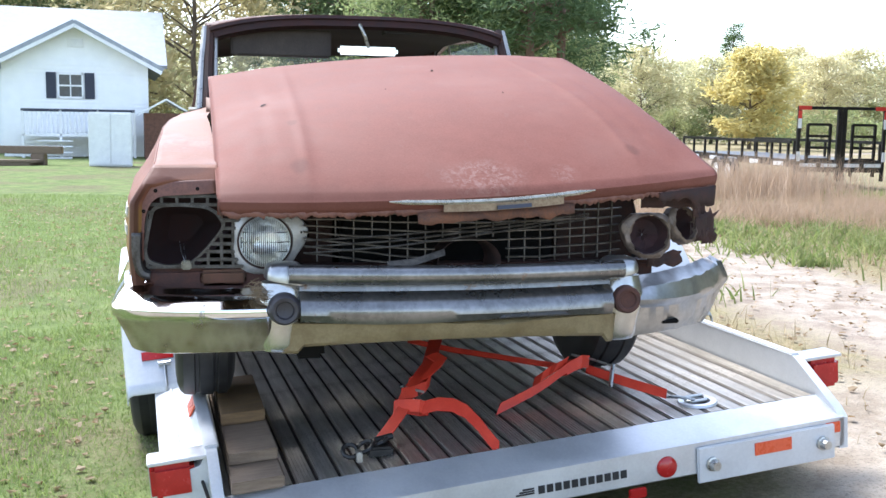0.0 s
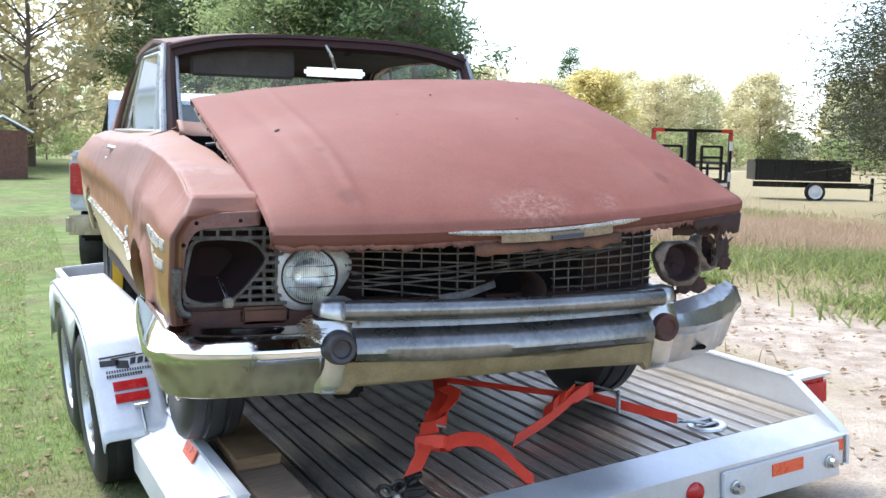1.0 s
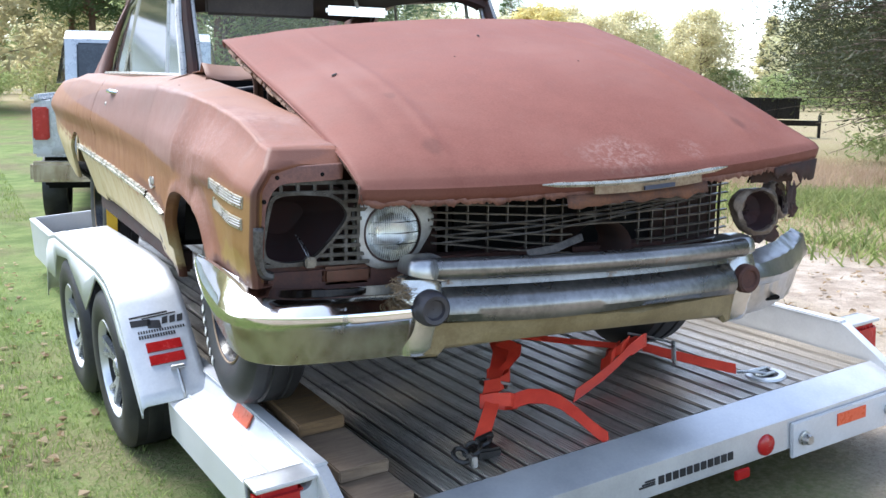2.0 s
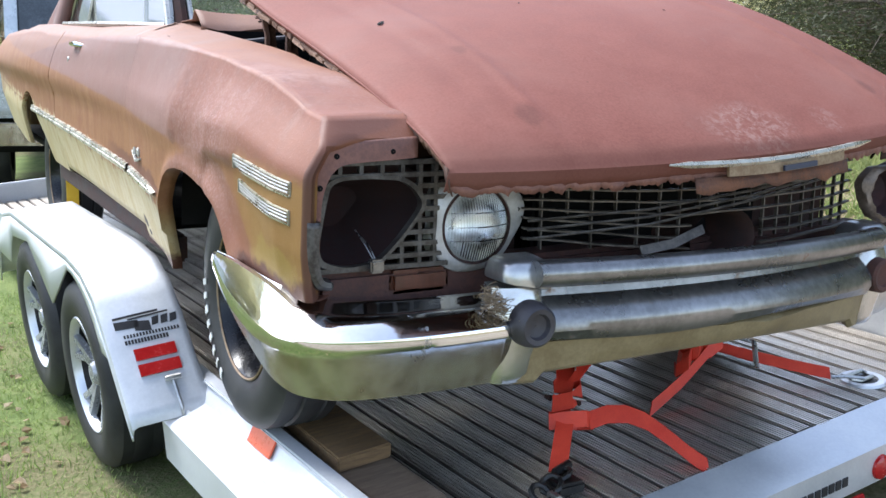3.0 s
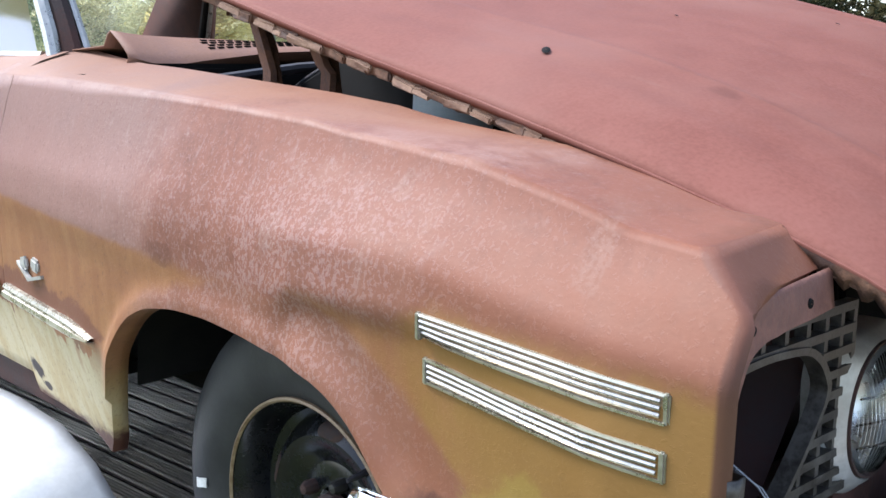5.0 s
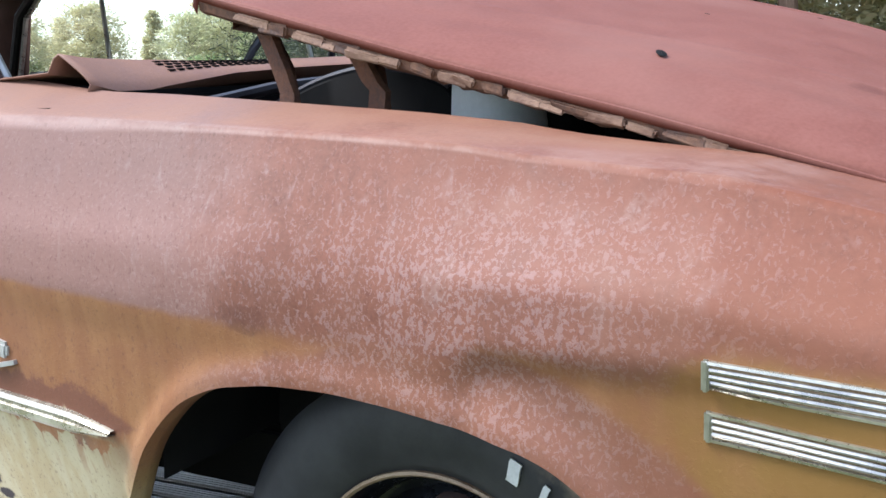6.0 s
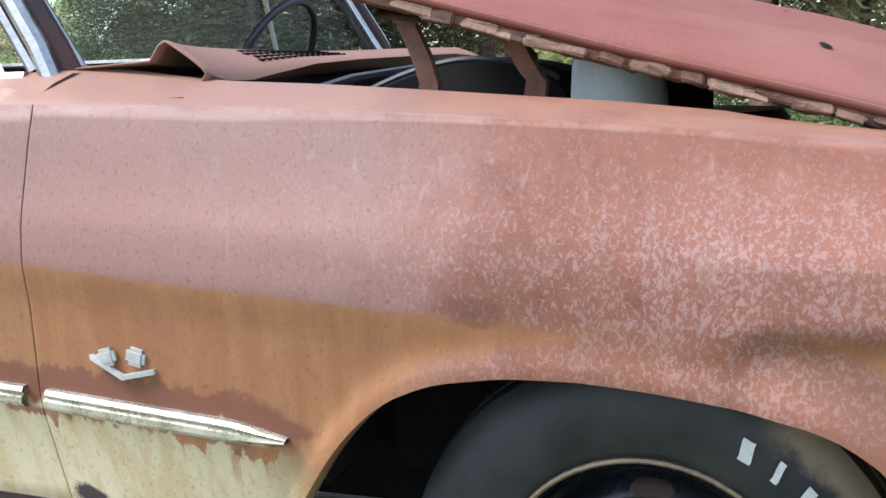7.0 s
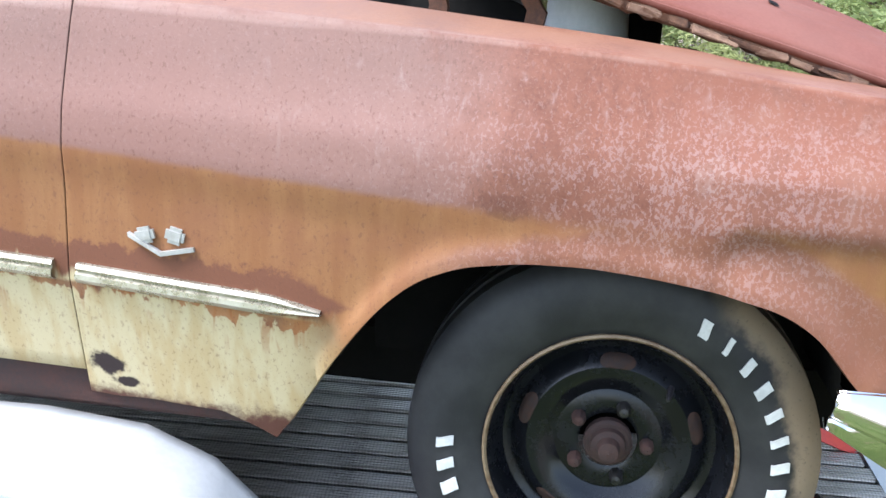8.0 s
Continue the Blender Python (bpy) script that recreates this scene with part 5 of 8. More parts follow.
strip(bm, [(0.60, -0.31, 0.625), (0.54, -0.35, 0.61), (0.50, -0.32, 0.575), (0.53, -0.27, 0.57), (0.58, -0.28, 0.60)], 0.045, 0.005, (0.5, 0.4, 0.7))
strip(bm, [(0.53, -0.33, 0.60), (0.48, -0.37, 0.585), (0.455, -0.345, 0.555), (0.48, -0.31, 0.55)], 0.045, 0.004, (0.4, 0.5, 0.7))
part("knot", bm, STRAP, s2, "red webbing bunched round the ratchet")
bm = bmesh.new()
tube(bm, [(0.748, -0.402, 0.545), (0.70, -0.335, 0.565), (0.635, -0.275, 0.582)], 0.005, 8)
tube(bm, [(0.772, -0.362, 0.612), (0.715, -0.300, 0.625), (0.645, -0.245, 0.635)], 0.005, 8)
part("ratchet", bm, STEEL, s2, "bright steel ratchet")
bm = bmesh.new()
tube(bm, [(0.746, -0.407, 0.540), (0.774, -0.360, 0.616)], 0.009, 10)
part("ratchet_bar", bm, STEEL, s2)
bm = bmesh.new()
tube(bm, [(0.90, -0.575, 0.54), (0.94, -0.605, 0.545), (0.985, -0.63, 0.54), (0.975, -0.60, 0.535), (0.93, -0.59, 0.545)], 0.006, 6)
part("hook", bm, STEEL, s2, "bright steel hook")


def board(name, label, mat, x0, x1, y0, y1, z0, z1, turn):
    bm = boxes((x0, x1, y0, y1, z0, z1), bevel=0.004)
    c = Vector(((x0 + x1) / 2, (y0 + y1) / 2, 0))
    for v in bm.verts:
        v.co = c + pose(0, 0, 0, 0, 0, turn) @ (v.co - c)
        v.co.z += 0.085 * (v.co.x + 0.7) + 0.002 * noise.noise(v.co * 30)
    return tagged(put(name, bm, mat), label, "board", "boards under the wheel")


board("timber_board", "short yellowish pine board under the front tyre", WOOD, -0.735, -0.58, -0.386, 0.14, 0.465, 0.505, 2)
board("timber_board", "grey weathered board stacked beneath the pine board", GREYWOOD, -0.735, -0.575, -0.70, 0.30, 0.425, 0.463, 3)
board("timber_board", "grey weathered board lowest in the wheel stack", GREYWOOD, -0.735, -0.57, -0.86, 0.30, 0.384, 0.423, 3)


# ---- the old car ----
car = empty("old_car", "rusted two-door sixties saloon with a sprung bonnet and crushed front corner", "car")
ROLL = 0.025


def mirror(x, y, z):
    """The other side of the car, which sits a little higher."""
    return (-x, y + 0.03, z - 2 * ROLL * x * 0.9)


YS = [-0.83, -0.70, -0.45, -0.205, -0.155, 0.0, 0.45, 0.85, 1.8, 2.9, 3.6, 4.65]
# side sections, top to sill: (x, z) at each station
SECT = [
    [(-0.922, 1.400), (-0.940, 1.372), (-0.985, 1.29), (-0.985, 1.22), (-0.990, 1.14), (-0.985, 1.05), (-0.95, 0.9)],
    [(-0.918, 1.411), (-0.936, 1.382), (-0.998, 1.31), (-1.008, 1.23), (-1.006, 1.14), (-0.990, 1.04), (-0.95, 0.9)],
    [(-0.915, 1.467), (-0.934, 1.430), (-0.996, 1.35), (-1.004, 1.288), (-0.991, 1.264), (-0.986, 1.06), (-0.95, 0.9)],
    [(-0.913, 1.490), (-0.933, 1.449), (-0.994, 1.355), (-1.002, 1.287), (-0.986, 1.256), (-0.984, 1.06), (-0.94, 0.87)],
    [(-0.914, 1.499), (-0.934, 1.457), (-0.991, 1.355), (-0.997, 1.275), (-0.991, 1.215), (-0.981, 1.055), (-0.93, 0.85)],
    [(-0.916, 1.511), (-0.936, 1.468), (-0.988, 1.36), (-0.992, 1.28), (-0.984, 1.215), (-0.975, 1.05), (-0.92, 0.84)],
    [(-0.906, 1.536), (-0.924, 1.493), (-0.972, 1.37), (-0.981, 1.30), (-0.971, 1.24), (-0.968, 1.08), (-0.905, 0.84)],
    [(-0.895, 1.550), (-0.911, 1.507), (-0.948, 1.38), (-0.955, 1.318), (-0.948, 1.26), (-0.946, 1.10), (-0.885, 0.86)],
    [(-0.885, 1.560), (-0.93, 1.49), (-0.955, 1.40), (-0.965, 1.345), (-0.945, 1.28), (-0.95, 1.13), (-0.885, 0.88)],
    [(-0.90, 1.575), (-0.95, 1.51), (-0.985, 1.43), (-0.995, 1.37), (-0.97, 1.30), (-0.97, 1.15), (-0.90, 0.9)],
    [(-0.90, 1.575), (-0.95, 1.51), (-0.985, 1.43), (-0.995, 1.38), (-0.97, 1.31), (-0.97, 1.16), (-0.91, 0.92)],
    [(-0.86, 1.55), (-0.91, 1.49), (-0.95, 1.42), (-0.96, 1.38), (-0.93, 1.31), (-0.92, 1.18), (-0.86, 0.98)],
]


def section(y):
    """The side's section at y, as arrays of z and x rising with z."""
    row = []
    for k in range(7):
        row.append((np.interp(y, YS, [s[k][1] for s in SECT]), np.interp(y, YS, [s[k][0] for s in SECT])))
    row.reverse()
    return [r[0] for r in row], [r[1] for r in row]


def side_x(y, z):
    zs, xs = section(y)
    # smooth by averaging near heights, which rounds the folds a little
    # and fades the crease out over the wheel
    w = 0.006 + 0.024 * max(0, min(1, (y + 0.16) / 0.05, (0.42 - y) / 0.2, (1.45 - z) / 0.06))
    return sum(np.interp(z + d * w, zs, xs) for d in (-1, -0.5, 0, 0.5, 1)) / 5


def top_z(y):
    return section(y)[0][-1]


def arch(y, c=-0.02):
    """The front wheel opening's edge."""
    ys = [-0.62, -0.45, -0.415, -0.388, -0.346, -0.312, -0.268, -0.171, -0.082, 0.01, 0.105, 0.20, 0.27, 0.33, 0.39, 0.44, 0.50]
    zs = [1.036, 1.036, 1.044, 1.064, 1.120, 1.148, 1.171, 1.192, 1.203, 1.209, 1.206, 1.190, 1.159, 1.103, 1.02, 0.94, 0.835]
    return sum(float(np.interp(y + d, ys, zs)) for d in (-0.024, -0.016, -0.008, 0, 0.008, 0.016, 0.024)) / 7


def low_front(y):
    if y < -0.62:
        return lerp(1.036, 1.05, min(1, (-0.62 - y) / 0.2)) + 0.010 * noise.noise((0, y * 40, 6))
    if y < 0.50:
        return arch(y)
    return 0.835 + 0.04 * min(1, (y - 0.5) / 0.1) + 0.01 * noise.noise((0, y * 9, 2))


def sill(y):
    return 0.87 + 0.02 * (y - 0.85)


def low_rear(y):
    c = 3.09
    a = abs(y - c)
    return max(sill(y) + 0.03, 0.86 + math.sqrt(max(0.0, 0.40 ** 2 - a * a))) if a < 0.40 else sill(y) + 0.03


def nose_y(z):
    """Where the fender's side turns into its sloping nose."""
    return float(np.interp(z, [1.30, 1.345, 1.402], [-0.814, -0.812, -0.752]))


def skin(y0, y1, low, nc, nr, flip=False, lip=0.0):
    bm = bmesh.new()
    rows = []
    # an extra row close to either end keeps the shading flat up to the edge
    for i in [0, 0.002 / (y1 - y0) * nc] + list(range(1, nc)) + [nc - 0.002 / (y1 - y0) * nc, nc]:
        y = lerp(y0, y1, i / nc)
        lo, hi = low(y), top_z(y)
        r = []
        if lip:
            x = side_x(y, lo)
            r.append((x + lip, y, lo - 0.002))
            r.append((x + 0.006, y, lo - 0.001))
        for k in range(nr + 1):
            f = k / nr
            z = lerp(lo, hi, f)
            x = side_x(y, z)
            # a shallow dent over the wheel, with a ridge behind it
            if lip and y < 0.6:
                x += 0.006 * math.exp(-((y + 0.01) / 0.085) ** 2 - ((z - 1.36) / 0.085) ** 2) - 0.005 * math.exp(-((y - 0.15) / 0.045) ** 2 - ((z - 1.37) / 0.09) ** 2)
            # the opening's rolled edge stands out a touch
            if lip and -0.45 < y < 0.42:
                x -= 0.012 * math.exp(-((z - lo) / 0.03) ** 2)
            if lip and y < -0.17:
                x -= 0.008 * min(1, (-0.17 - y) / 0.05) * min(1, max(0, (y + 0.50) / 0.1)) / (1 + math.exp((z - lo - 0.05) / 0.010))
            ys_ = y
            if y < -0.6 and not flip:
                ys_ += (nose_y(z) + 0.80) * min(1, (-0.6 - y) / 0.2)
            r.append((x, ys_, z))
        rows.append(r)
    if flip:
        rows = [[mirror(*p) for p in r] for r in rows]
    return rows


def nose_columns(edge):
    """Columns of the fender's nose, running in from the side's front edge and cut out round the lamp opening."""
    cols = [[] for _ in range(12)]
    for x0, yf, z in edge:
        inn = max(x0 + 0.03, float(np.interp(z, [1.06, 1.20, 1.236, 1.277, 1.314, 1.339, 1.350, 1.353], [-0.97, -0.975, -0.978, -0.970, -0.957, -0.936, -0.90, -0.735])))
        r = [(x0 + 0.0005, yf - 0.004, z), (x0 + 0.002, yf - 0.008, z), (x0 + 0.005, yf - 0.0115, z), (x0 + 0.010, yf - 0.013, z)]
        r += [(lerp(x0 + 0.010, inn, f), yf - 0.013 + 0.022 * f, z) for f in (0.15, 0.3, 0.5, 0.7, 0.85, 0.95, 1.0)]
        r.append((inn + 0.002, yf + 0.026, z - 0.003))
        for c, p in zip(cols, r):
            c.append(p)
    return cols[::-1]


def panel(rows):
    bm = bmesh.new()
    grid(bm, rows)
    return bm


rows = skin(-0.80, 0.845, low_front, 150, 34, False, 0.03)
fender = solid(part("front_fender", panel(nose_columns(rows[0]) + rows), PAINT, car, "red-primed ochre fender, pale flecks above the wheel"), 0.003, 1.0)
# upper ledge of the fender, from the crest in to the bonnet gap
bm = bmesh.new()
rows = []
for i in range(41):
    y = lerp(-0.80, 0.95, i / 40)
    x, z = side_x(y, top_z(y)), top_z(y)
    if y < -0.6:
        y += (nose_y(z) + 0.80) * min(1, (-0.6 - y) / 0.2)
    inner = float(np.interp(y, [-0.75, -0.4, 0.3, 0.6, 0.95], [-0.735, -0.74, -0.755, -0.74, -0.72]))
    rise = float(np.interp(y, [-0.75, -0.3, 0.0, 0.3, 0.62, 0.80, 0.95], [0.003, 0.010, 0.020, 0.028, 0.034, 0.051, 0.063]))
    rows.append([(x + 0.001, y, z - 0.008), (x - 0.0005, y, z - 0.001)] + [(lerp(x, inner, f), y, z + rise * f ** 0.75) for f in (0.01, 0.1, 0.25, 0.5, 0.75, 1)] + [(inner + 0.004, y, z + rise - 0.03)])
    if i == 0:
        # the front edge runs back towards the bonnet, as the nose below does
        first = [(q[0], q[1] - 0.013 + 0.022 * min(1, max(0, (q[0] - x - 0.010) / (inner - x - 0.010))), q[2] - 0.0005) for q in rows[0]]
        rows = [[(q[0], q[1] - 0.0075, q[2] - 0.010) for q in first], [(q[0], q[1] - 0.0045, q[2] - 0.003) for q in first], first]
grid(bm, rows)
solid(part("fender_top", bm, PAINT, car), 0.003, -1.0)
bm = bmesh.new()
scrap = through_points([(-0.985, 1.206), (-0.986, 1.16), (-0.982, 1.11), (-0.970, 1.082), (-0.955, 1.072), (-0.935, 1.069)], 18)
rows = []
for k, (x, z) in enumerate(scrap):
    w = lerp(0.030, 0.016, k / 18)
    a, b = scrap[max(0, k - 1)], scrap[min(18, k + 1)]
    d = Vector((b[0] - a[0], b[1] - a[1])).normalized()
    nx, nz = -d.y, d.x
    rows.append([(x - 0.006 * nx, -0.806, z - 0.006 * nz), (x, -0.828, z), (x + nx * w * 0.35, -0.834, z + nz * w * 0.35), (x + nx * w * 0.8, -0.832, z + nz * w * 0.8), (x + nx * w, -0.800, z + nz * w)])
grid(bm, rows)
solid(part("bezel_scrap", bm, SLOT, car, "torn bright metal end of the lamp bezel"), 0.003)
part("slot", boxes((-0.864, -0.850, 0.610, 0.650, 1.546, 1.5545)), BLACKISH, car)
# recessed flange inside the nose, with its bolt holes
outer = [(-0.962, 1.12), (-0.962, 1.20), (-0.960, 1.236), (-0.956, 1.277), (-0.948, 1.314), (-0.932, 1.339), (-0.90, 1.3495), (-0.833, 1.355), (-0.735, 1.3600)]
inner = [(-0.955, 1.12), (-0.952, 1.197), (-0.948, 1.245), (-0.936, 1.282), (-0.921, 1.302), (-0.903, 1.312), (-0.869, 1.316), (-0.777, 1.320), (-0.740, 1.323)]
oc, ic = through_points([(x, 0, z) for x, z in outer], 40), through_points([(x, 0, z) for x, z in inner], 40)
rows = [[], [], [], [], []]
for (xo, _, zo), (xi, _, zi) in zip(oc, ic):
    rows[0].append((xo - 0.005, -0.802, zo + 0.004))
    rows[1].append((xo, -0.8045, zo - 0.001))
    rows[2].append((lerp(xo, xi, 0.5), -0.8075, lerp(zo, zi, 0.5)))
    rows[3].append((xi, -0.8105 + 0.002 * noise.noise((xi * 40, 0, zi * 40)), zi))
    rows[4].append((xi, -0.786, zi - 0.002))
solid(part("nose_flange", panel(rows), FLANGE, car, "recessed brown flange round the lamp opening"), 0.002)
for x, z in ((-0.916, 1.329), (-0.794, 1.335), (-0.951, 1.268)):
    bm = bmesh.new()
    lathe(bm, [(0.001, -0.004), (0.005, -0.004), (0.0065, 0.0)], 10, pose(x, -0.8065, z, 0, 0, 90))
    part("screw_hole", bm, BLACKISH, car)

door = solid(part("door", panel(skin(0.8472, 2.30, lambda y: sill(y) + 0.05, 30, 22)), PAINT, car, "red-primed door with a cream lower panel"), 0.003, 1.0)
part("sill_panel", boxes((-0.885, -0.84, 0.55, 2.72, 0.84, 0.93), bevel=0.01), DARKRUST, car)
solid(part("rear_quarter", panel(skin(2.31, 4.65, low_rear, 90, 22, False, 0.02)), PAINT, car), 0.003, 1.0)
solid(part("door", panel(skin(0.865, 2.30, lambda y: sill(y) + 0.05, 16, 14, True)), PAINT, car), 0.003)
solid(part("rear_quarter", panel(skin(2.31, 4.65, low_rear, 50, 14, True, 0.02)), PAINT, car), 0.003)
# door handle
bm = bmesh.new()
tube(bm, [(-0.918, 1.77, 1.508), (-0.942, 1.79, 1.513), (-0.942, 1.89, 1.516), (-0.918, 1.91, 1.513)], [0.008, 0.011, 0.011, 0.008], 8)
part("door_handle", bm, CHROME, door, "chrome pull handle")
bm = bmesh.new()
lathe(bm, [(0.001, -0.006), (0.010, -0.006), (0.013, -0.002), (0.013, 0.004)], 14, pose(side_x(1.95, 1.449), 1.95, 1.449))
part("door_lock", bm, ALUTRIM, door, "bright lock button")

# side spear
bm = bmesh.new()
rows = []
for i in range(61):
    y = lerp(0.415, 2.9, i / 60)
    zc = 1.088 + 0.05 * (y - 0.41) if y < 1.0 else 1.1175 + 0.035 * (y - 1.0)
    h = 0.018 * min(1, (y - 0.405) / 0.10) ** 0.7
    x = side_x(y, zc) - 0.005
    rows.append([(x + 0.004, y, zc + h), (x - 0.006, y, zc + h * 0.92), (x - 0.010, y, zc + h * 0.55), (x - 0.006, y, zc + h * 0.35), (x - 0.006, y, zc + h * 0.22), (x - 0.012, y, zc + h * 0.05), (x - 0.013, y, zc - h * 0.4), (x - 0.006, y, zc - h * 0.85), (x + 0.004, y, zc - h)])
i0 = next(i for i in range(61) if rows[i][0][1] > 0.848)
grid(bm, rows[:i0])
part("side_spear", bm, CREAMTRIM, car, "tarnished pointed chrome side moulding")
bm = bmesh.new()
grid(bm, rows[i0:])
part("side_spear", bm, CREAMTRIM, car, "tarnished chrome side moulding along the door")

# crossed-flag badge, reduced to a chevron and two plates
badge = part("badge", bmesh.new(), PALEBEZEL, car, "small chrome chevron badge with two worn plates")
bm = bmesh.new()
bx = side_x(0.68, 1.17) - 0.006
strip(bm, [(bx, 0.735, 1.185), (bx - 0.004, 0.68, 1.158), (bx - 0.002, 0.625, 1.17)], 0.007, 0.009, (0, 0.2, 1))
bm.to_mesh(badge.data)
bm.free()
for dy, tilt in ((0.027, -14), (-0.022, 12)):
    bm = bmesh.new()
    box(bm, -0.005, 0.003, -0.016, 0.016, -0.011, 0.016, 0.006, pose(bx, 0.68 + dy, 1.185 - 0.06 * dy, tilt, 0, 0))
    part("badge_plate", bm, PALEBEZEL, badge, "worn white badge plate")

# ribbed fender ornaments
for zt in (1.301, 1.2455):
    bm = bmesh.new()
    rows = []
    for i in range(9):
        y = lerp(-0.452, -0.770, i / 8)
        z0 = zt - 0.07 * (-0.452 - y)
        hgt = 0.0325
        rows.append([(side_x(y, z0) + 0.002, y, z0), (side_x(y, z0) - 0.007, y, z0 - 0.001)] + [(side_x(y, z0 - hgt * f) - d, y, z0 - hgt * f) for f, d in ((0.12, 0.0075), (0.14, 0.004), (0.86, 0.004), (0.88, 0.0075))] + [(side_x(y, z0 - hgt) - 0.007, y, z0 - hgt + 0.001), (side_x(y, z0 - hgt) + 0.002, y, z0 - hgt)])
    grid(bm, rows)
    ornament = part("fender_ornament", bm, CREAMTRIM, car, "ribbed bright fender ornament with dirty grooves")
    bm = bmesh.new()
    grid(bm, [[(side_x(y, zt - 0.07 * (-0.452 - y) - 0.0325 * f) - 0.0046, y, zt - 0.07 * (-0.452 - y) - 0.0325 * f) for f in (0.15, 0.5, 0.85)] for y in (-0.455, -0.50, -0.55, -0.61, -0.65, -0.70, -0.766)])
    part("groove", bm, GOLDRIM, ornament, "tan dirt in the grooves")
    for k in range(3):
        bm = bmesh.new()
        pts = []
        for i in range(9):
            y = lerp(-0.456, -0.764, i / 8)
            z = zt - 0.07 * (-0.452 - y) - 0.0325 * (0.29 + 0.21 * k)
            pts.append((side_x(y, z) - 0.0055, y, z))
        tube(bm, pts, 0.0026, 6)
        part("rib", bm, ALUTRIM, ornament)
    for y in (-0.452, -0.770):
        z0, x0 = zt - 0.07 * (-0.452 - y), side_x(y, zt - 0.016)
        part("end_cap", boxes((x0 - 0.0085, x0 + 0.001, y - 0.004, y + 0.004, z0 - 0.0325, z0), bevel=0.002), ALUTRIM, ornament)

# ---- bonnet ----
HN = 40


EDGE_Y = [-0.932, -0.845, -0.763, -0.55, -0.29, -0.01, 0.40]
EDGE_Z = [1.315, 1.360, 1.391, 1.457, 1.530, 1.603, 1.720]


def hood_pt(u, v):
    """A place on the bonnet: u across from the near edge, v from lip to rear edge."""
    bow = 1 - (2 * u - 1) ** 2
    yl = lerp(-0.932, 0.40, v)
    near = Vector((lerp(-0.738, -0.745, v), yl, float(np.interp(yl, EDGE_Y, EDGE_Z))))
    rear = min(1.0, max(0.0, (v - 0.12) / 0.88))
    far = Vector((lerp(0.888, 0.785, v), lerp(-0.892, 0.34, v), lerp(1.397, 1.822, v) + 0.03 * math.sin(math.pi * v) + 0.016 * rear))
    p = near.lerp(far, u)
    edge = min(u, 1 - u)
    rise = 1 - (1 - min(1, v / 0.5)) ** 2
    turn = min(1, edge / 0.075) ** 0.7
    fold = 0.008 * min(1, max(0, (edge - 0.105) / 0.02)) * (1 - 0.7 * v)
    p.y -= 0.085 * bow ** 0.9 * (1 - v) ** 1.5 - 0.02 * bow * v
    p.z += rise * (0.050 * turn * (1 - rear) + lerp(0.032, 0.042, rear) * bow + fold) - 0.022 * bow * (1 - rise)
    # pressed creases that run back from the lip, and a shallow raised panel between them
    crease = math.exp(-((u - 0.165 - 0.03 * v) / 0.010) ** 2) + math.exp(-((u - 0.835 + 0.03 * v) / 0.010) ** 2)
    p.z += (0.0045 * crease - 0.004 * min(1, max(0, (edge - 0.17) / 0.03))) * min(1, v / 0.12) * (1 - 0.6 * v)
    return p


bm = bmesh.new()
us = [0, 0.01, 0.02, 0.035, 0.05, 0.065, 0.08, 0.09, 0.1, 0.11, 0.12, 0.13, 0.14] + [0.15 + 0.007 * k for k in range(9)] + [0.23 + 0.045 * k for k in range(13)] + [0.788 + 0.007 * k for k in range(9)] + [0.855, 0.87, 0.88, 0.89, 0.9, 0.91, 0.92, 0.935, 0.95, 0.965, 0.98, 0.99, 1.0]
rows = []
for u in us:
    f = hood_pt(u, 0)
    e = 4 * u * (1 - u)
    rag = 0.012 * noise.noise((u * 40, 1, 0)) + 0.006 * noise.noise((u * 110, 5, 0))
    r = [(f.x, f.y + 0.014, f.z - 0.050 + rag), (f.x, f.y + 0.002, f.z - 0.028), (f.x, f.y - 0.002, f.z - 0.010), (f.x, f.y + 0.006, f.z - 0.002)]
    r += [hood_pt(u, 0.012 + 0.988 * (k / HN) ** 1.25) for k in range(HN + 1)]
    q = r[-1]
    r.append((q[0], q[1] + 0.006, q[2] - 0.02))
    rows.append(r)
grid(bm, rows)
for side in (0, -1):
    grid(bm, [[rows[side][k] for k in range(4, len(rows[0]))], [(p[0] + (0.008 if side == 0 else -0.008), p[1], p[2] - 0.012) for p in rows[side][4:]]])
hood = solid(part("bonnet", bm, HOODRED, car, "faded red-primed bonnet sprung up at its rear edge"), 0.003, -1.0)
# flakes of rotten metal along the lip's lower edge
bm = bmesh.new()
rows = []
for k in range(321):
    u = 0.004 + 0.992 * k / 320
    f = hood_pt(u, 0)
    rag = 0.012 * noise.noise((u * 40, 1, 0)) + 0.006 * noise.noise((u * 110, 5, 0))
    d = 0.004 + 0.011 * max(0.0, noise.noise((u * 70, 2, 6)) + 0.15) + 0.007 * noise.noise((u * 190, 8, 6))
    rows.append([(f.x, f.y + 0.0095, f.z - 0.036 + rag * 0.6), (f.x, f.y + 0.0125, f.z - 0.050 + rag - max(0.0, d))])
grid(bm, rows)
solid(part("lip_edge", bm, FLANGE, hood, "ragged rotten lower edge of the bonnet lip"), 0.002)
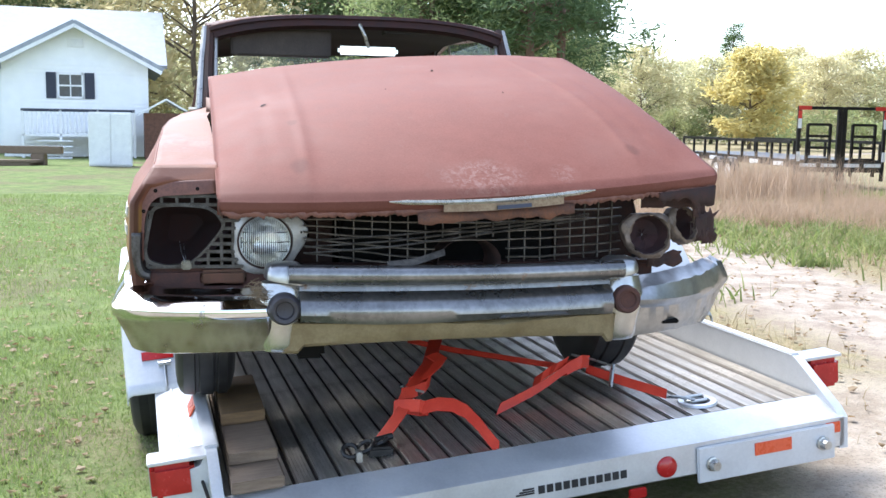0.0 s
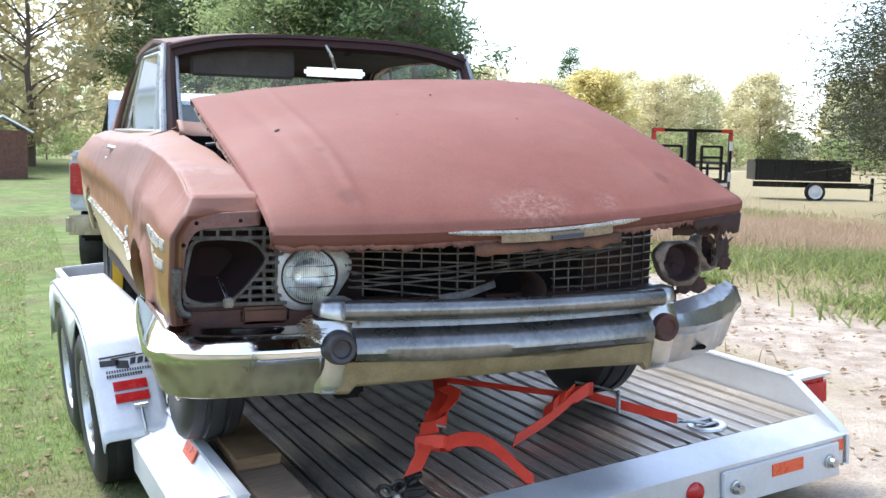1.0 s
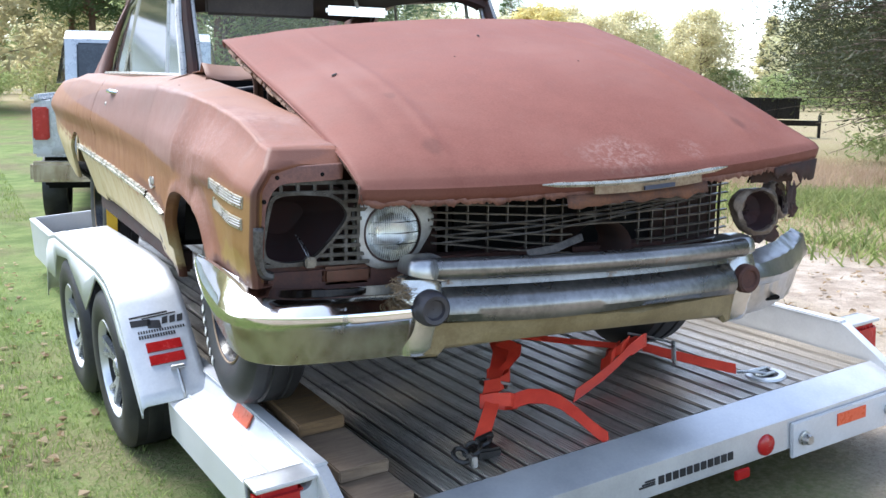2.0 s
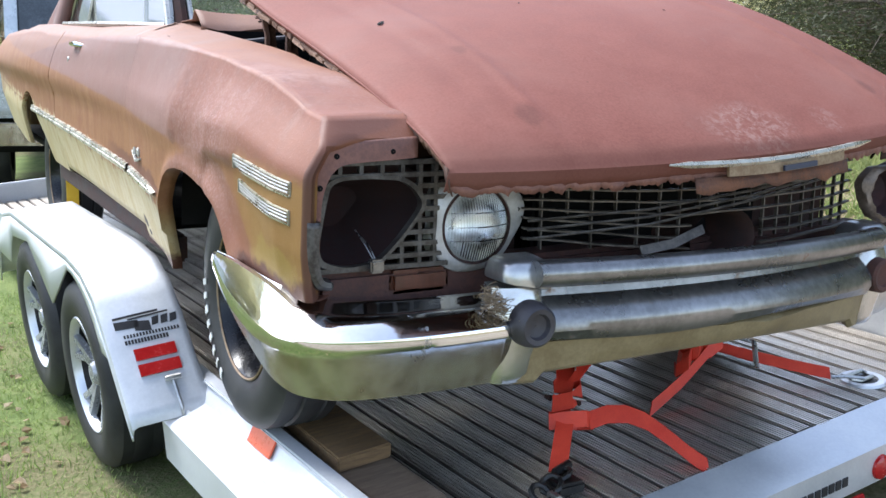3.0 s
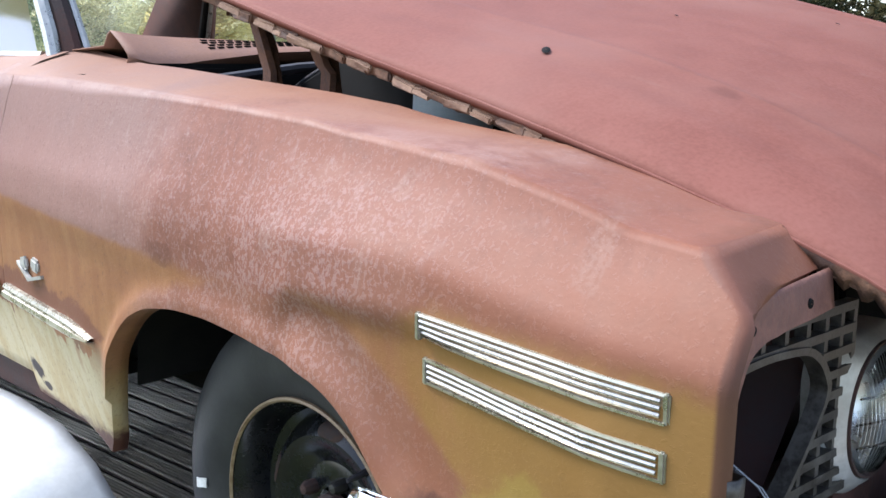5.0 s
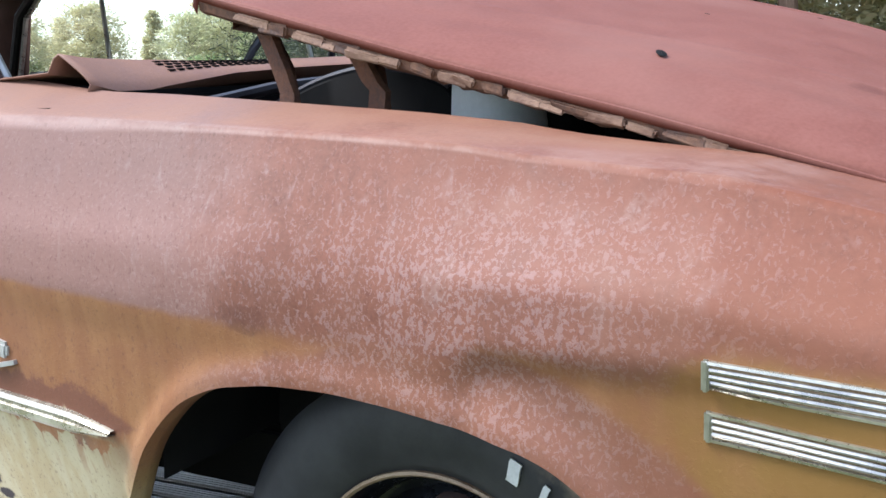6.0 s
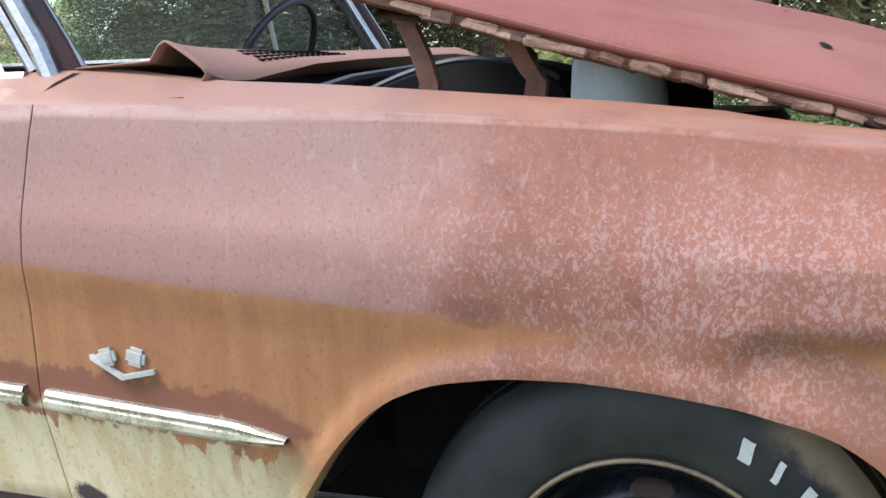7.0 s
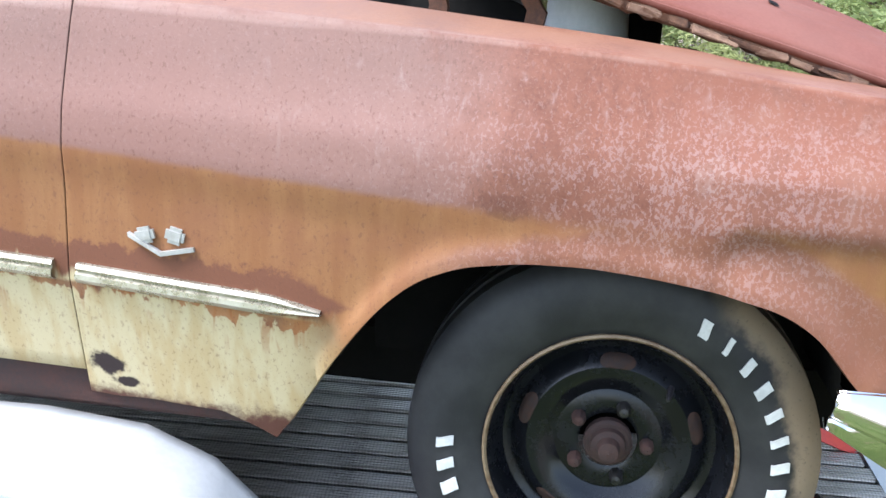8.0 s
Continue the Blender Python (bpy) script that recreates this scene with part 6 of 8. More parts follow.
# inner frame along the near edge, brown and ragged
for side, uu in ((1, 0.0), (-1, 1.0)):
    bm = bmesh.new()
    rows = []
    for k in range(90):
        v = k / 89
        p = hood_pt(uu, v)
        wv = 0.008 * noise.noise((v * 30, 2, side)) + 0.009 * noise.noise((v * 90, 7, side))
        dep = (0.012 + 0.55 * wv) * min(1, 0.3 + v * 3) * (0.62 if (k % 11) == 5 else 1.0)
        ins = side * (0.05 + 0.6 * wv)
        rows.append([(p.x + side * 0.006, p.y, p.z - 0.012), (p.x + side * 0.009, p.y, p.z - 0.018 - dep * 0.75), (p.x + side * 0.018, p.y, p.z - 0.020 - dep), (p.x + ins * 0.7, p.y, p.z - 0.016 - dep), (p.x + ins + side * 0.05, p.y, p.z - 0.016 - dep * 0.3), (p.x + ins + side * 0.06, p.y, p.z - 0.008)])
    grid(bm, rows)
    part("bonnet_inner_frame", bm, BROWNRUST, hood, "flaking brown inner frame of the bonnet")
bm = bmesh.new()
rows = []
for k in range(30):
    u = 0.03 + 0.94 * k / 29
    p = hood_pt(u, 0.97)
    wv = 0.01 * noise.noise((u * 20, 4, 1))
    rows.append([(p.x, p.y, p.z - 0.01), (p.x, p.y + 0.01, p.z - 0.05 + wv), (p.x, p.y - 0.07, p.z - 0.065 + wv), (p.x, p.y - 0.09, p.z - 0.06)])
grid(bm, rows)
part("bonnet_rear_frame", bm, RUST, hood)
bm = bmesh.new()
rows = []
for k in range(61):
    v = 0.30 * k / 60
    p = hood_pt(0, v)
    dep = 0.020 * (1 - v / 0.36) ** 0.5 + 0.010 * noise.noise((v * 110, 3, 3)) + (0.030 if k < 3 else 0)
    rows.append([(p.x + 0.001, p.y, p.z - 0.004), (p.x + 0.004, p.y, p.z - 0.004 - dep * 0.6), (p.x + 0.014, p.y + 0.004, p.z - 0.008 - dep)])
grid(bm, rows)
solid(part("torn_flange", bm, BROWNRUST, hood, "torn rusty edge flange"), 0.003)
# flakes of swollen rust along the inner frame's edge
rng = random.Random(23)
for k in range(20):
    v = lerp(0.34, 0.93, (k + rng.uniform(0.1, 0.9)) / 20)
    p, q = hood_pt(0, v), hood_pt(0, min(1, v + 0.02))
    d = (q - p).normalized()
    m = Matrix.Translation(p + Vector((0.008, 0, -0.017 - rng.uniform(0, 0.006)))) @ d.to_track_quat("Y", "Z").to_matrix().to_4x4()
    bm = bmesh.new()
    l = rng.uniform(0.014, 0.034)
    box(bm, -0.008, 0.010, -l, l, -0.008, rng.uniform(0.004, 0.009), 0.003, m)
    for w in bm.verts:
        w.co += 0.005 * Vector((noise.noise(w.co * 70), noise.noise(w.co * 60 + Vector((3, 0, 0))), noise.noise(w.co * 80)))
    part("rust_flake", bm, TANRUST if k % 3 else BROWNRUST, hood)
# dark marks and holes in the skin
for u, v, r in ((0.113, 0.502, 0.014), (0.56, 0.757, 0.011), (0.40, 0.55, 0.006), (0.66, 0.46, 0.006)):
    p = hood_pt(u, v)
    n = (hood_pt(u + 0.01, v) - p).cross(hood_pt(u, v + 0.01) - p).normalized()
    bm = bmesh.new()
    lathe(bm, [(0.001, 0.002), (r * 0.8, 0.002), (r, 0.0012)], 10, Matrix.Translation(p + n * 0.002) @ n.to_track_quat("X", "Y").to_matrix().to_4x4() @ Matrix.Diagonal((1, 1, 0.5, 1)))
    part("hole", bm, BLACKISH, hood)
# front emblem bar: a long flat bar, a thicker plate below it
bm = bmesh.new()
pts = []
for i in range(13):
    u = lerp(0.305, 0.71, i / 12)
    p = hood_pt(u, 0)
    pts.append(Vector((p.x, p.y - 0.014, p.z - 0.012 - 0.010 * math.sin(math.pi * i / 12))))
tube(bm, pts, [0.002] + [0.008] * 11 + [0.002], 6, 1.0)
emblem = part("emblem_bar", bm, CREAMTRIM, hood, "bent bright emblem bar")
bm = bmesh.new()
strip(bm, [p + Vector((0, -0.002, -0.018)) for p in pts[3:11]], 0.022, 0.008, (0, 0.1, 1))
part("emblem_plate", bm, GOLDRIM, emblem, "tan tarnished emblem plate")
bm = bmesh.new()
strip(bm, [p + Vector((0, -0.012, -0.020)) for p in pts[6:9]], 0.012, 0.006, (0, 0.1, 1))
part("emblem_centre", bm, NAVY, emblem)
bm = bmesh.new()
rows = []
for i in range(25):
    u = lerp(0.36, 0.67, i / 24)
    p = hood_pt(u, 0)
    rows.append([(p.x, p.y + 0.004, p.z - 0.05), (p.x, p.y - 0.004, p.z - 0.082 - 0.018 * noise.noise((u * 30, 9, 2)))])
grid(bm, rows)
solid(part("latch_panel", bm, RUST, hood, "torn rusty latch panel under the bonnet lip"), 0.003)

# ragged drip of torn skin at the far front corner
bm = bmesh.new()
rows = []
for k in range(22):
    u = lerp(0.86, 0.999, k / 21)
    p = hood_pt(u, 0)
    d = 0.012 + 0.045 * max(0, (u - 0.93) / 0.07) ** 0.5 + 0.030 * noise.noise((u * 90, 3, 7)) + 0.012 * noise.noise((u * 260, 1, 2))
    rows.append([(p.x, p.y + 0.004, p.z - 0.045), (p.x + 0.002, p.y + 0.010, p.z - 0.062 - 0.5 * max(0.004, d)), (p.x + 0.002, p.y + 0.014, p.z - 0.062 - max(0.008, d))])
grid(bm, rows)
solid(part("torn_corner", bm, DARKRUST, hood, "ragged torn corner of the bonnet lip"), 0.003)

# bonnet hinges
for y in (0.30, 0.13):
    bm = bmesh.new()
    strip(bm, [(-0.66, y + 0.045, 1.68 + (0.3 - y) * -0.25), (-0.66, y + 0.01, 1.60 - (0.3 - y) * 0.15), (-0.655, y, 1.56), (-0.65, y + 0.015, 1.48)], 0.034, 0.012, (0.2, 1, 0.1))
    strip(bm, [(-0.645, y + 0.05, 1.68 + (0.3 - y) * -0.25), (-0.645, y + 0.01, 1.60), (-0.64, y, 1.50)], 0.008, 0.03, (0, 1, 0.2))
    part("bonnet_hinge", bm, RUST, car, "brown bent bonnet hinge arm")

# ---- front end: lamps and grille ----
LZ = 1.172


def bar_y(x):
    return -0.797 - 0.115 * max(0.0, 1 - (x / (0.50 if x < 0 else 0.62)) ** 2)


xs = np.linspace(-0.475, 0.585, 60)
for k in range(8):
    pts = []
    for x in xs:
        f = (x + 0.5) / 1.07
        # crushed together towards the near lamp and sagging over the hole
        z = 1.285 + 0.016 * f - lerp(0.021, 0.0285, min(1, f * 1.4)) * k
        sag = -0.016 * math.exp(-((x + 0.08) / 0.24) ** 2) * (k / 7)
        pts.append((x, bar_y(x) + 0.006 * noise.noise((x * 6, k, 0)), z + sag + 0.004 * noise.noise((x * 7, k * 3.1, 4))))
    for c in (([p for p in pts if p[0] < -0.07], [p for p in pts if p[0] > 0.15]) if k >= 5 else (pts,)):
        bm = bmesh.new()
        strip(bm, c, 0.012, 0.0038, (0, 1, 0.1))
        part("grille_bar", bm, GRILLE, car)
for k in range(19):
    bm = bmesh.new()
    x = -0.435 + 0.0545 * k
    z1 = 1.288 + 0.012 * (x + 0.5)
    z0 = 1.11 if not -0.08 < x < 0.15 else 1.19
    if x < -0.2 and k % 2:
        z0 = 1.19
    strip(bm, [(x + 0.006 * noise.noise((k, 1, 1)), bar_y(x) + 0.004, z1), (x, bar_y(x) + 0.005, (z0 + z1) / 2), (x + 0.01 * noise.noise((k, 5, 1)), bar_y(x) + 0.004, z0)], 0.010, 0.0032, (0, 1, 0.1))
    part("grille_upright", bm, GRILLE, car)
# three long loose bars torn across the grille
for k in range(3):
    bm = bmesh.new()
    tube(bm, [(-0.47, bar_y(-0.47) - 0.012, 1.135 + 0.02 * k), (-0.2, bar_y(-0.2) - 0.018, 1.165 + 0.017 * k), (0.1, bar_y(0.1) - 0.016, 1.205 + 0.012 * k), (0.45, bar_y(0.45) - 0.008, 1.24 + 0.008 * k)], 0.0032, 6)
    part("loose_bar", bm, GRILLE, car)
bm = bmesh.new()
strip(bm, [(-0.23, -0.92, 1.108), (-0.14, -0.925, 1.118), (-0.09, -0.925, 1.134), (-0.05, -0.925, 1.146)], 0.022, 0.003, (0, 0.6, 1))
part("torn_bar", bm, GRILLE, car, "torn bright strip by the hole in the grille")
# hole in the lower grille: a dark tin mouth
bm = bmesh.new()
lathe(bm, [(0.105, 0.0), (0.098, 0.012), (0.09, 0.15)], 24, pose(0.035, -0.905, 1.11, 0, 0, 90) @ Matrix.Diagonal((1, 1, 0.75, 1)))
part("grille_hole", bm, DARKRUST, car)
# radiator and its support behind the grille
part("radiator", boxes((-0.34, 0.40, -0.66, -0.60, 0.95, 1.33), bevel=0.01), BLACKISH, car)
part("radiator_support", boxes((-0.72, 0.72, -0.62, -0.56, 1.29, 1.36), (-0.72, -0.36, -0.62, -0.58, 0.95, 1.30), (0.42, 0.72, -0.62, -0.58, 0.95, 1.32), bevel=0.01), DARKRUST, car)
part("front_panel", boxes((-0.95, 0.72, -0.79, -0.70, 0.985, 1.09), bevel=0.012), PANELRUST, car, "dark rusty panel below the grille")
part("turn_lamp", boxes((-0.79, -0.65, -0.80, -0.755, 1.035, 1.085), bevel=0.01), AMBER, car, "dirty amber side lamp")

# outer lamp opening: slotted frame
bm = bmesh.new()
OX, OZ = -0.832, 1.20
HOLE = [(-0.718, 1.221), (-0.740, 1.256), (-0.77, 1.275), (-0.841, 1.281), (-0.899, 1.279), (-0.922, 1.268), (-0.932, 1.225), (-0.947, 1.144), (-0.938, 1.116), (-0.888, 1.100), (-0.818, 1.108), (-0.77, 1.156)]
poly = []
for k in range(len(HOLE)):
    (ax, az_), (bx0, bz0) = HOLE[k], HOLE[(k + 1) % len(HOLE)]
    poly += [(lerp(ax, bx0, j / 5), lerp(az_, bz0, j / 5)) for j in range(5)]
for _ in range(2):
    poly = [((poly[k - 1][0] + poly[k][0] + poly[(k + 1) % 60][0]) / 3, (poly[k - 1][1] + poly[k][1] + poly[(k + 1) % 60][1]) / 3) for k in range(60)]


def hole_pt(k, r=1.0):
    """A place on the lamp opening's rim, grown by r."""
    x, z = poly[k % 60]
    return (OX + (x - OX) * r, -0.790 - 0.02 * (x + 0.95) / 0.3, OZ + (z - OZ) * r)


angles = list(range(60))
ra = [[hole_pt(a, r) for a in angles] for r in (1.0, 1.10)]
ra = [[(p[0], p[1] + 0.02, p[2]) for p in ra[0]]] + ra + [[(p[0], p[1] + 0.012, p[2]) for p in ra[1]]]
grid(bm, ra, close_u=True)
part("lamp_surround", bm, SLOT, car, "slotted surround of the missing outer lamp")


def in_hole(x, z, grow=1.06):
    """Whether a place lies in the lamp opening."""
    px_, pz_ = OX + (x - OX) / grow, OZ + (z - OZ) / grow
    odd = False
    for k in range(60):
        (x0, z0), (x1, z1) = poly[k], poly[k - 1]
        if (z0 > pz_) != (z1 > pz_) and px_ < (x1 - x0) * (pz_ - z0) / (z1 - z0) + x0:
            odd = not odd
    return odd


def lattice(pts, w, t):
    """A flat bar through points, left out where it would cross the opening or the inner lamp."""
    run = []
    for p in pts + [None]:
        keep = p is not None and not in_hole(p[0], p[2]) and not (p[0] < -0.90 and p[2] > 1.30) and not (p[0] > -0.72 and p[2] > 1.315) and math.hypot(p[0] + 0.594, p[2] - LZ) > 0.092
        if keep:
            run.append(p)
        elif len(run) > 1:
            bm = bmesh.new()
            strip(bm, run, w, t, (0, 1, 0))
            part("surround_bar", bm, SLOT, car)
            run = []
        else:
            run = []


for z in (1.312, 1.286, 1.262, 1.238, 1.214, 1.19, 1.166, 1.142, 1.118, 1.096):
    lattice([(x, -0.780 - 0.02 * (x + 0.95) / 0.3, z) for x in np.linspace(-0.945, -0.66, 40)], 0.014, 0.010)
for x in (-0.945, -0.90, -0.855, -0.81, -0.765, -0.725, -0.69, -0.66):
    lattice([(x, -0.778 - 0.02 * (x + 0.95) / 0.3, z) for z in np.linspace(1.096, 1.312, 40)], 0.014, 0.009)
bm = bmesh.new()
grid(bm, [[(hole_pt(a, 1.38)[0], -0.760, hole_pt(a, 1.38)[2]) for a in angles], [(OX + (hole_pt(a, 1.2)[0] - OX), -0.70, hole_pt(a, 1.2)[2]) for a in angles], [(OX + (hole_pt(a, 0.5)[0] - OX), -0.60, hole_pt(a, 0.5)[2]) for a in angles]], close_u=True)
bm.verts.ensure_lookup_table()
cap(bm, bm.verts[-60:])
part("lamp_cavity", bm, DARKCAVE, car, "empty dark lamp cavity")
bm = bmesh.new()
tube(bm, [(-0.85, -0.75, 1.17), (-0.845, -0.79, 1.145), (-0.835, -0.805, 1.118)], 0.0014, 5)
tube(bm, [(-0.838, -0.74, 1.16), (-0.835, -0.79, 1.14), (-0.83, -0.805, 1.118)], 0.0014, 5)
plug = part("wire", bm, DULLCHROME, car, "dangling lamp wires")
part("plug", boxes((-0.845, -0.815, -0.82, -0.795, 1.09, 1.118), bevel=0.004), DULLCHROME, plug)


BEZEL_A = [-180, -158, -125, -90, -51, -20, -7, 16, 46, 80, 106, 134, 151, 168, 180]
BEZEL_R = [0.096, 0.110, 0.112, 0.103, 0.107, 0.110, 0.122, 0.142, 0.122, 0.098, 0.099, 0.122, 0.113, 0.099, 0.096]


def bezel_ring(m, grow, h, squeeze=1.0, n=72):
    """A ring of the bezel's eared outline."""
    out = []
    for k in range(n):
        a = -180 + 360 * k / n
        r = sum(float(np.interp((a + d + 180) % 360 - 180, BEZEL_A, BEZEL_R)) for d in (-6, -3, 0, 3, 6)) / 5
        r = lerp(0.084, r, grow) * squeeze
        out.append(m @ Vector((h, -r * math.cos(radians(a)), r * math.sin(radians(a)))))
    return out


def headlamp(x, y, z, turn, bezelmat):
    m = pose(x, y, z, 0, 0, 90 + turn)
    bm = bmesh.new()
    grid(bm, [bezel_ring(m, g, h) for g, h in ((-0.05, 0.012), (-0.02, 0.0), (0.06, -0.006), (0.3, -0.003), (0.75, 0.006), (0.94, 0.010), (1.0, 0.016), (1.0, 0.045))], close_u=True)
    bz = part("lamp_bezel", bm, bezelmat, car, "pale weathered headlamp bezel")
    for a, r in ((140, 0.104), (40, 0.103), (14, 0.113)):
        bm = bmesh.new()
        lathe(bm, [(0.001, 0.0), (0.0045, 0.0), (0.005, 0.004)], 10, m @ pose(0.0015, -r * math.cos(radians(a)), r * math.sin(radians(a))))
        part("screw_hole", bm, BLACKISH, bz)
    bm = bmesh.new()
    lathe(bm, [(0.0795, -0.002), (0.0805, -0.009), (0.0835, -0.009), (0.0845, 0.002)], 48, m)
    part("retaining_ring", bm, DARKRUST, bz, "thin dark retaining ring")
    bm = bmesh.new()
    lathe(bm, [(0.001, -0.034), (0.03, -0.032), (0.055, -0.025), (0.072, -0.013), (0.080, 0.0)], 48, m)
    part("lens", bm, LAMPGLASS, bz, "ribbed sealed-beam lens")
    bm = bmesh.new()
    for k in range(25):
        yy = -0.072 + 0.006 * k
        hh = math.sqrt(max(0.0, 0.074 ** 2 - yy * yy))
        tube(bm, [m @ Vector((-0.012 - 0.020 * (1 - (abs(t) * hh / 0.074) ** 2 - (yy / 0.074) ** 2), yy, t * hh)) for t in (-1, -0.5, 0, 0.5, 1)], 0.0013, 4)
    for zz in (-0.03, 0.0, 0.03):
        hh = math.sqrt(0.074 ** 2 - zz * zz)
        tube(bm, [m @ Vector((-0.012 - 0.020 * (1 - (t * hh / 0.074) ** 2 - (zz / 0.074) ** 2), t * hh, zz)) for t in (-1, -0.6, -0.2, 0.2, 0.6, 1)], 0.0016, 4)
    part("lens_ribs", bm, LAMPGLASS, bz)
    bm = bmesh.new()
    lathe(bm, [(0.079, 0.0), (0.072, 0.02), (0.05, 0.05), (0.02, 0.064), (0.001, 0.064)], 36, m)
    part("reflector", bm, SILVERED, bz, "silvered lamp reflector")
    return bz


headlamp(-0.594, -0.806, LZ, 0, PALEBEZEL)
# the far side's two empty lamps: flat eared rims, bent, with dark shells behind
for x, y, z, turn, tip, r in ((0.655, -0.885, 1.187, -6, 4, 0.064), (0.825, -0.80, 1.215, 30, 16, 0.056)):
    m = pose(x, y, z, 0, tip, 90 + turn) @ Matrix.Diagonal((1, -1, 1, 1))
    k_ = r / 0.082
    bm = bmesh.new()
    rows = []
    for g, h in ((-0.05, 0.010), (0.0, -0.004), (0.12, -0.008), (0.6, -0.004), (0.8, 0.004), (0.82, 0.03)):
        ring_ = bezel_ring(m, g, h, k_)
        rows.append([p + 0.005 * Vector((noise.noise((j * 0.3, g * 3, x)), noise.noise((j * 0.3, g * 3, x + 4)), noise.noise((j * 0.3, g * 3, x + 8)))) for j, p in enumerate(ring_)])
    grid(bm, rows, close_u=True)
    rim = part("lamp_rim", bm, RIMTAN, car, "thin bent rim of an empty lamp")
    bm = bmesh.new()
    rows = []
    for rr, h in ((r * 1.01, 0.004), (r * 0.95, 0.03), (r * 0.78, 0.06), (r * 0.3, 0.075), (0.001, 0.075)):
        rows.append([m @ Vector((h + 0.006 * noise.noise((k * 0.8, h * 30, x)), rr * math.cos(k * math.pi / 12), rr * math.sin(k * math.pi / 12))) for k in range(24)])
    grid(bm, rows, close_u=True)
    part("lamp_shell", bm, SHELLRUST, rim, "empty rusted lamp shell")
# torn sheet metal round the crushed corner
rng = random.Random(21)
for k, (x, y, z, w, h, t) in enumerate(((0.93, -0.75, 1.20, 0.13, 0.10, 30), (0.95, -0.74, 1.165, 0.10, 0.05, 35), (0.73, -0.85, 1.30, 0.20, 0.05, 8), (0.90, -0.76, 1.27, 0.12, 0.07, 40), (0.74, -0.83, 1.10, 0.14, 0.05, 10), (0.90, -0.72, 1.19, 0.16, 0.05, 55))):
    bm = bmesh.new()
    rows = []
    for i in range(9):
        f = i / 8 - 0.5
        rows.append([(f * w, 0.02 * noise.noise((i * 0.7, k, j)), (j / 4 - 0.5) * h * (1 + 0.5 * noise.noise((i * 0.9, k * 3, 1))) + 0.012 * noise.noise((i, j, k))) for j in range(5)])
    m = pose(x, y, z, 0, 0, t)
    grid(bm, [[m @ Vector(p) for p in r] for r in rows])
    solid(part("torn_metal", bm, DARKRUST, car, "torn rusty sheet metal"), 0.003)
bm = bmesh.new()
for k in range(4):
    x = 0.60 + 0.055 * k
    tube(bm, [(x, -0.86 + 0.02 * k, 1.30), (x + 0.05, -0.85, 1.325 + 0.01 * (k % 2)), (x + 0.08, -0.82, 1.31), (x + 0.09, -0.79, 1.27)], 0.004, 5)
part("lamp_wiring", bm, BLACKISH, car)

# ---- bumper ----
bumper = part("bumper", bmesh.new(), CHROME, car, "weathered chrome bumper, rust-stained and bent")


def wing(lines, n, crumple=0.0):
    """An end of the bumper: a sheet through its long lines, from the shelf's back edge down to the turned-in lower edge."""
    cols = [through_points(l, n) for l in lines]
    rows = []
    for i in range(n + 1):
        r = []
        for k, c in enumerate(cols):
            p = Vector(c[i])
            w = crumple * (i / n) ** 2
            r.append(p + w * Vector((noise.noise((i * 0.5, k * 0.7, 1)), noise.noise((i * 0.5, k * 0.7, 5)), noise.noise((i * 0.6, k * 0.8, 9)))))
        rows.append(r)
    bm = bmesh.new()
    grid(bm, rows)
    return bm


def shifted(line, inward, dz):
    """The line moved towards the car's middle and up."""
    out = []
    for x, y, z in line:
        f = min(1.0, max(0.0, (abs(x) - 0.80) / 0.22))
        out.append((x - math.copysign(inward * f, x), y + inward * (1 - f), z + dz))
    return out


shelf = [(-0.585, -0.848, 1.034), (-0.72, -0.845, 1.035), (-0.83, -0.835, 1.037), (-0.915, -0.808, 1.040), (-0.962, -0.768, 1.046), (-0.985, -0.72, 1.054), (-0.998, -0.65, 1.058), (-1.006, -0.50, 1.062), (-1.014, -0.365, 1.064)]
lip = [(-0.585, -0.860, 1.031), (-0.72, -0.857, 1.032), (-0.835, -0.847, 1.034), (-0.925, -0.818, 1.037), (-0.975, -0.775, 1.044), (-0.994, -0.722, 1.056), (-1.006, -0.65, 1.061), (-1.013, -0.50, 1.065), (-1.020, -0.362, 1.066)]
edge = [(-0.585, -0.912, 1.018), (-0.72, -0.909, 1.019), (-0.842, -0.896, 1.020), (-0.942, -0.866, 1.022), (-0.998, -0.822, 1.030), (-1.014, -0.745, 1.050), (-1.019, -0.65, 1.060), (-1.023, -0.50, 1.065), (-1.026, -0.358, 1.064)]
ridge = [(-0.585, -0.960, 0.979), (-0.72, -0.958, 0.979), (-0.862, -0.945, 0.979), (-0.978, -0.908, 0.979), (-1.042, -0.837, 0.980), (-1.056, -0.745, 0.983), (-1.055, -0.65, 0.988), (-1.049, -0.50, 1.008), (-1.034, -0.355, 1.045)]
under = [(-0.585, -0.957, 0.966), (-0.72, -0.955, 0.966), (-0.860, -0.941, 0.966), (-0.975, -0.904, 0.964), (-1.039, -0.832, 0.960), (-1.053, -0.742, 0.958), (-1.052, -0.645, 0.962), (-1.046, -0.495, 0.986), (-1.032, -0.352, 1.032)]
face = [(-0.585, -0.925, 0.90), (-0.72, -0.920, 0.90), (-0.85, -0.905, 0.90), (-0.95, -0.868, 0.90), (-1.008, -0.80, 0.900), (-1.024, -0.73, 0.903), (-1.028, -0.635, 0.918), (-1.030, -0.485, 0.968), (-1.027, -0.35, 1.022)]
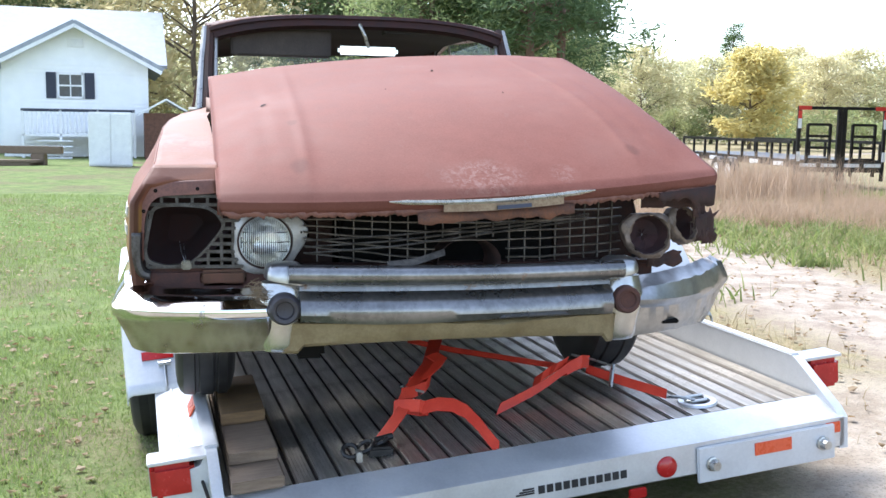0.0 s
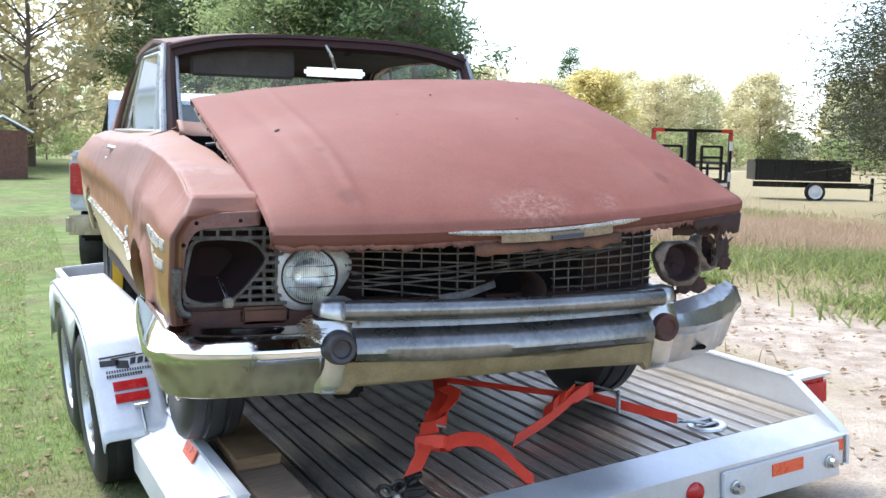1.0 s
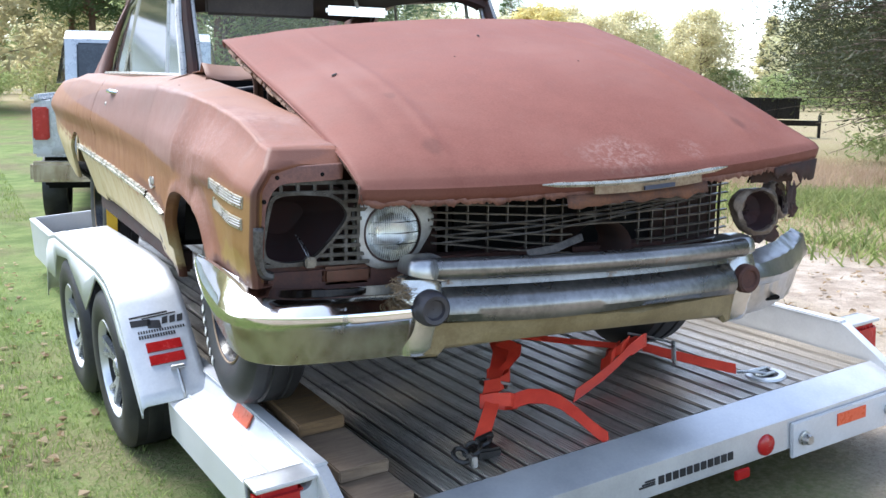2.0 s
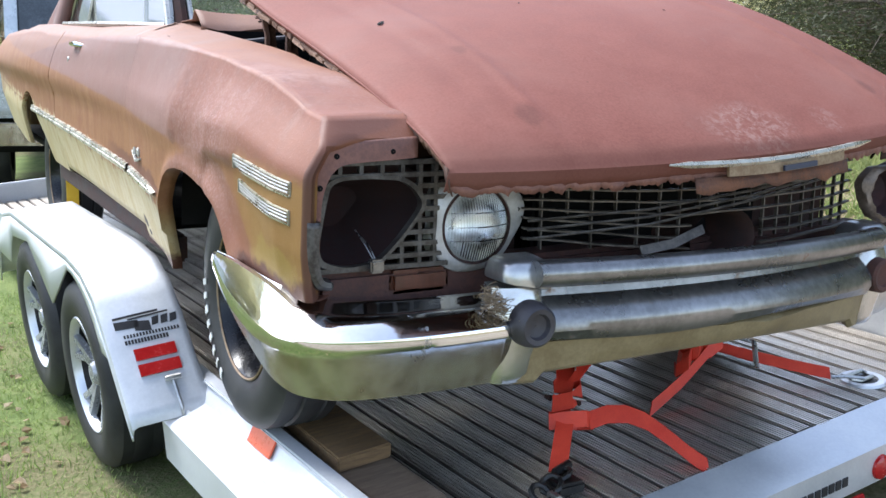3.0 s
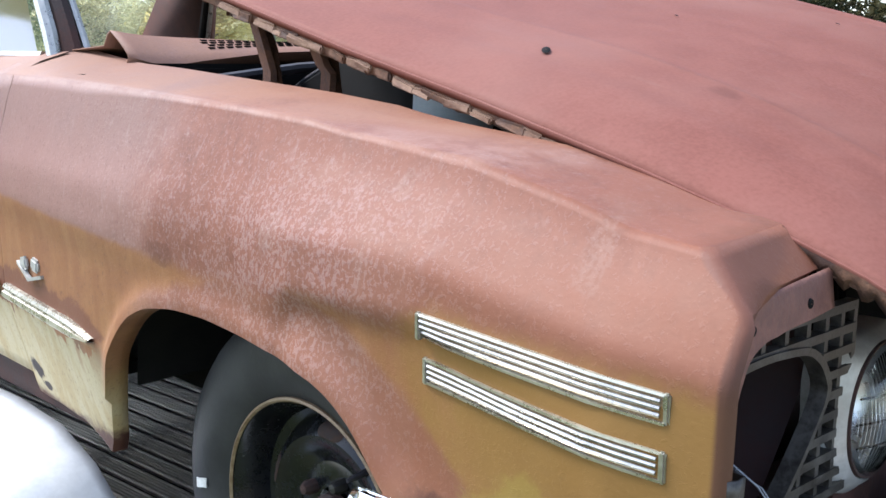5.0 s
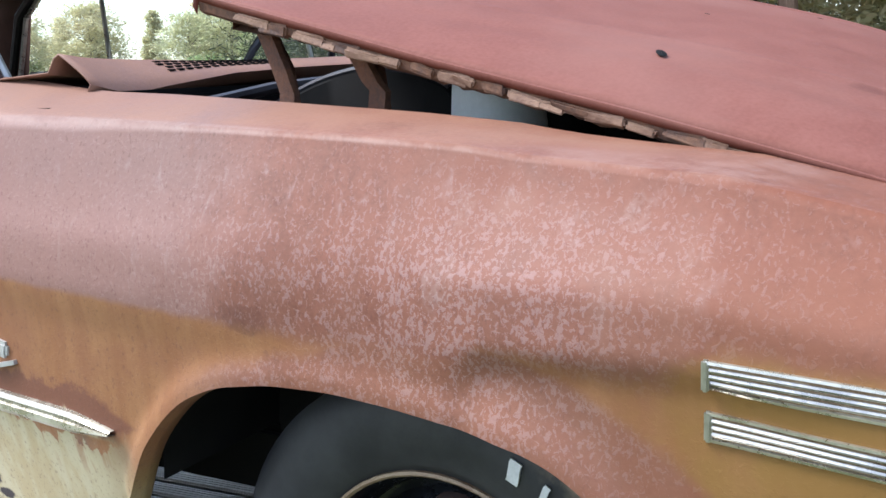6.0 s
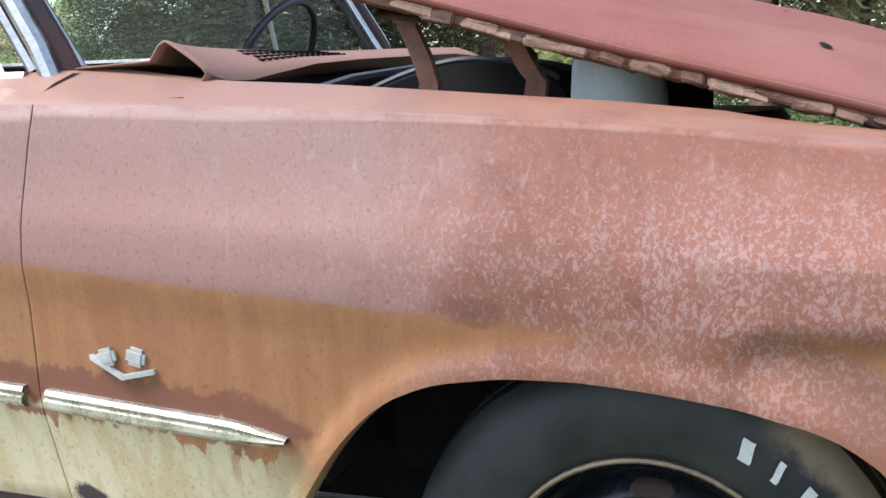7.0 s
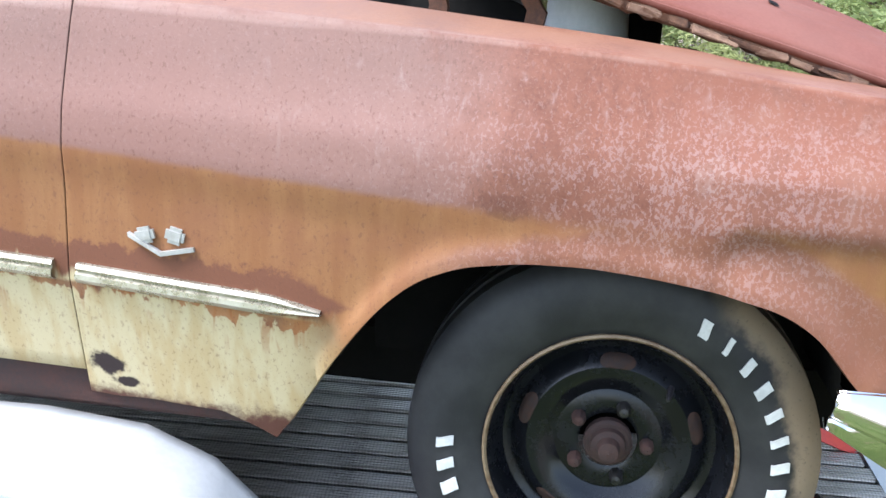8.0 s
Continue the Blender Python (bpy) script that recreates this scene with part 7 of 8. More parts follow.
foot = [(-0.585, -0.90, 0.850), (-0.72, -0.895, 0.850), (-0.84, -0.882, 0.849), (-0.93, -0.85, 0.847), (-0.985, -0.79, 0.846), (-1.003, -0.72, 0.850), (-1.010, -0.63, 0.868), (-1.020, -0.48, 0.935), (-1.023, -0.35, 1.008)]
mid_shelf = [tuple(lerp(a, b, 0.55) - (0.004 if k == 2 else 0) for k, (a, b) in enumerate(zip(p, q))) for p, q in zip(lip, edge)]
left_lines = [shifted(shelf, 0.012, -0.012), shelf, lip, mid_shelf, shifted(edge, 0.010, 0.001), edge, [tuple(lerp(a, b, 0.5) + (0.004 if k == 2 else 0) for k, (a, b) in enumerate(zip(p, q))) for p, q in zip(edge, ridge)], shifted(ridge, 0.003, 0.009), ridge, under, shifted(under, 0.009, -0.007), face, foot, shifted(foot, 0.010, -0.003), shifted(foot, 0.022, 0.008)]
solid(part("bumper_wing", wing(left_lines, 56), CHROME, bumper, "bright wrap-round bumper end with brown stains"), 0.003)
shelf = [(0.56, -0.86, 1.040), (0.68, -0.84, 1.050), (0.80, -0.80, 1.062), (0.90, -0.755, 1.076), (0.985, -0.715, 1.090)]
edge = [(0.56, -0.925, 1.015), (0.68, -0.90, 1.020), (0.80, -0.855, 1.030), (0.91, -0.80, 1.045), (1.0, -0.745, 1.075)]
ridge = [(0.56, -0.955, 0.985), (0.68, -0.925, 0.978), (0.80, -0.875, 0.976), (0.93, -0.805, 0.985), (1.035, -0.735, 1.010)]
under = [(0.56, -0.945, 0.962), (0.68, -0.915, 0.957), (0.79, -0.868, 0.956), (0.915, -0.80, 0.963), (1.015, -0.733, 0.975)]
face = [(0.56, -0.925, 0.90), (0.68, -0.895, 0.90), (0.79, -0.85, 0.90), (0.90, -0.79, 0.90), (0.975, -0.74, 0.905)]
foot = [(0.56, -0.90, 0.850), (0.68, -0.875, 0.855), (0.79, -0.835, 0.860), (0.88, -0.785, 0.862), (0.935, -0.75, 0.866)]
right_lines = [shifted(shelf, 0.012, -0.012), shelf, shifted(edge, 0.012, 0.004), edge, shifted(ridge, 0.006, 0.012), ridge, under, shifted(under, 0.008, -0.007), face, foot, shifted(foot, 0.016, 0.004)]
solid(part("bumper_wing", wing(right_lines, 30, 0.016), CAPMETAL, bumper, "dented bumper end, bent upwards"), 0.003)


def mid_y(x):
    return -0.945 - 0.065 * (1 - (x / 0.56) ** 2)


def centre(zsec, x0, x1, n=40, twist=0.0):
    bm = bmesh.new()
    path = [(lerp(x0, x1, i / n), mid_y(lerp(x0, x1, i / n)), 0, -1) for i in range(n + 1)]
    loft(bm, path, lambda i: zsec(lerp(x0, x1, i / n)))
    return bm


part("upper_bar", centre(lambda x: [(0.03 * math.cos(a) + 0.0, 1.088 - 0.004 * x + 0.029 * math.sin(a)) for a in [2 * math.pi * k / 14 for k in range(14)]], -0.535, 0.535), DULLCHROME, bumper, "dull grey upper bumper bar")
part("centre_face", centre(lambda x: [(-0.035, 1.055), (-0.03, 1.035), (0.0, 1.012), (0.016, 0.99), (0.018, 0.968), (0.004, 0.945 + 0.006 * math.sin(x * 7)), (-0.03, 0.938), (-0.05, 0.99)], -0.50, 0.50), DULLCHROME, bumper, "dull dented centre of the bumper")
bm = bmesh.new()
rows = []
for i in range(61):
    x = lerp(-0.56, 0.52, i / 60)
    arc = 0.020 * (1 - (x / 0.5) ** 2) if abs(x) < 0.5 else -0.02
    dent = 0.012 * max(0, 1 - abs(x - 0.12) / 0.2)
    y = mid_y(x)
    rows.append([(x, y + 0.03, 0.945), (x, y + 0.012, 0.938 - dent + 0.004 * noise.noise((x * 14, 0, 0))), (x, y + 0.018, 0.915), (x, y + 0.028, 0.872 + arc), (x, y + 0.04, 0.862 + arc), (x, y + 0.06, 0.87 + arc)])
grid(bm, rows)
solid(part("valance", bm, PANCREAM, bumper, "stained cream valance below the bumper"), 0.003)
bm = bmesh.new()
box(bm, -0.5, 0.5, -0.90, -0.86, 0.93, 1.06)
part("bumper_back", bm, BLACKISH, bumper)

for s in (-1, 1):
    bm = bmesh.new()
    rows = []
    gx = s * 0.548
    for z, w, d in ((0.842, 0.034, 0.030), (0.848, 0.045, 0.042), (0.87, 0.052, 0.055), (0.91, 0.056, 0.065), (0.95, 0.062, 0.080), (0.98, 0.065, 0.090), (1.0, 0.064, 0.090), (1.03, 0.059, 0.080), (1.05, 0.055, 0.070), (1.060, 0.054, 0.066)):
        rows.append([(gx + w * c * (1.0 + 0.3 * max(0.0, c * s) * min(1, max(0, sn + 0.6))), -0.885 - d * max(sn, -0.5) * 0.8, z) for c, sn in squarish(36, 2.6)])
    vs_ = grid(bm, rows, close_u=True)
    cap(bm, vs_[0])
    cap(bm, vs_[-1])
    gd = part("bumper_guard", bm, GUARD, bumper, "dull stained bumper guard")
    bm = bmesh.new()
    rows = []
    for z, w, d in ((1.0605, 0.058, 0.070), (1.063, 0.0605, 0.073), (1.075, 0.061, 0.073), (1.092, 0.059, 0.070), (1.106, 0.054, 0.063), (1.115, 0.046, 0.052), (1.120, 0.034, 0.038), (1.122, 0.018, 0.02)):
        rows.append([(gx - 0.006 * s + w * c, -0.893 - d * max(sn, -0.6) * 0.85, z + 0.012 * (1.122 - z) * c * s / 0.06) for c, sn in squarish(36, 3.4)])
    vs_ = grid(bm, rows, close_u=True)
    cap(bm, vs_[0])
    cap(bm, vs_[-1])
    part("guard_cap", bm, CAPMETAL, gd, "brushed metal guard cap")
    bm = bmesh.new()
    m = pose(gx, -0.960, 0.988, 0, 0, 90)
    if s < 0:
        lathe(bm, [(0.049, 0.012), (0.049, -0.004), (0.044, -0.028), (0.038, -0.034), (0.028, -0.032), (0.024, -0.022), (0.010, -0.018), (0.001, -0.018)], 28, m)
        part("rubber_buffer", bm, RUBBER, gd)
    else:
        lathe(bm, [(0.046, 0.012), (0.044, -0.014), (0.038, -0.020), (0.029, -0.018), (0.025, -0.011), (0.001, -0.011)], 28, m)
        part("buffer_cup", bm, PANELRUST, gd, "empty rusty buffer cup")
nest = empty("dry_grass_tuft", "tangle of dry grass caught on the bumper", "grass")
rng = random.Random(8)
bm = bmesh.new()
for k in range(130):
    drop = rng.random()
    p = Vector((-0.632 + 0.03 * drop + rng.gauss(0, 0.012), -0.925 - 0.02 * drop + rng.gauss(0, 0.010), 1.055 - 0.045 * drop + rng.gauss(0, 0.009)))
    a, r, n = rng.uniform(0, 6.28), rng.uniform(0.008, 0.022), rng.uniform(0.6, 2.2)
    lift = rng.uniform(-0.8, 0.8)
    tube(bm, [p + Vector((r * math.cos(a + n * j / 2), 0.7 * r * math.sin(a + n * j / 2), lift * r * math.sin(a * 3 + n * j / 2))) for j in range(-2, 3)], 0.0008, 3, 1, False)
part("tangle", bm, DRYSTEM, nest)

# ---- cowl, cabin ----
CX = [-0.755, -0.70, -0.66, -0.60, -0.43, -0.25, 0.0, 0.4, 0.755]
CTOP = [1.640, 1.633, 1.631, 1.629, 1.626, 1.625, 1.628, 1.636, 1.640]
CLOW = [1.588, 1.574, 1.571, 1.580, 1.599, 1.606, 1.611, 1.618, 1.612]


def cowl_pt(x, f):
    """A place on the cowl's sloping face: f from its lower front edge up to the crest."""
    lo, hi = float(np.interp(x, CX, CLOW)), float(np.interp(x, CX, CTOP))
    bow = 1 - (x / 0.755) ** 2
    return Vector((x, lerp(0.635, 0.705, f) - 0.05 * bow + 0.10 * f * f * bow * 0.6, lerp(lo, hi, f ** 0.8)))


bm = bmesh.new()
rows = []
for i in range(61):
    x = lerp(-0.755, 0.755, i / 60)
    a, b = cowl_pt(x, 0), cowl_pt(x, 1)
    rows.append([a + Vector((0, 0.05, -0.03)), a + Vector((0, 0.012, -0.016)), a] + [cowl_pt(x, f) for f in (0.1, 0.25, 0.4, 0.55, 0.7, 0.85)] + [b, b + Vector((0, 0.012, -0.006)), b + Vector((0, 0.03, -0.03)), (x, 0.93, b.z - 0.04)])
grid(bm, rows)
cowl = solid(part("cowl", bm, PAINT, car, "rusty cowl panel with a bent-up corner and a vent grille"), 0.003)
bm = bmesh.new()
for i in range(15):
    for j in range(4):
        c = cowl_pt(-0.555 + 0.022 * i + 0.009 * (j % 2), 0.42 + 0.145 * j)
        box(bm, c.x - 0.007, c.x + 0.007, c.y - 0.005, c.y + 0.003, c.z - 0.002, c.z + 0.0035)
part("vent_grille", bm, BLACKISH, cowl, "dark vent perforations")
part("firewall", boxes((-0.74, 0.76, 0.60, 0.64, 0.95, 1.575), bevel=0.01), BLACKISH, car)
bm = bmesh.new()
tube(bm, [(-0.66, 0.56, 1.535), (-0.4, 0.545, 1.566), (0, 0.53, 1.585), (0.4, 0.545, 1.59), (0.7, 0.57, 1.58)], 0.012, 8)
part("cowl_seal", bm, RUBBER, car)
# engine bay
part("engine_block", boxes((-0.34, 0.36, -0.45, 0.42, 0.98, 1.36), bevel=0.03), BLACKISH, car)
# unseen pans and crossmember, added to keep light off the deck below
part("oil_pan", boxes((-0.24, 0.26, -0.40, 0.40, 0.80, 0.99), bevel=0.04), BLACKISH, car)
part("splash_pan", boxes((-0.80, 0.78, -0.88, -0.50, 0.885, 0.90), bevel=0.004), BLACKISH, car, "dark pan added behind the bumper to block light")
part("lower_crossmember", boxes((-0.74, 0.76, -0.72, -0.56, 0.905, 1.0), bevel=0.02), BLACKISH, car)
bm = bmesh.new()
lathe(bm, [(0.001, 0.12), (0.17, 0.12), (0.185, 0.1), (0.185, 0.03), (0.1, 0.0), (0.001, 0.0)], 32, pose(0.02, -0.05, 1.36, 0, -90, 0))
part("air_cleaner", bm, BLACKSTEEL, car, "round black air cleaner")
bm = bmesh.new()
lathe(bm, [(0.001, 0.0), (0.115, 0.0), (0.125, 0.02), (0.115, 0.13), (0.10, 0.16), (0.06, 0.172), (0.001, 0.172)], 28, pose(-0.42, 0.045, 1.450, 0, -90, 0) @ Matrix.Diagonal((1, 0.68, 0.68, 1)))
reservoir = bm
bm = bmesh.new()
arched = through_points([(0.125, 1.44), (0.14, 1.54), (0.17, 1.572), (0.23, 1.590), (0.31, 1.600), (0.39, 1.590), (0.47, 1.566), (0.56, 1.525), (0.60, 1.48)], 32)
sides = [[(x, y, z - dz) for y, z in arched] for x, dz in ((-0.405, 0.30), (-0.405, 0.012), (-0.399, 0.003), (-0.385, 0.0), (-0.10, 0.0), (-0.10, 0.30))]
grid(bm, sides)
part("heater_box", bm, BLACKISH, car, "black heater case with an arched top")
bm = bmesh.new()
tube(bm, [(-0.398, y, z - 0.003) for y, z in arched[6:]], 0.006, 8)
part("heater_seal", bm, RUBBER, car)
bm = reservoir
part("reservoir", bm, WHITEPL, car, "milky washer reservoir")
# black cylinder standing in for the reservoir's shaded side
bm = bmesh.new()
lathe(bm, [(0.001, 0.0), (0.10, 0.0), (0.10, 0.16), (0.085, 0.175), (0.001, 0.175)], 24, pose(-0.34, -0.03, 1.44, 0, -90, 0) @ Matrix.Diagonal((1, 0.75, 0.75, 1)))
part("heater_housing", bm, BLACKISH, car)
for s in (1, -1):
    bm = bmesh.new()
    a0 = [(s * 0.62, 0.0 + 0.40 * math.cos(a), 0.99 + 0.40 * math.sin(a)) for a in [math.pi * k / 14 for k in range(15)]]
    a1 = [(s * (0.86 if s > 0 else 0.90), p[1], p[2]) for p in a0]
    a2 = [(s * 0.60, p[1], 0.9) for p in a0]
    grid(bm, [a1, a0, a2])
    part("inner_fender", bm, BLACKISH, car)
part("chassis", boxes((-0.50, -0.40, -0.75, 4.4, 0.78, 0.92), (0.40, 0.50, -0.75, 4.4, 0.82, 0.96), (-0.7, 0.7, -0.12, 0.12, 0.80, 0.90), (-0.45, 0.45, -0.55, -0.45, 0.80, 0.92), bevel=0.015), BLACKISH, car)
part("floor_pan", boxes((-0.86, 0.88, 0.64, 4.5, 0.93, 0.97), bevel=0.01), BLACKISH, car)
part("boot_floor", boxes((-0.80, 0.82, 4.5, 4.62, 0.95, 1.50), bevel=0.02), PAINT, car)

# dashboard, wheel, seats
part("dashboard", boxes((-0.72, 0.76, 0.92, 1.06, 1.45, 1.60), bevel=0.025), BLACKISH, car)
bm = bmesh.new()
sm = pose(0.42, 1.14, 1.60, 28, 0, 0)
tube(bm, [sm @ Vector((0.20 * math.cos(a), 0, 0.20 * math.sin(a))) for a in [2 * math.pi * k / 32 for k in range(33)]], 0.011, 8)
tube(bm, [sm @ Vector((-0.2, 0, 0)), sm @ Vector((0, -0.04, 0)), sm @ Vector((0.2, 0, 0))], 0.01, 6)
tube(bm, [sm @ Vector((0, -0.03, 0)), sm @ Vector((0, -0.4, -0.03))], 0.02, 8)
part("steering_wheel", bm, RUBBER, car)
for y in (1.75, 2.75):
    part("bench_seat", boxes((-0.68, 0.70, y - 0.35, y + 0.12, 1.10, 1.28), (-0.68, 0.70, y + 0.05, y + 0.2, 1.2, 1.58), bevel=0.04), CLOTH, car)


def roof_z(x, y):
    f = (x + 0.0) / 0.75
    e = np.interp(y, [1.08, 1.25, 1.6, 2.2, 2.7, 2.85], [2.058, 2.077, 2.092, 2.085, 2.045, 2.010])
    return e - float(np.interp(y, [1.085, 1.25, 1.6], [0.076, 0.056, 0.036])) * abs(f) ** 3.2 + 0.3 * ROLL * x


bm = bmesh.new()
rows = []
for i in range(25):
    y = lerp(1.085, 2.85, i / 24)
    w = np.interp(y, [1.08, 1.3, 2.4, 2.85], [0.735, 0.75, 0.74, 0.70])
    rows.append([(w * math.sin(t), y - 0.055 * (1 - i / 24) ** 6 * math.cos(t * 1.0), roof_z(w * math.sin(t), y)) for t in np.linspace(-math.pi / 2, math.pi / 2, 25)])
grid(bm, rows)
front = list(rows[0])
for c in (0, -1):
    grid(bm, [[r[c] for r in rows], [(r[c][0] * 0.985, r[c][1], r[c][2] - 0.035) for r in rows]])
roof = solid(part("roof", bm, ROOFRED, car, "rusty red-brown hardtop roof"), 0.004, -1.0)
bm = bmesh.new()
grid(bm, [[(p[0], p[1] - 0.002, p[2] - 0.004) for p in front], [(p[0] * 0.99, p[1] - 0.006, p[2] - 0.016) for p in front], [(p[0] * 0.985, p[1] + 0.012, p[2] - 0.022) for p in front], [(p[0] * 0.975, p[1] + 0.008, p[2] - 0.050) for p in front], [(p[0] * 0.95, p[1] + 0.06, p[2] - 0.062) for p in front]])
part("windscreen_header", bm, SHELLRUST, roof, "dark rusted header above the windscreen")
bm = bmesh.new()
grid(bm, [[(p[0] * 0.95, p[1] + 0.02, p[2] - lerp(0.055, 0.03, i / 24)) for p in r] for i, r in enumerate(rows)])
part("headlining", bm, CLOTH, car, "dark sagging headlining")
# sun visors and mirror
part("sun_visor", boxes((-0.63, -0.14, 1.14, 1.162, 1.855, 1.99), bevel=0.01), VISOR, car, "stained pale sun visor folded down")
part("sun_visor", boxes((0.12, 0.62, 1.10, 1.22, 1.985, 2.005), bevel=0.009), CLOTH, car, "dark sun visor folded up")
bm = bmesh.new()
tube(bm, [(-0.02, 1.09, 2.045), (-0.012, 1.04, 2.015), (0.012, 1.03, 1.96), (0.03, 1.035, 1.905)], 0.009, 8)
mirror_arm = part("mirror_arm", bm, ALUTRIM, car)
part("mirror", boxes((-0.122, 0.176, 1.02, 1.045, 1.869, 1.911), bevel=0.012), MIRROR, mirror_arm, "bright rear-view mirror")

for s in (-1, 1):
    f = (lambda x, y, z: (x, y, z)) if s < 0 else mirror
    # windscreen pillar: painted post with bright edges
    for off, mat, r, nm in ((0.0, DARKRUST, 0.026, "windscreen_pillar"), (-0.036, ALUTRIM, 0.017, "pillar_trim"), (0.036, ALUTRIM, 0.011, "pillar_trim")):
        bm = bmesh.new()
        tube(bm, [f(-0.748 + off, 0.89 - 0.2 * off, 1.575), f(-0.745 + off, 0.925, 1.64), f(-0.737 + off * 0.9, 1.035, 1.82), f(-0.725 + off * 0.7, 1.125, 1.985)], [r, r, r * 0.9, r * 0.9], 8)
        part(nm, bm, mat, car)
    # roof rail, vent window post, rear pillar
    bm = bmesh.new()
    tube(bm, [f(-0.765, 0.95, 1.60), f(-0.757, 1.075, 1.81), f(-0.750, 1.15, 1.925), f(-0.744, 1.30, 1.962), f(-0.722, 2.15, 2.0), f(-0.725, 2.42, 1.955), f(-0.752, 2.62, 1.82), f(-0.80, 2.75, 1.60)], 0.011, 6)
    tube(bm, [f(-0.785, 0.95, 1.59), f(-0.83, 1.8, 1.60), f(-0.83, 2.72, 1.605)], 0.012, 6)
    tube(bm, [f(-0.775, 1.28, 1.60), f(-0.746, 1.33, 1.962)], 0.009, 6)
    tube(bm, [f(-0.805, 2.24, 1.60), f(-0.726, 2.18, 1.995)], 0.009, 6)
    part("window_trim", bm, ALUTRIM, car, "bright window surround")
    bm = bmesh.new()
    tube(bm, [f(-0.748, 1.10, 1.905), f(-0.744, 1.16, 1.955), f(-0.738, 1.30, 1.984), f(-0.716, 2.15, 2.020), f(-0.718, 2.44, 1.975), f(-0.744, 2.65, 1.83), f(-0.79, 2.79, 1.60)], [0.012, 0.016, 0.018, 0.018, 0.018, 0.018, 0.016], 8)
    part("window_frame", bm, BLACKSTEEL, car, "dark rubber-lined frame under the roof edge")
    bm = bmesh.new()
    cap(bm, [bm.verts.new(f(*p)) for p in ((-0.778, 1.0, 1.60), (-0.775, 1.27, 1.60), (-0.746, 1.32, 1.96), (-0.748, 1.17, 1.93))])
    vent = part("vent_window", bm, DUSTYGLASS, car, "dusty triangular vent window")
    vent.visible_shadow = False
    bm = bmesh.new()
    cap(bm, [bm.verts.new(f(*p)) for p in ((-0.778, 1.30, 1.60), (-0.80, 2.70, 1.60), (-0.742, 2.55, 1.88), (-0.724, 2.2, 1.995), (-0.744, 1.36, 1.962))])
    gl = part("side_window", bm, DUSTYGLASS, car, "dusty side window")
    gl.visible_shadow = False
    bm = bmesh.new()
    grid(bm, [[f(-0.722, 2.45, 1.985), f(-0.69, 2.85, 1.965)], [f(-0.77, 2.62, 1.85), f(-0.74, 3.08, 1.80)], [f(-0.82, 2.74, 1.60), f(-0.80, 3.38, 1.60)], [f(-0.85, 2.78, 1.56), f(-0.84, 3.46, 1.56)]])
    solid(part("rear_pillar", bm, ROOFRED, car), 0.03)
    # ledge between side and window
    bm = bmesh.new()
    rows = []
    for i in range(21):
        y = lerp(0.86, 3.5, i / 20)
        rows.append([f(side_x(y, top_z(y)), y, top_z(y)), f(lerp(side_x(y, top_z(y)), -0.77, 0.5), y, top_z(y) + 0.03), f(-0.77, y, 1.60)])
    grid(bm, rows)
    part("belt_ledge", bm, PAINT, car)
bm = bmesh.new()
cap(bm, [bm.verts.new(p) for p in ((-0.70, 3.35, 1.60), (0.74, 3.38, 1.64), (0.66, 2.88, 1.975), (-0.66, 2.86, 1.965))])
rw = part("rear_window", bm, DUSTYGLASS, car)
rw.visible_shadow = False
bm = bmesh.new()
grid(bm, [[(lerp(-0.86, 0.9, i / 8), y, 1.565 + 0.03 * math.sin(math.pi * i / 8) + ROLL * lerp(-0.86, 0.9, i / 8) - 0.012 * (y - 3.4)) for i in range(9)] for y in (3.36, 3.8, 4.3, 4.66)])
part("boot_lid", bm, HOODRED, car)


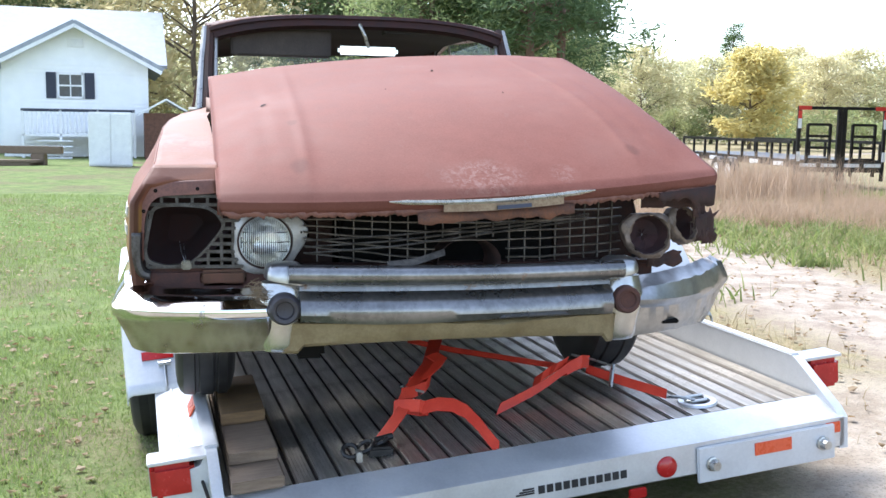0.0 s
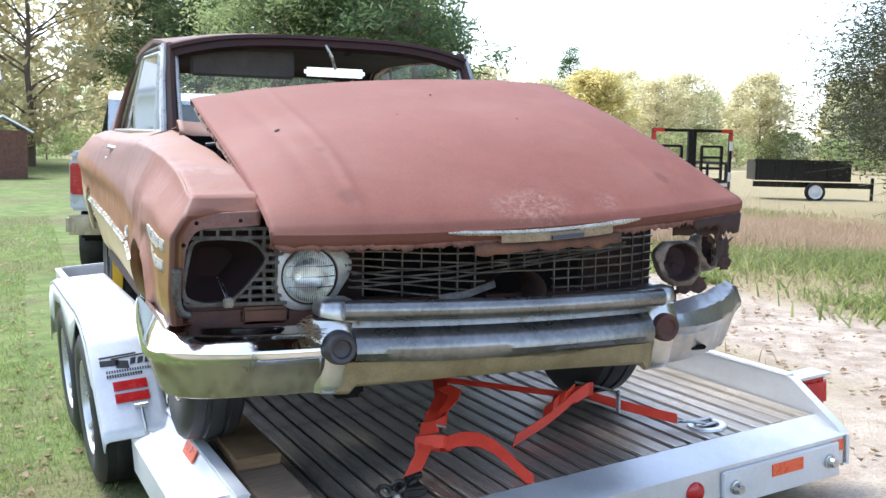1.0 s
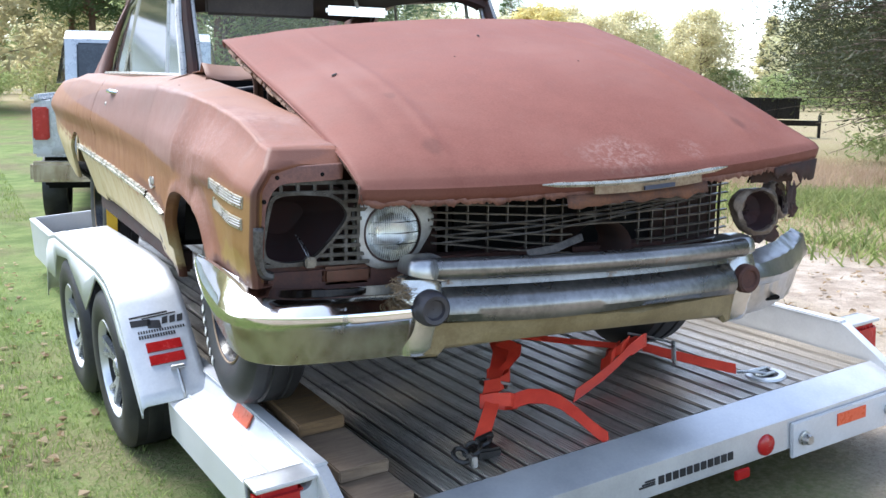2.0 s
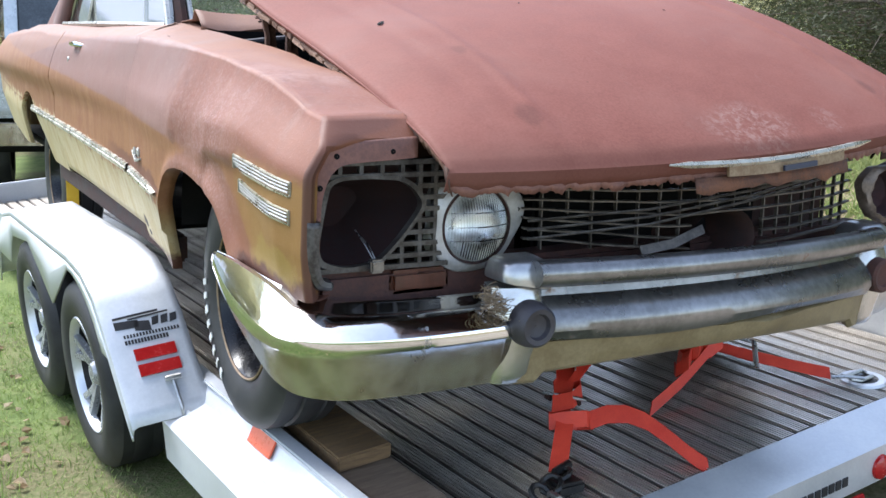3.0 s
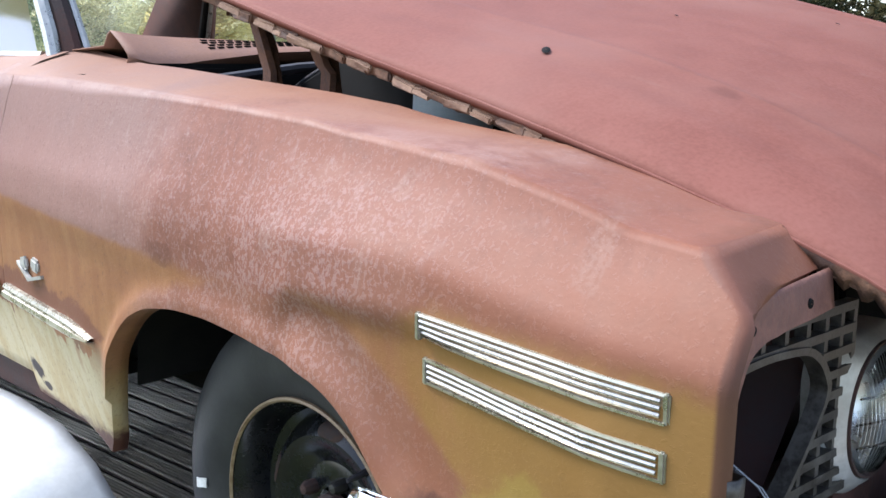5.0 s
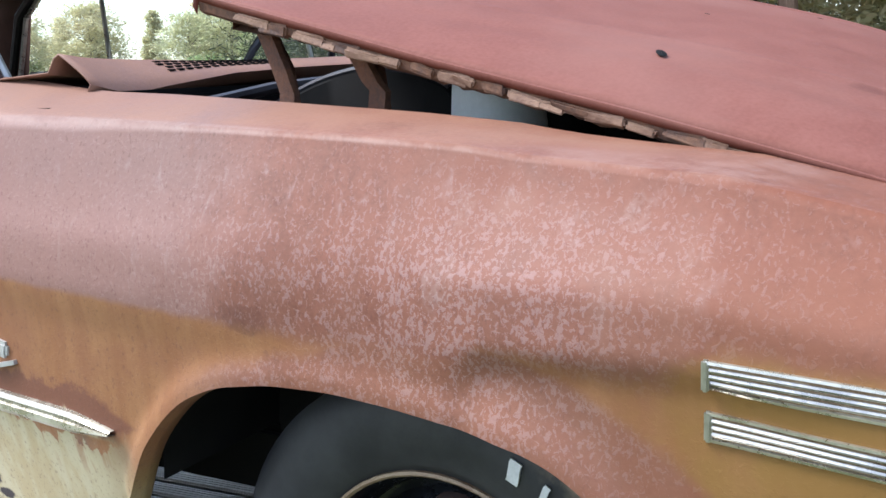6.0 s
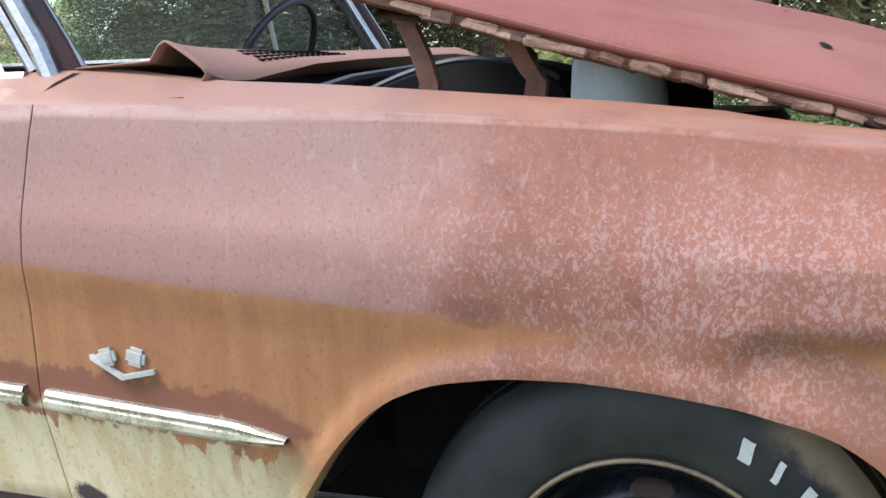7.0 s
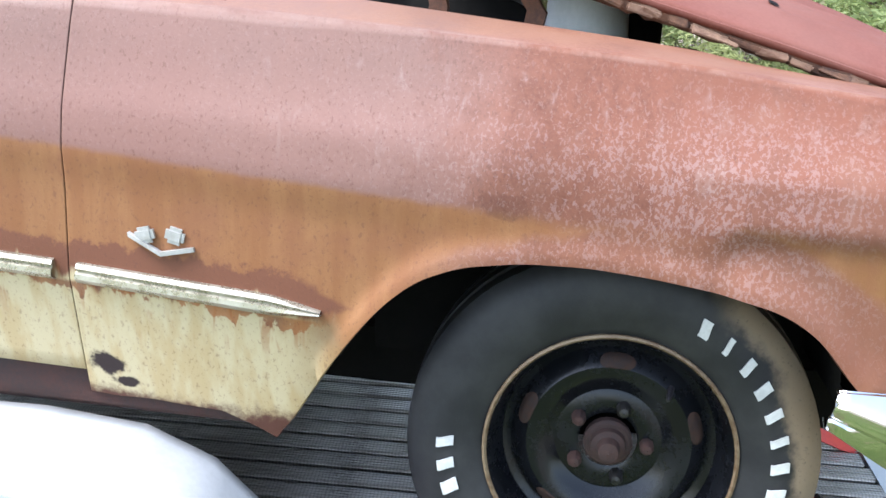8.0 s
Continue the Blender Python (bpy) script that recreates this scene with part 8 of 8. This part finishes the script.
def car_wheel(x, y, z, s, shown):
    m = pose(x, y, z, 8 if shown else 0, 0, 0 if s < 0 else 180)
    bm = bmesh.new()
    lathe(bm, [(0.205, 0.09), (0.27, 0.105), (0.325, 0.09), (0.345, 0.075), (0.347, 0.045), (0.339, 0.04), (0.339, 0.03), (0.347, 0.026), (0.348, -0.02), (0.34, -0.024), (0.34, -0.036), (0.347, -0.04), (0.344, -0.078), (0.330, -0.094), (0.305, -0.103), (0.275, -0.108), (0.25, -0.106), (0.228, -0.098), (0.214, -0.09), (0.206, -0.085)], 72, m)
    wheel = part("front_wheel" if shown else "wheel", bm, TYRE, car, "raised-letter tyre on a satin black steel wheel" if shown else "")
    bm = bmesh.new()
    lathe(bm, [(0.2135, -0.085), (0.2125, -0.094), (0.2085, -0.096), (0.205, -0.092)], 64, m)
    part("rim_edge", bm, GOLDRIM, wheel)
    bm = bmesh.new()
    lathe(bm, [(0.204, -0.09), (0.195, -0.075), (0.188, -0.05), (0.182, -0.03), (0.168, -0.022), (0.155, -0.040), (0.14, -0.05), (0.122, -0.048), (0.108, -0.036), (0.092, -0.028), (0.075, -0.034), (0.06, -0.034), (0.05, -0.03)], 64, m)
    part("rim", bm, WHEELBLACK, wheel)
    if not shown:
        return wheel
    for k in range(5):
        a = 2 * math.pi * k / 5 + 1.45
        bm = bmesh.new()
        rows = []
        for g in (1.0, 0.8, 0.4, 0.01):
            row = []
            for j in range(24):
                t = 2 * math.pi * j / 24
                da, r = 0.20 * g * math.copysign(abs(math.cos(t)) ** 0.6, math.cos(t)), 0.150 + 0.0115 * g * math.sin(t)
                h = float(np.interp(r, [0.122, 0.14, 0.155, 0.168], [-0.048, -0.05, -0.04, -0.022])) - (0.0005 if g == 1.0 else 0.0022)
                row.append(m @ Vector((h, r * math.cos(a + da), r * math.sin(a + da))))
            rows.append(row)
        grid(bm, rows, close_u=True)
        part("vent_slot", bm, SLOTRUST, wheel, "rust-lined vent slot")
    bm = bmesh.new()
    lathe(bm, [(0.042, -0.03), (0.042, -0.045), (0.037, -0.050), (0.031, -0.050), (0.029, -0.062), (0.020, -0.066), (0.017, -0.085), (0.001, -0.088)], 24, m)
    part("hub", bm, DARKRUST, wheel, "rusty hub with its spindle end")
    for k in range(5):
        a = 2 * math.pi * k / 5 + 0.5
        bm = bmesh.new()
        lathe(bm, [(0.001, -0.060), (0.008, -0.058), (0.0125, -0.05), (0.013, -0.03)], 8, m @ pose(0, 0.066 * math.cos(a), 0.066 * math.sin(a)))
        part("wheel_nut", bm, BLACKSTEEL if k % 2 else DARKRUST, wheel)
    bm = bmesh.new()
    tube(bm, [m @ Vector((-0.045, -0.078, 0.124)), m @ Vector((-0.072, -0.074, 0.118)), m @ Vector((-0.082, -0.072, 0.115))], [0.006, 0.005, 0.003], 8)
    part("valve_stem", bm, RUBBER, wheel)
    # raised white name, as slanted blocks of the letters' size
    for start, step, widths in ((70, -9.7, (0.017, 0.009, 0.014, 0.017, 0.015, 0.013, 0.017, 0.017, 0.015)), (188, 8.7, (0.017, 0.018, 0.022, 0.017, 0.016, 0.017, 0.009, 0.016))):
        for k, w in enumerate(widths):
            bm = bmesh.new()
            a = radians(start + step * k)
            er, et = Vector((0, -math.cos(a), math.sin(a))), Vector((0, math.sin(a), math.cos(a)))
            c = er * 0.274
            lean = et * 0.003
            strip(bm, [m @ (Vector((-0.1095, 0, 0)) + c - er * 0.0145 - lean), m @ (Vector((-0.1105, 0, 0)) + c - er * 0.010 - lean), m @ (Vector((-0.1105, 0, 0)) + c + er * 0.010 + lean), m @ (Vector((-0.1095, 0, 0)) + c + er * 0.0145 + lean)], w, 0.003, m.to_3x3() @ et)
            part("raised_letter", bm, WHITELETTER, wheel)
    return wheel


car_wheel(-0.775, -0.056, 0.852, -1, True)
car_wheel(0.80, -0.03, 0.885, 1, False)
car_wheel(-0.76, 3.09, 0.80, -1, False)
car_wheel(0.80, 3.12, 0.86, 1, False)
ys = empty("wheel_strap", "yellow webbing strap over the rear tyre", "strap")
bm = bmesh.new()
strip(bm, [(-0.83, 3.09 + 0.362 * math.cos(a), 0.80 + 0.362 * math.sin(a)) for a in np.linspace(math.pi * 1.25, math.pi * 0.4, 16)], 0.06, 0.004, (1, 0, 0))
part("webbing", bm, YELLOW, ys)

# ---- pickup truck in front of the trailer ----
tr = empty("pickup_truck", "silver pickup truck hitched to the trailer", "truck", at=pose(0.05, 7.1, ground_z(0, 8) - 0.06, 0, 0, -11))
part("bed", boxes((-0.98, 0.98, 0.0, 2.0, 0.75, 1.30), (-0.98, -0.88, 0.0, 2.0, 1.28, 1.36), (0.88, 0.98, 0.0, 2.0, 1.28, 1.36), bevel=0.03), SILVER, tr)
tg = part("tailgate", boxes((-0.80, 0.80, -0.03, 0.02, 0.80, 1.33), bevel=0.015), SILVER, tr)
part("tailgate_handle", boxes((-0.12, 0.12, -0.045, -0.02, 1.16, 1.24), bevel=0.008), BLACKSTEEL, tg)
for s in (-1, 1):
    part("tail_lamp", boxes((s * 0.89 - 0.075, s * 0.89 + 0.075, -0.04, 0.03, 0.92, 1.24), bevel=0.015), REDLENS, tr)
part("bumper", boxes((-0.99, 0.99, -0.22, -0.03, 0.52, 0.72), bevel=0.03), CHROME, tr)
part("underbody", boxes((-0.9, 0.9, 0.2, 5.2, 0.42, 0.76), bevel=0.03), BLACKISH, tr)
bm = bmesh.new()
sec = [(2.02, 0.75), (2.02, 1.40), (2.16, 1.98), (2.28, 2.06), (2.5, 2.09), (3.3, 2.07), (4.1, 1.45), (5.2, 1.30), (5.3, 0.75)]
rows = [[(x * (1 if z < 1.4 else 0.86), y, z) for y, z in sec] for x in (-0.97, -0.5, 0.5, 0.97)]
vv = grid(bm, rows, close_u=True)
cap(bm, vv[0])
cap(bm, vv[-1])
part("cab", bm, SILVER, tr)
part("rear_glass", boxes((-0.70, 0.70, -0.02, 0.02, -0.25, 0.25), bevel=0.02, m=pose(0, 2.075, 1.69, -13, 0, 0)), DARKGLASS, tr)
for s in (-1, 1):
    bm = bmesh.new()
    cap(bm, [bm.verts.new(p) for p in ((s * 0.955, 2.25, 1.46), (s * 0.955, 3.9, 1.46), (s * 0.862, 3.3, 1.98), (s * 0.862, 2.42, 1.98))])
    part("side_glass", bm, DARKGLASS, tr)
for s in (-1, 1):
    for y in (0.95, 4.4):
        plain_wheel(tr, pose(s * 0.86, y, 0.38, 0, 0, 0 if s < 0 else 180), 0.38, 0.24, BRIGHTALU, 0.22)

# ---- deck planks, each its own piece ----
bm = bmesh.new()
box(bm, -0.0305, 0.0305, 0.13, 5.98, -0.03, 0.0, 0.004)
for k in range(5):
    box(bm, -0.0255 + 0.011 * k, -0.0205 + 0.011 * k, 0.132, 5.978, -0.001, 0.0022)
first = put("plank", bm, PLANK, trailer)
N = 29
for k in range(N):
    u = -1.09 + (k + 0.5) * 2.18 / N
    ob = first if k == 0 else first.copy()
    if k:
        scene.collection.objects.link(ob)
    ob.location = (u, 0.006 * (k % 3), -0.001 * (k % 2))
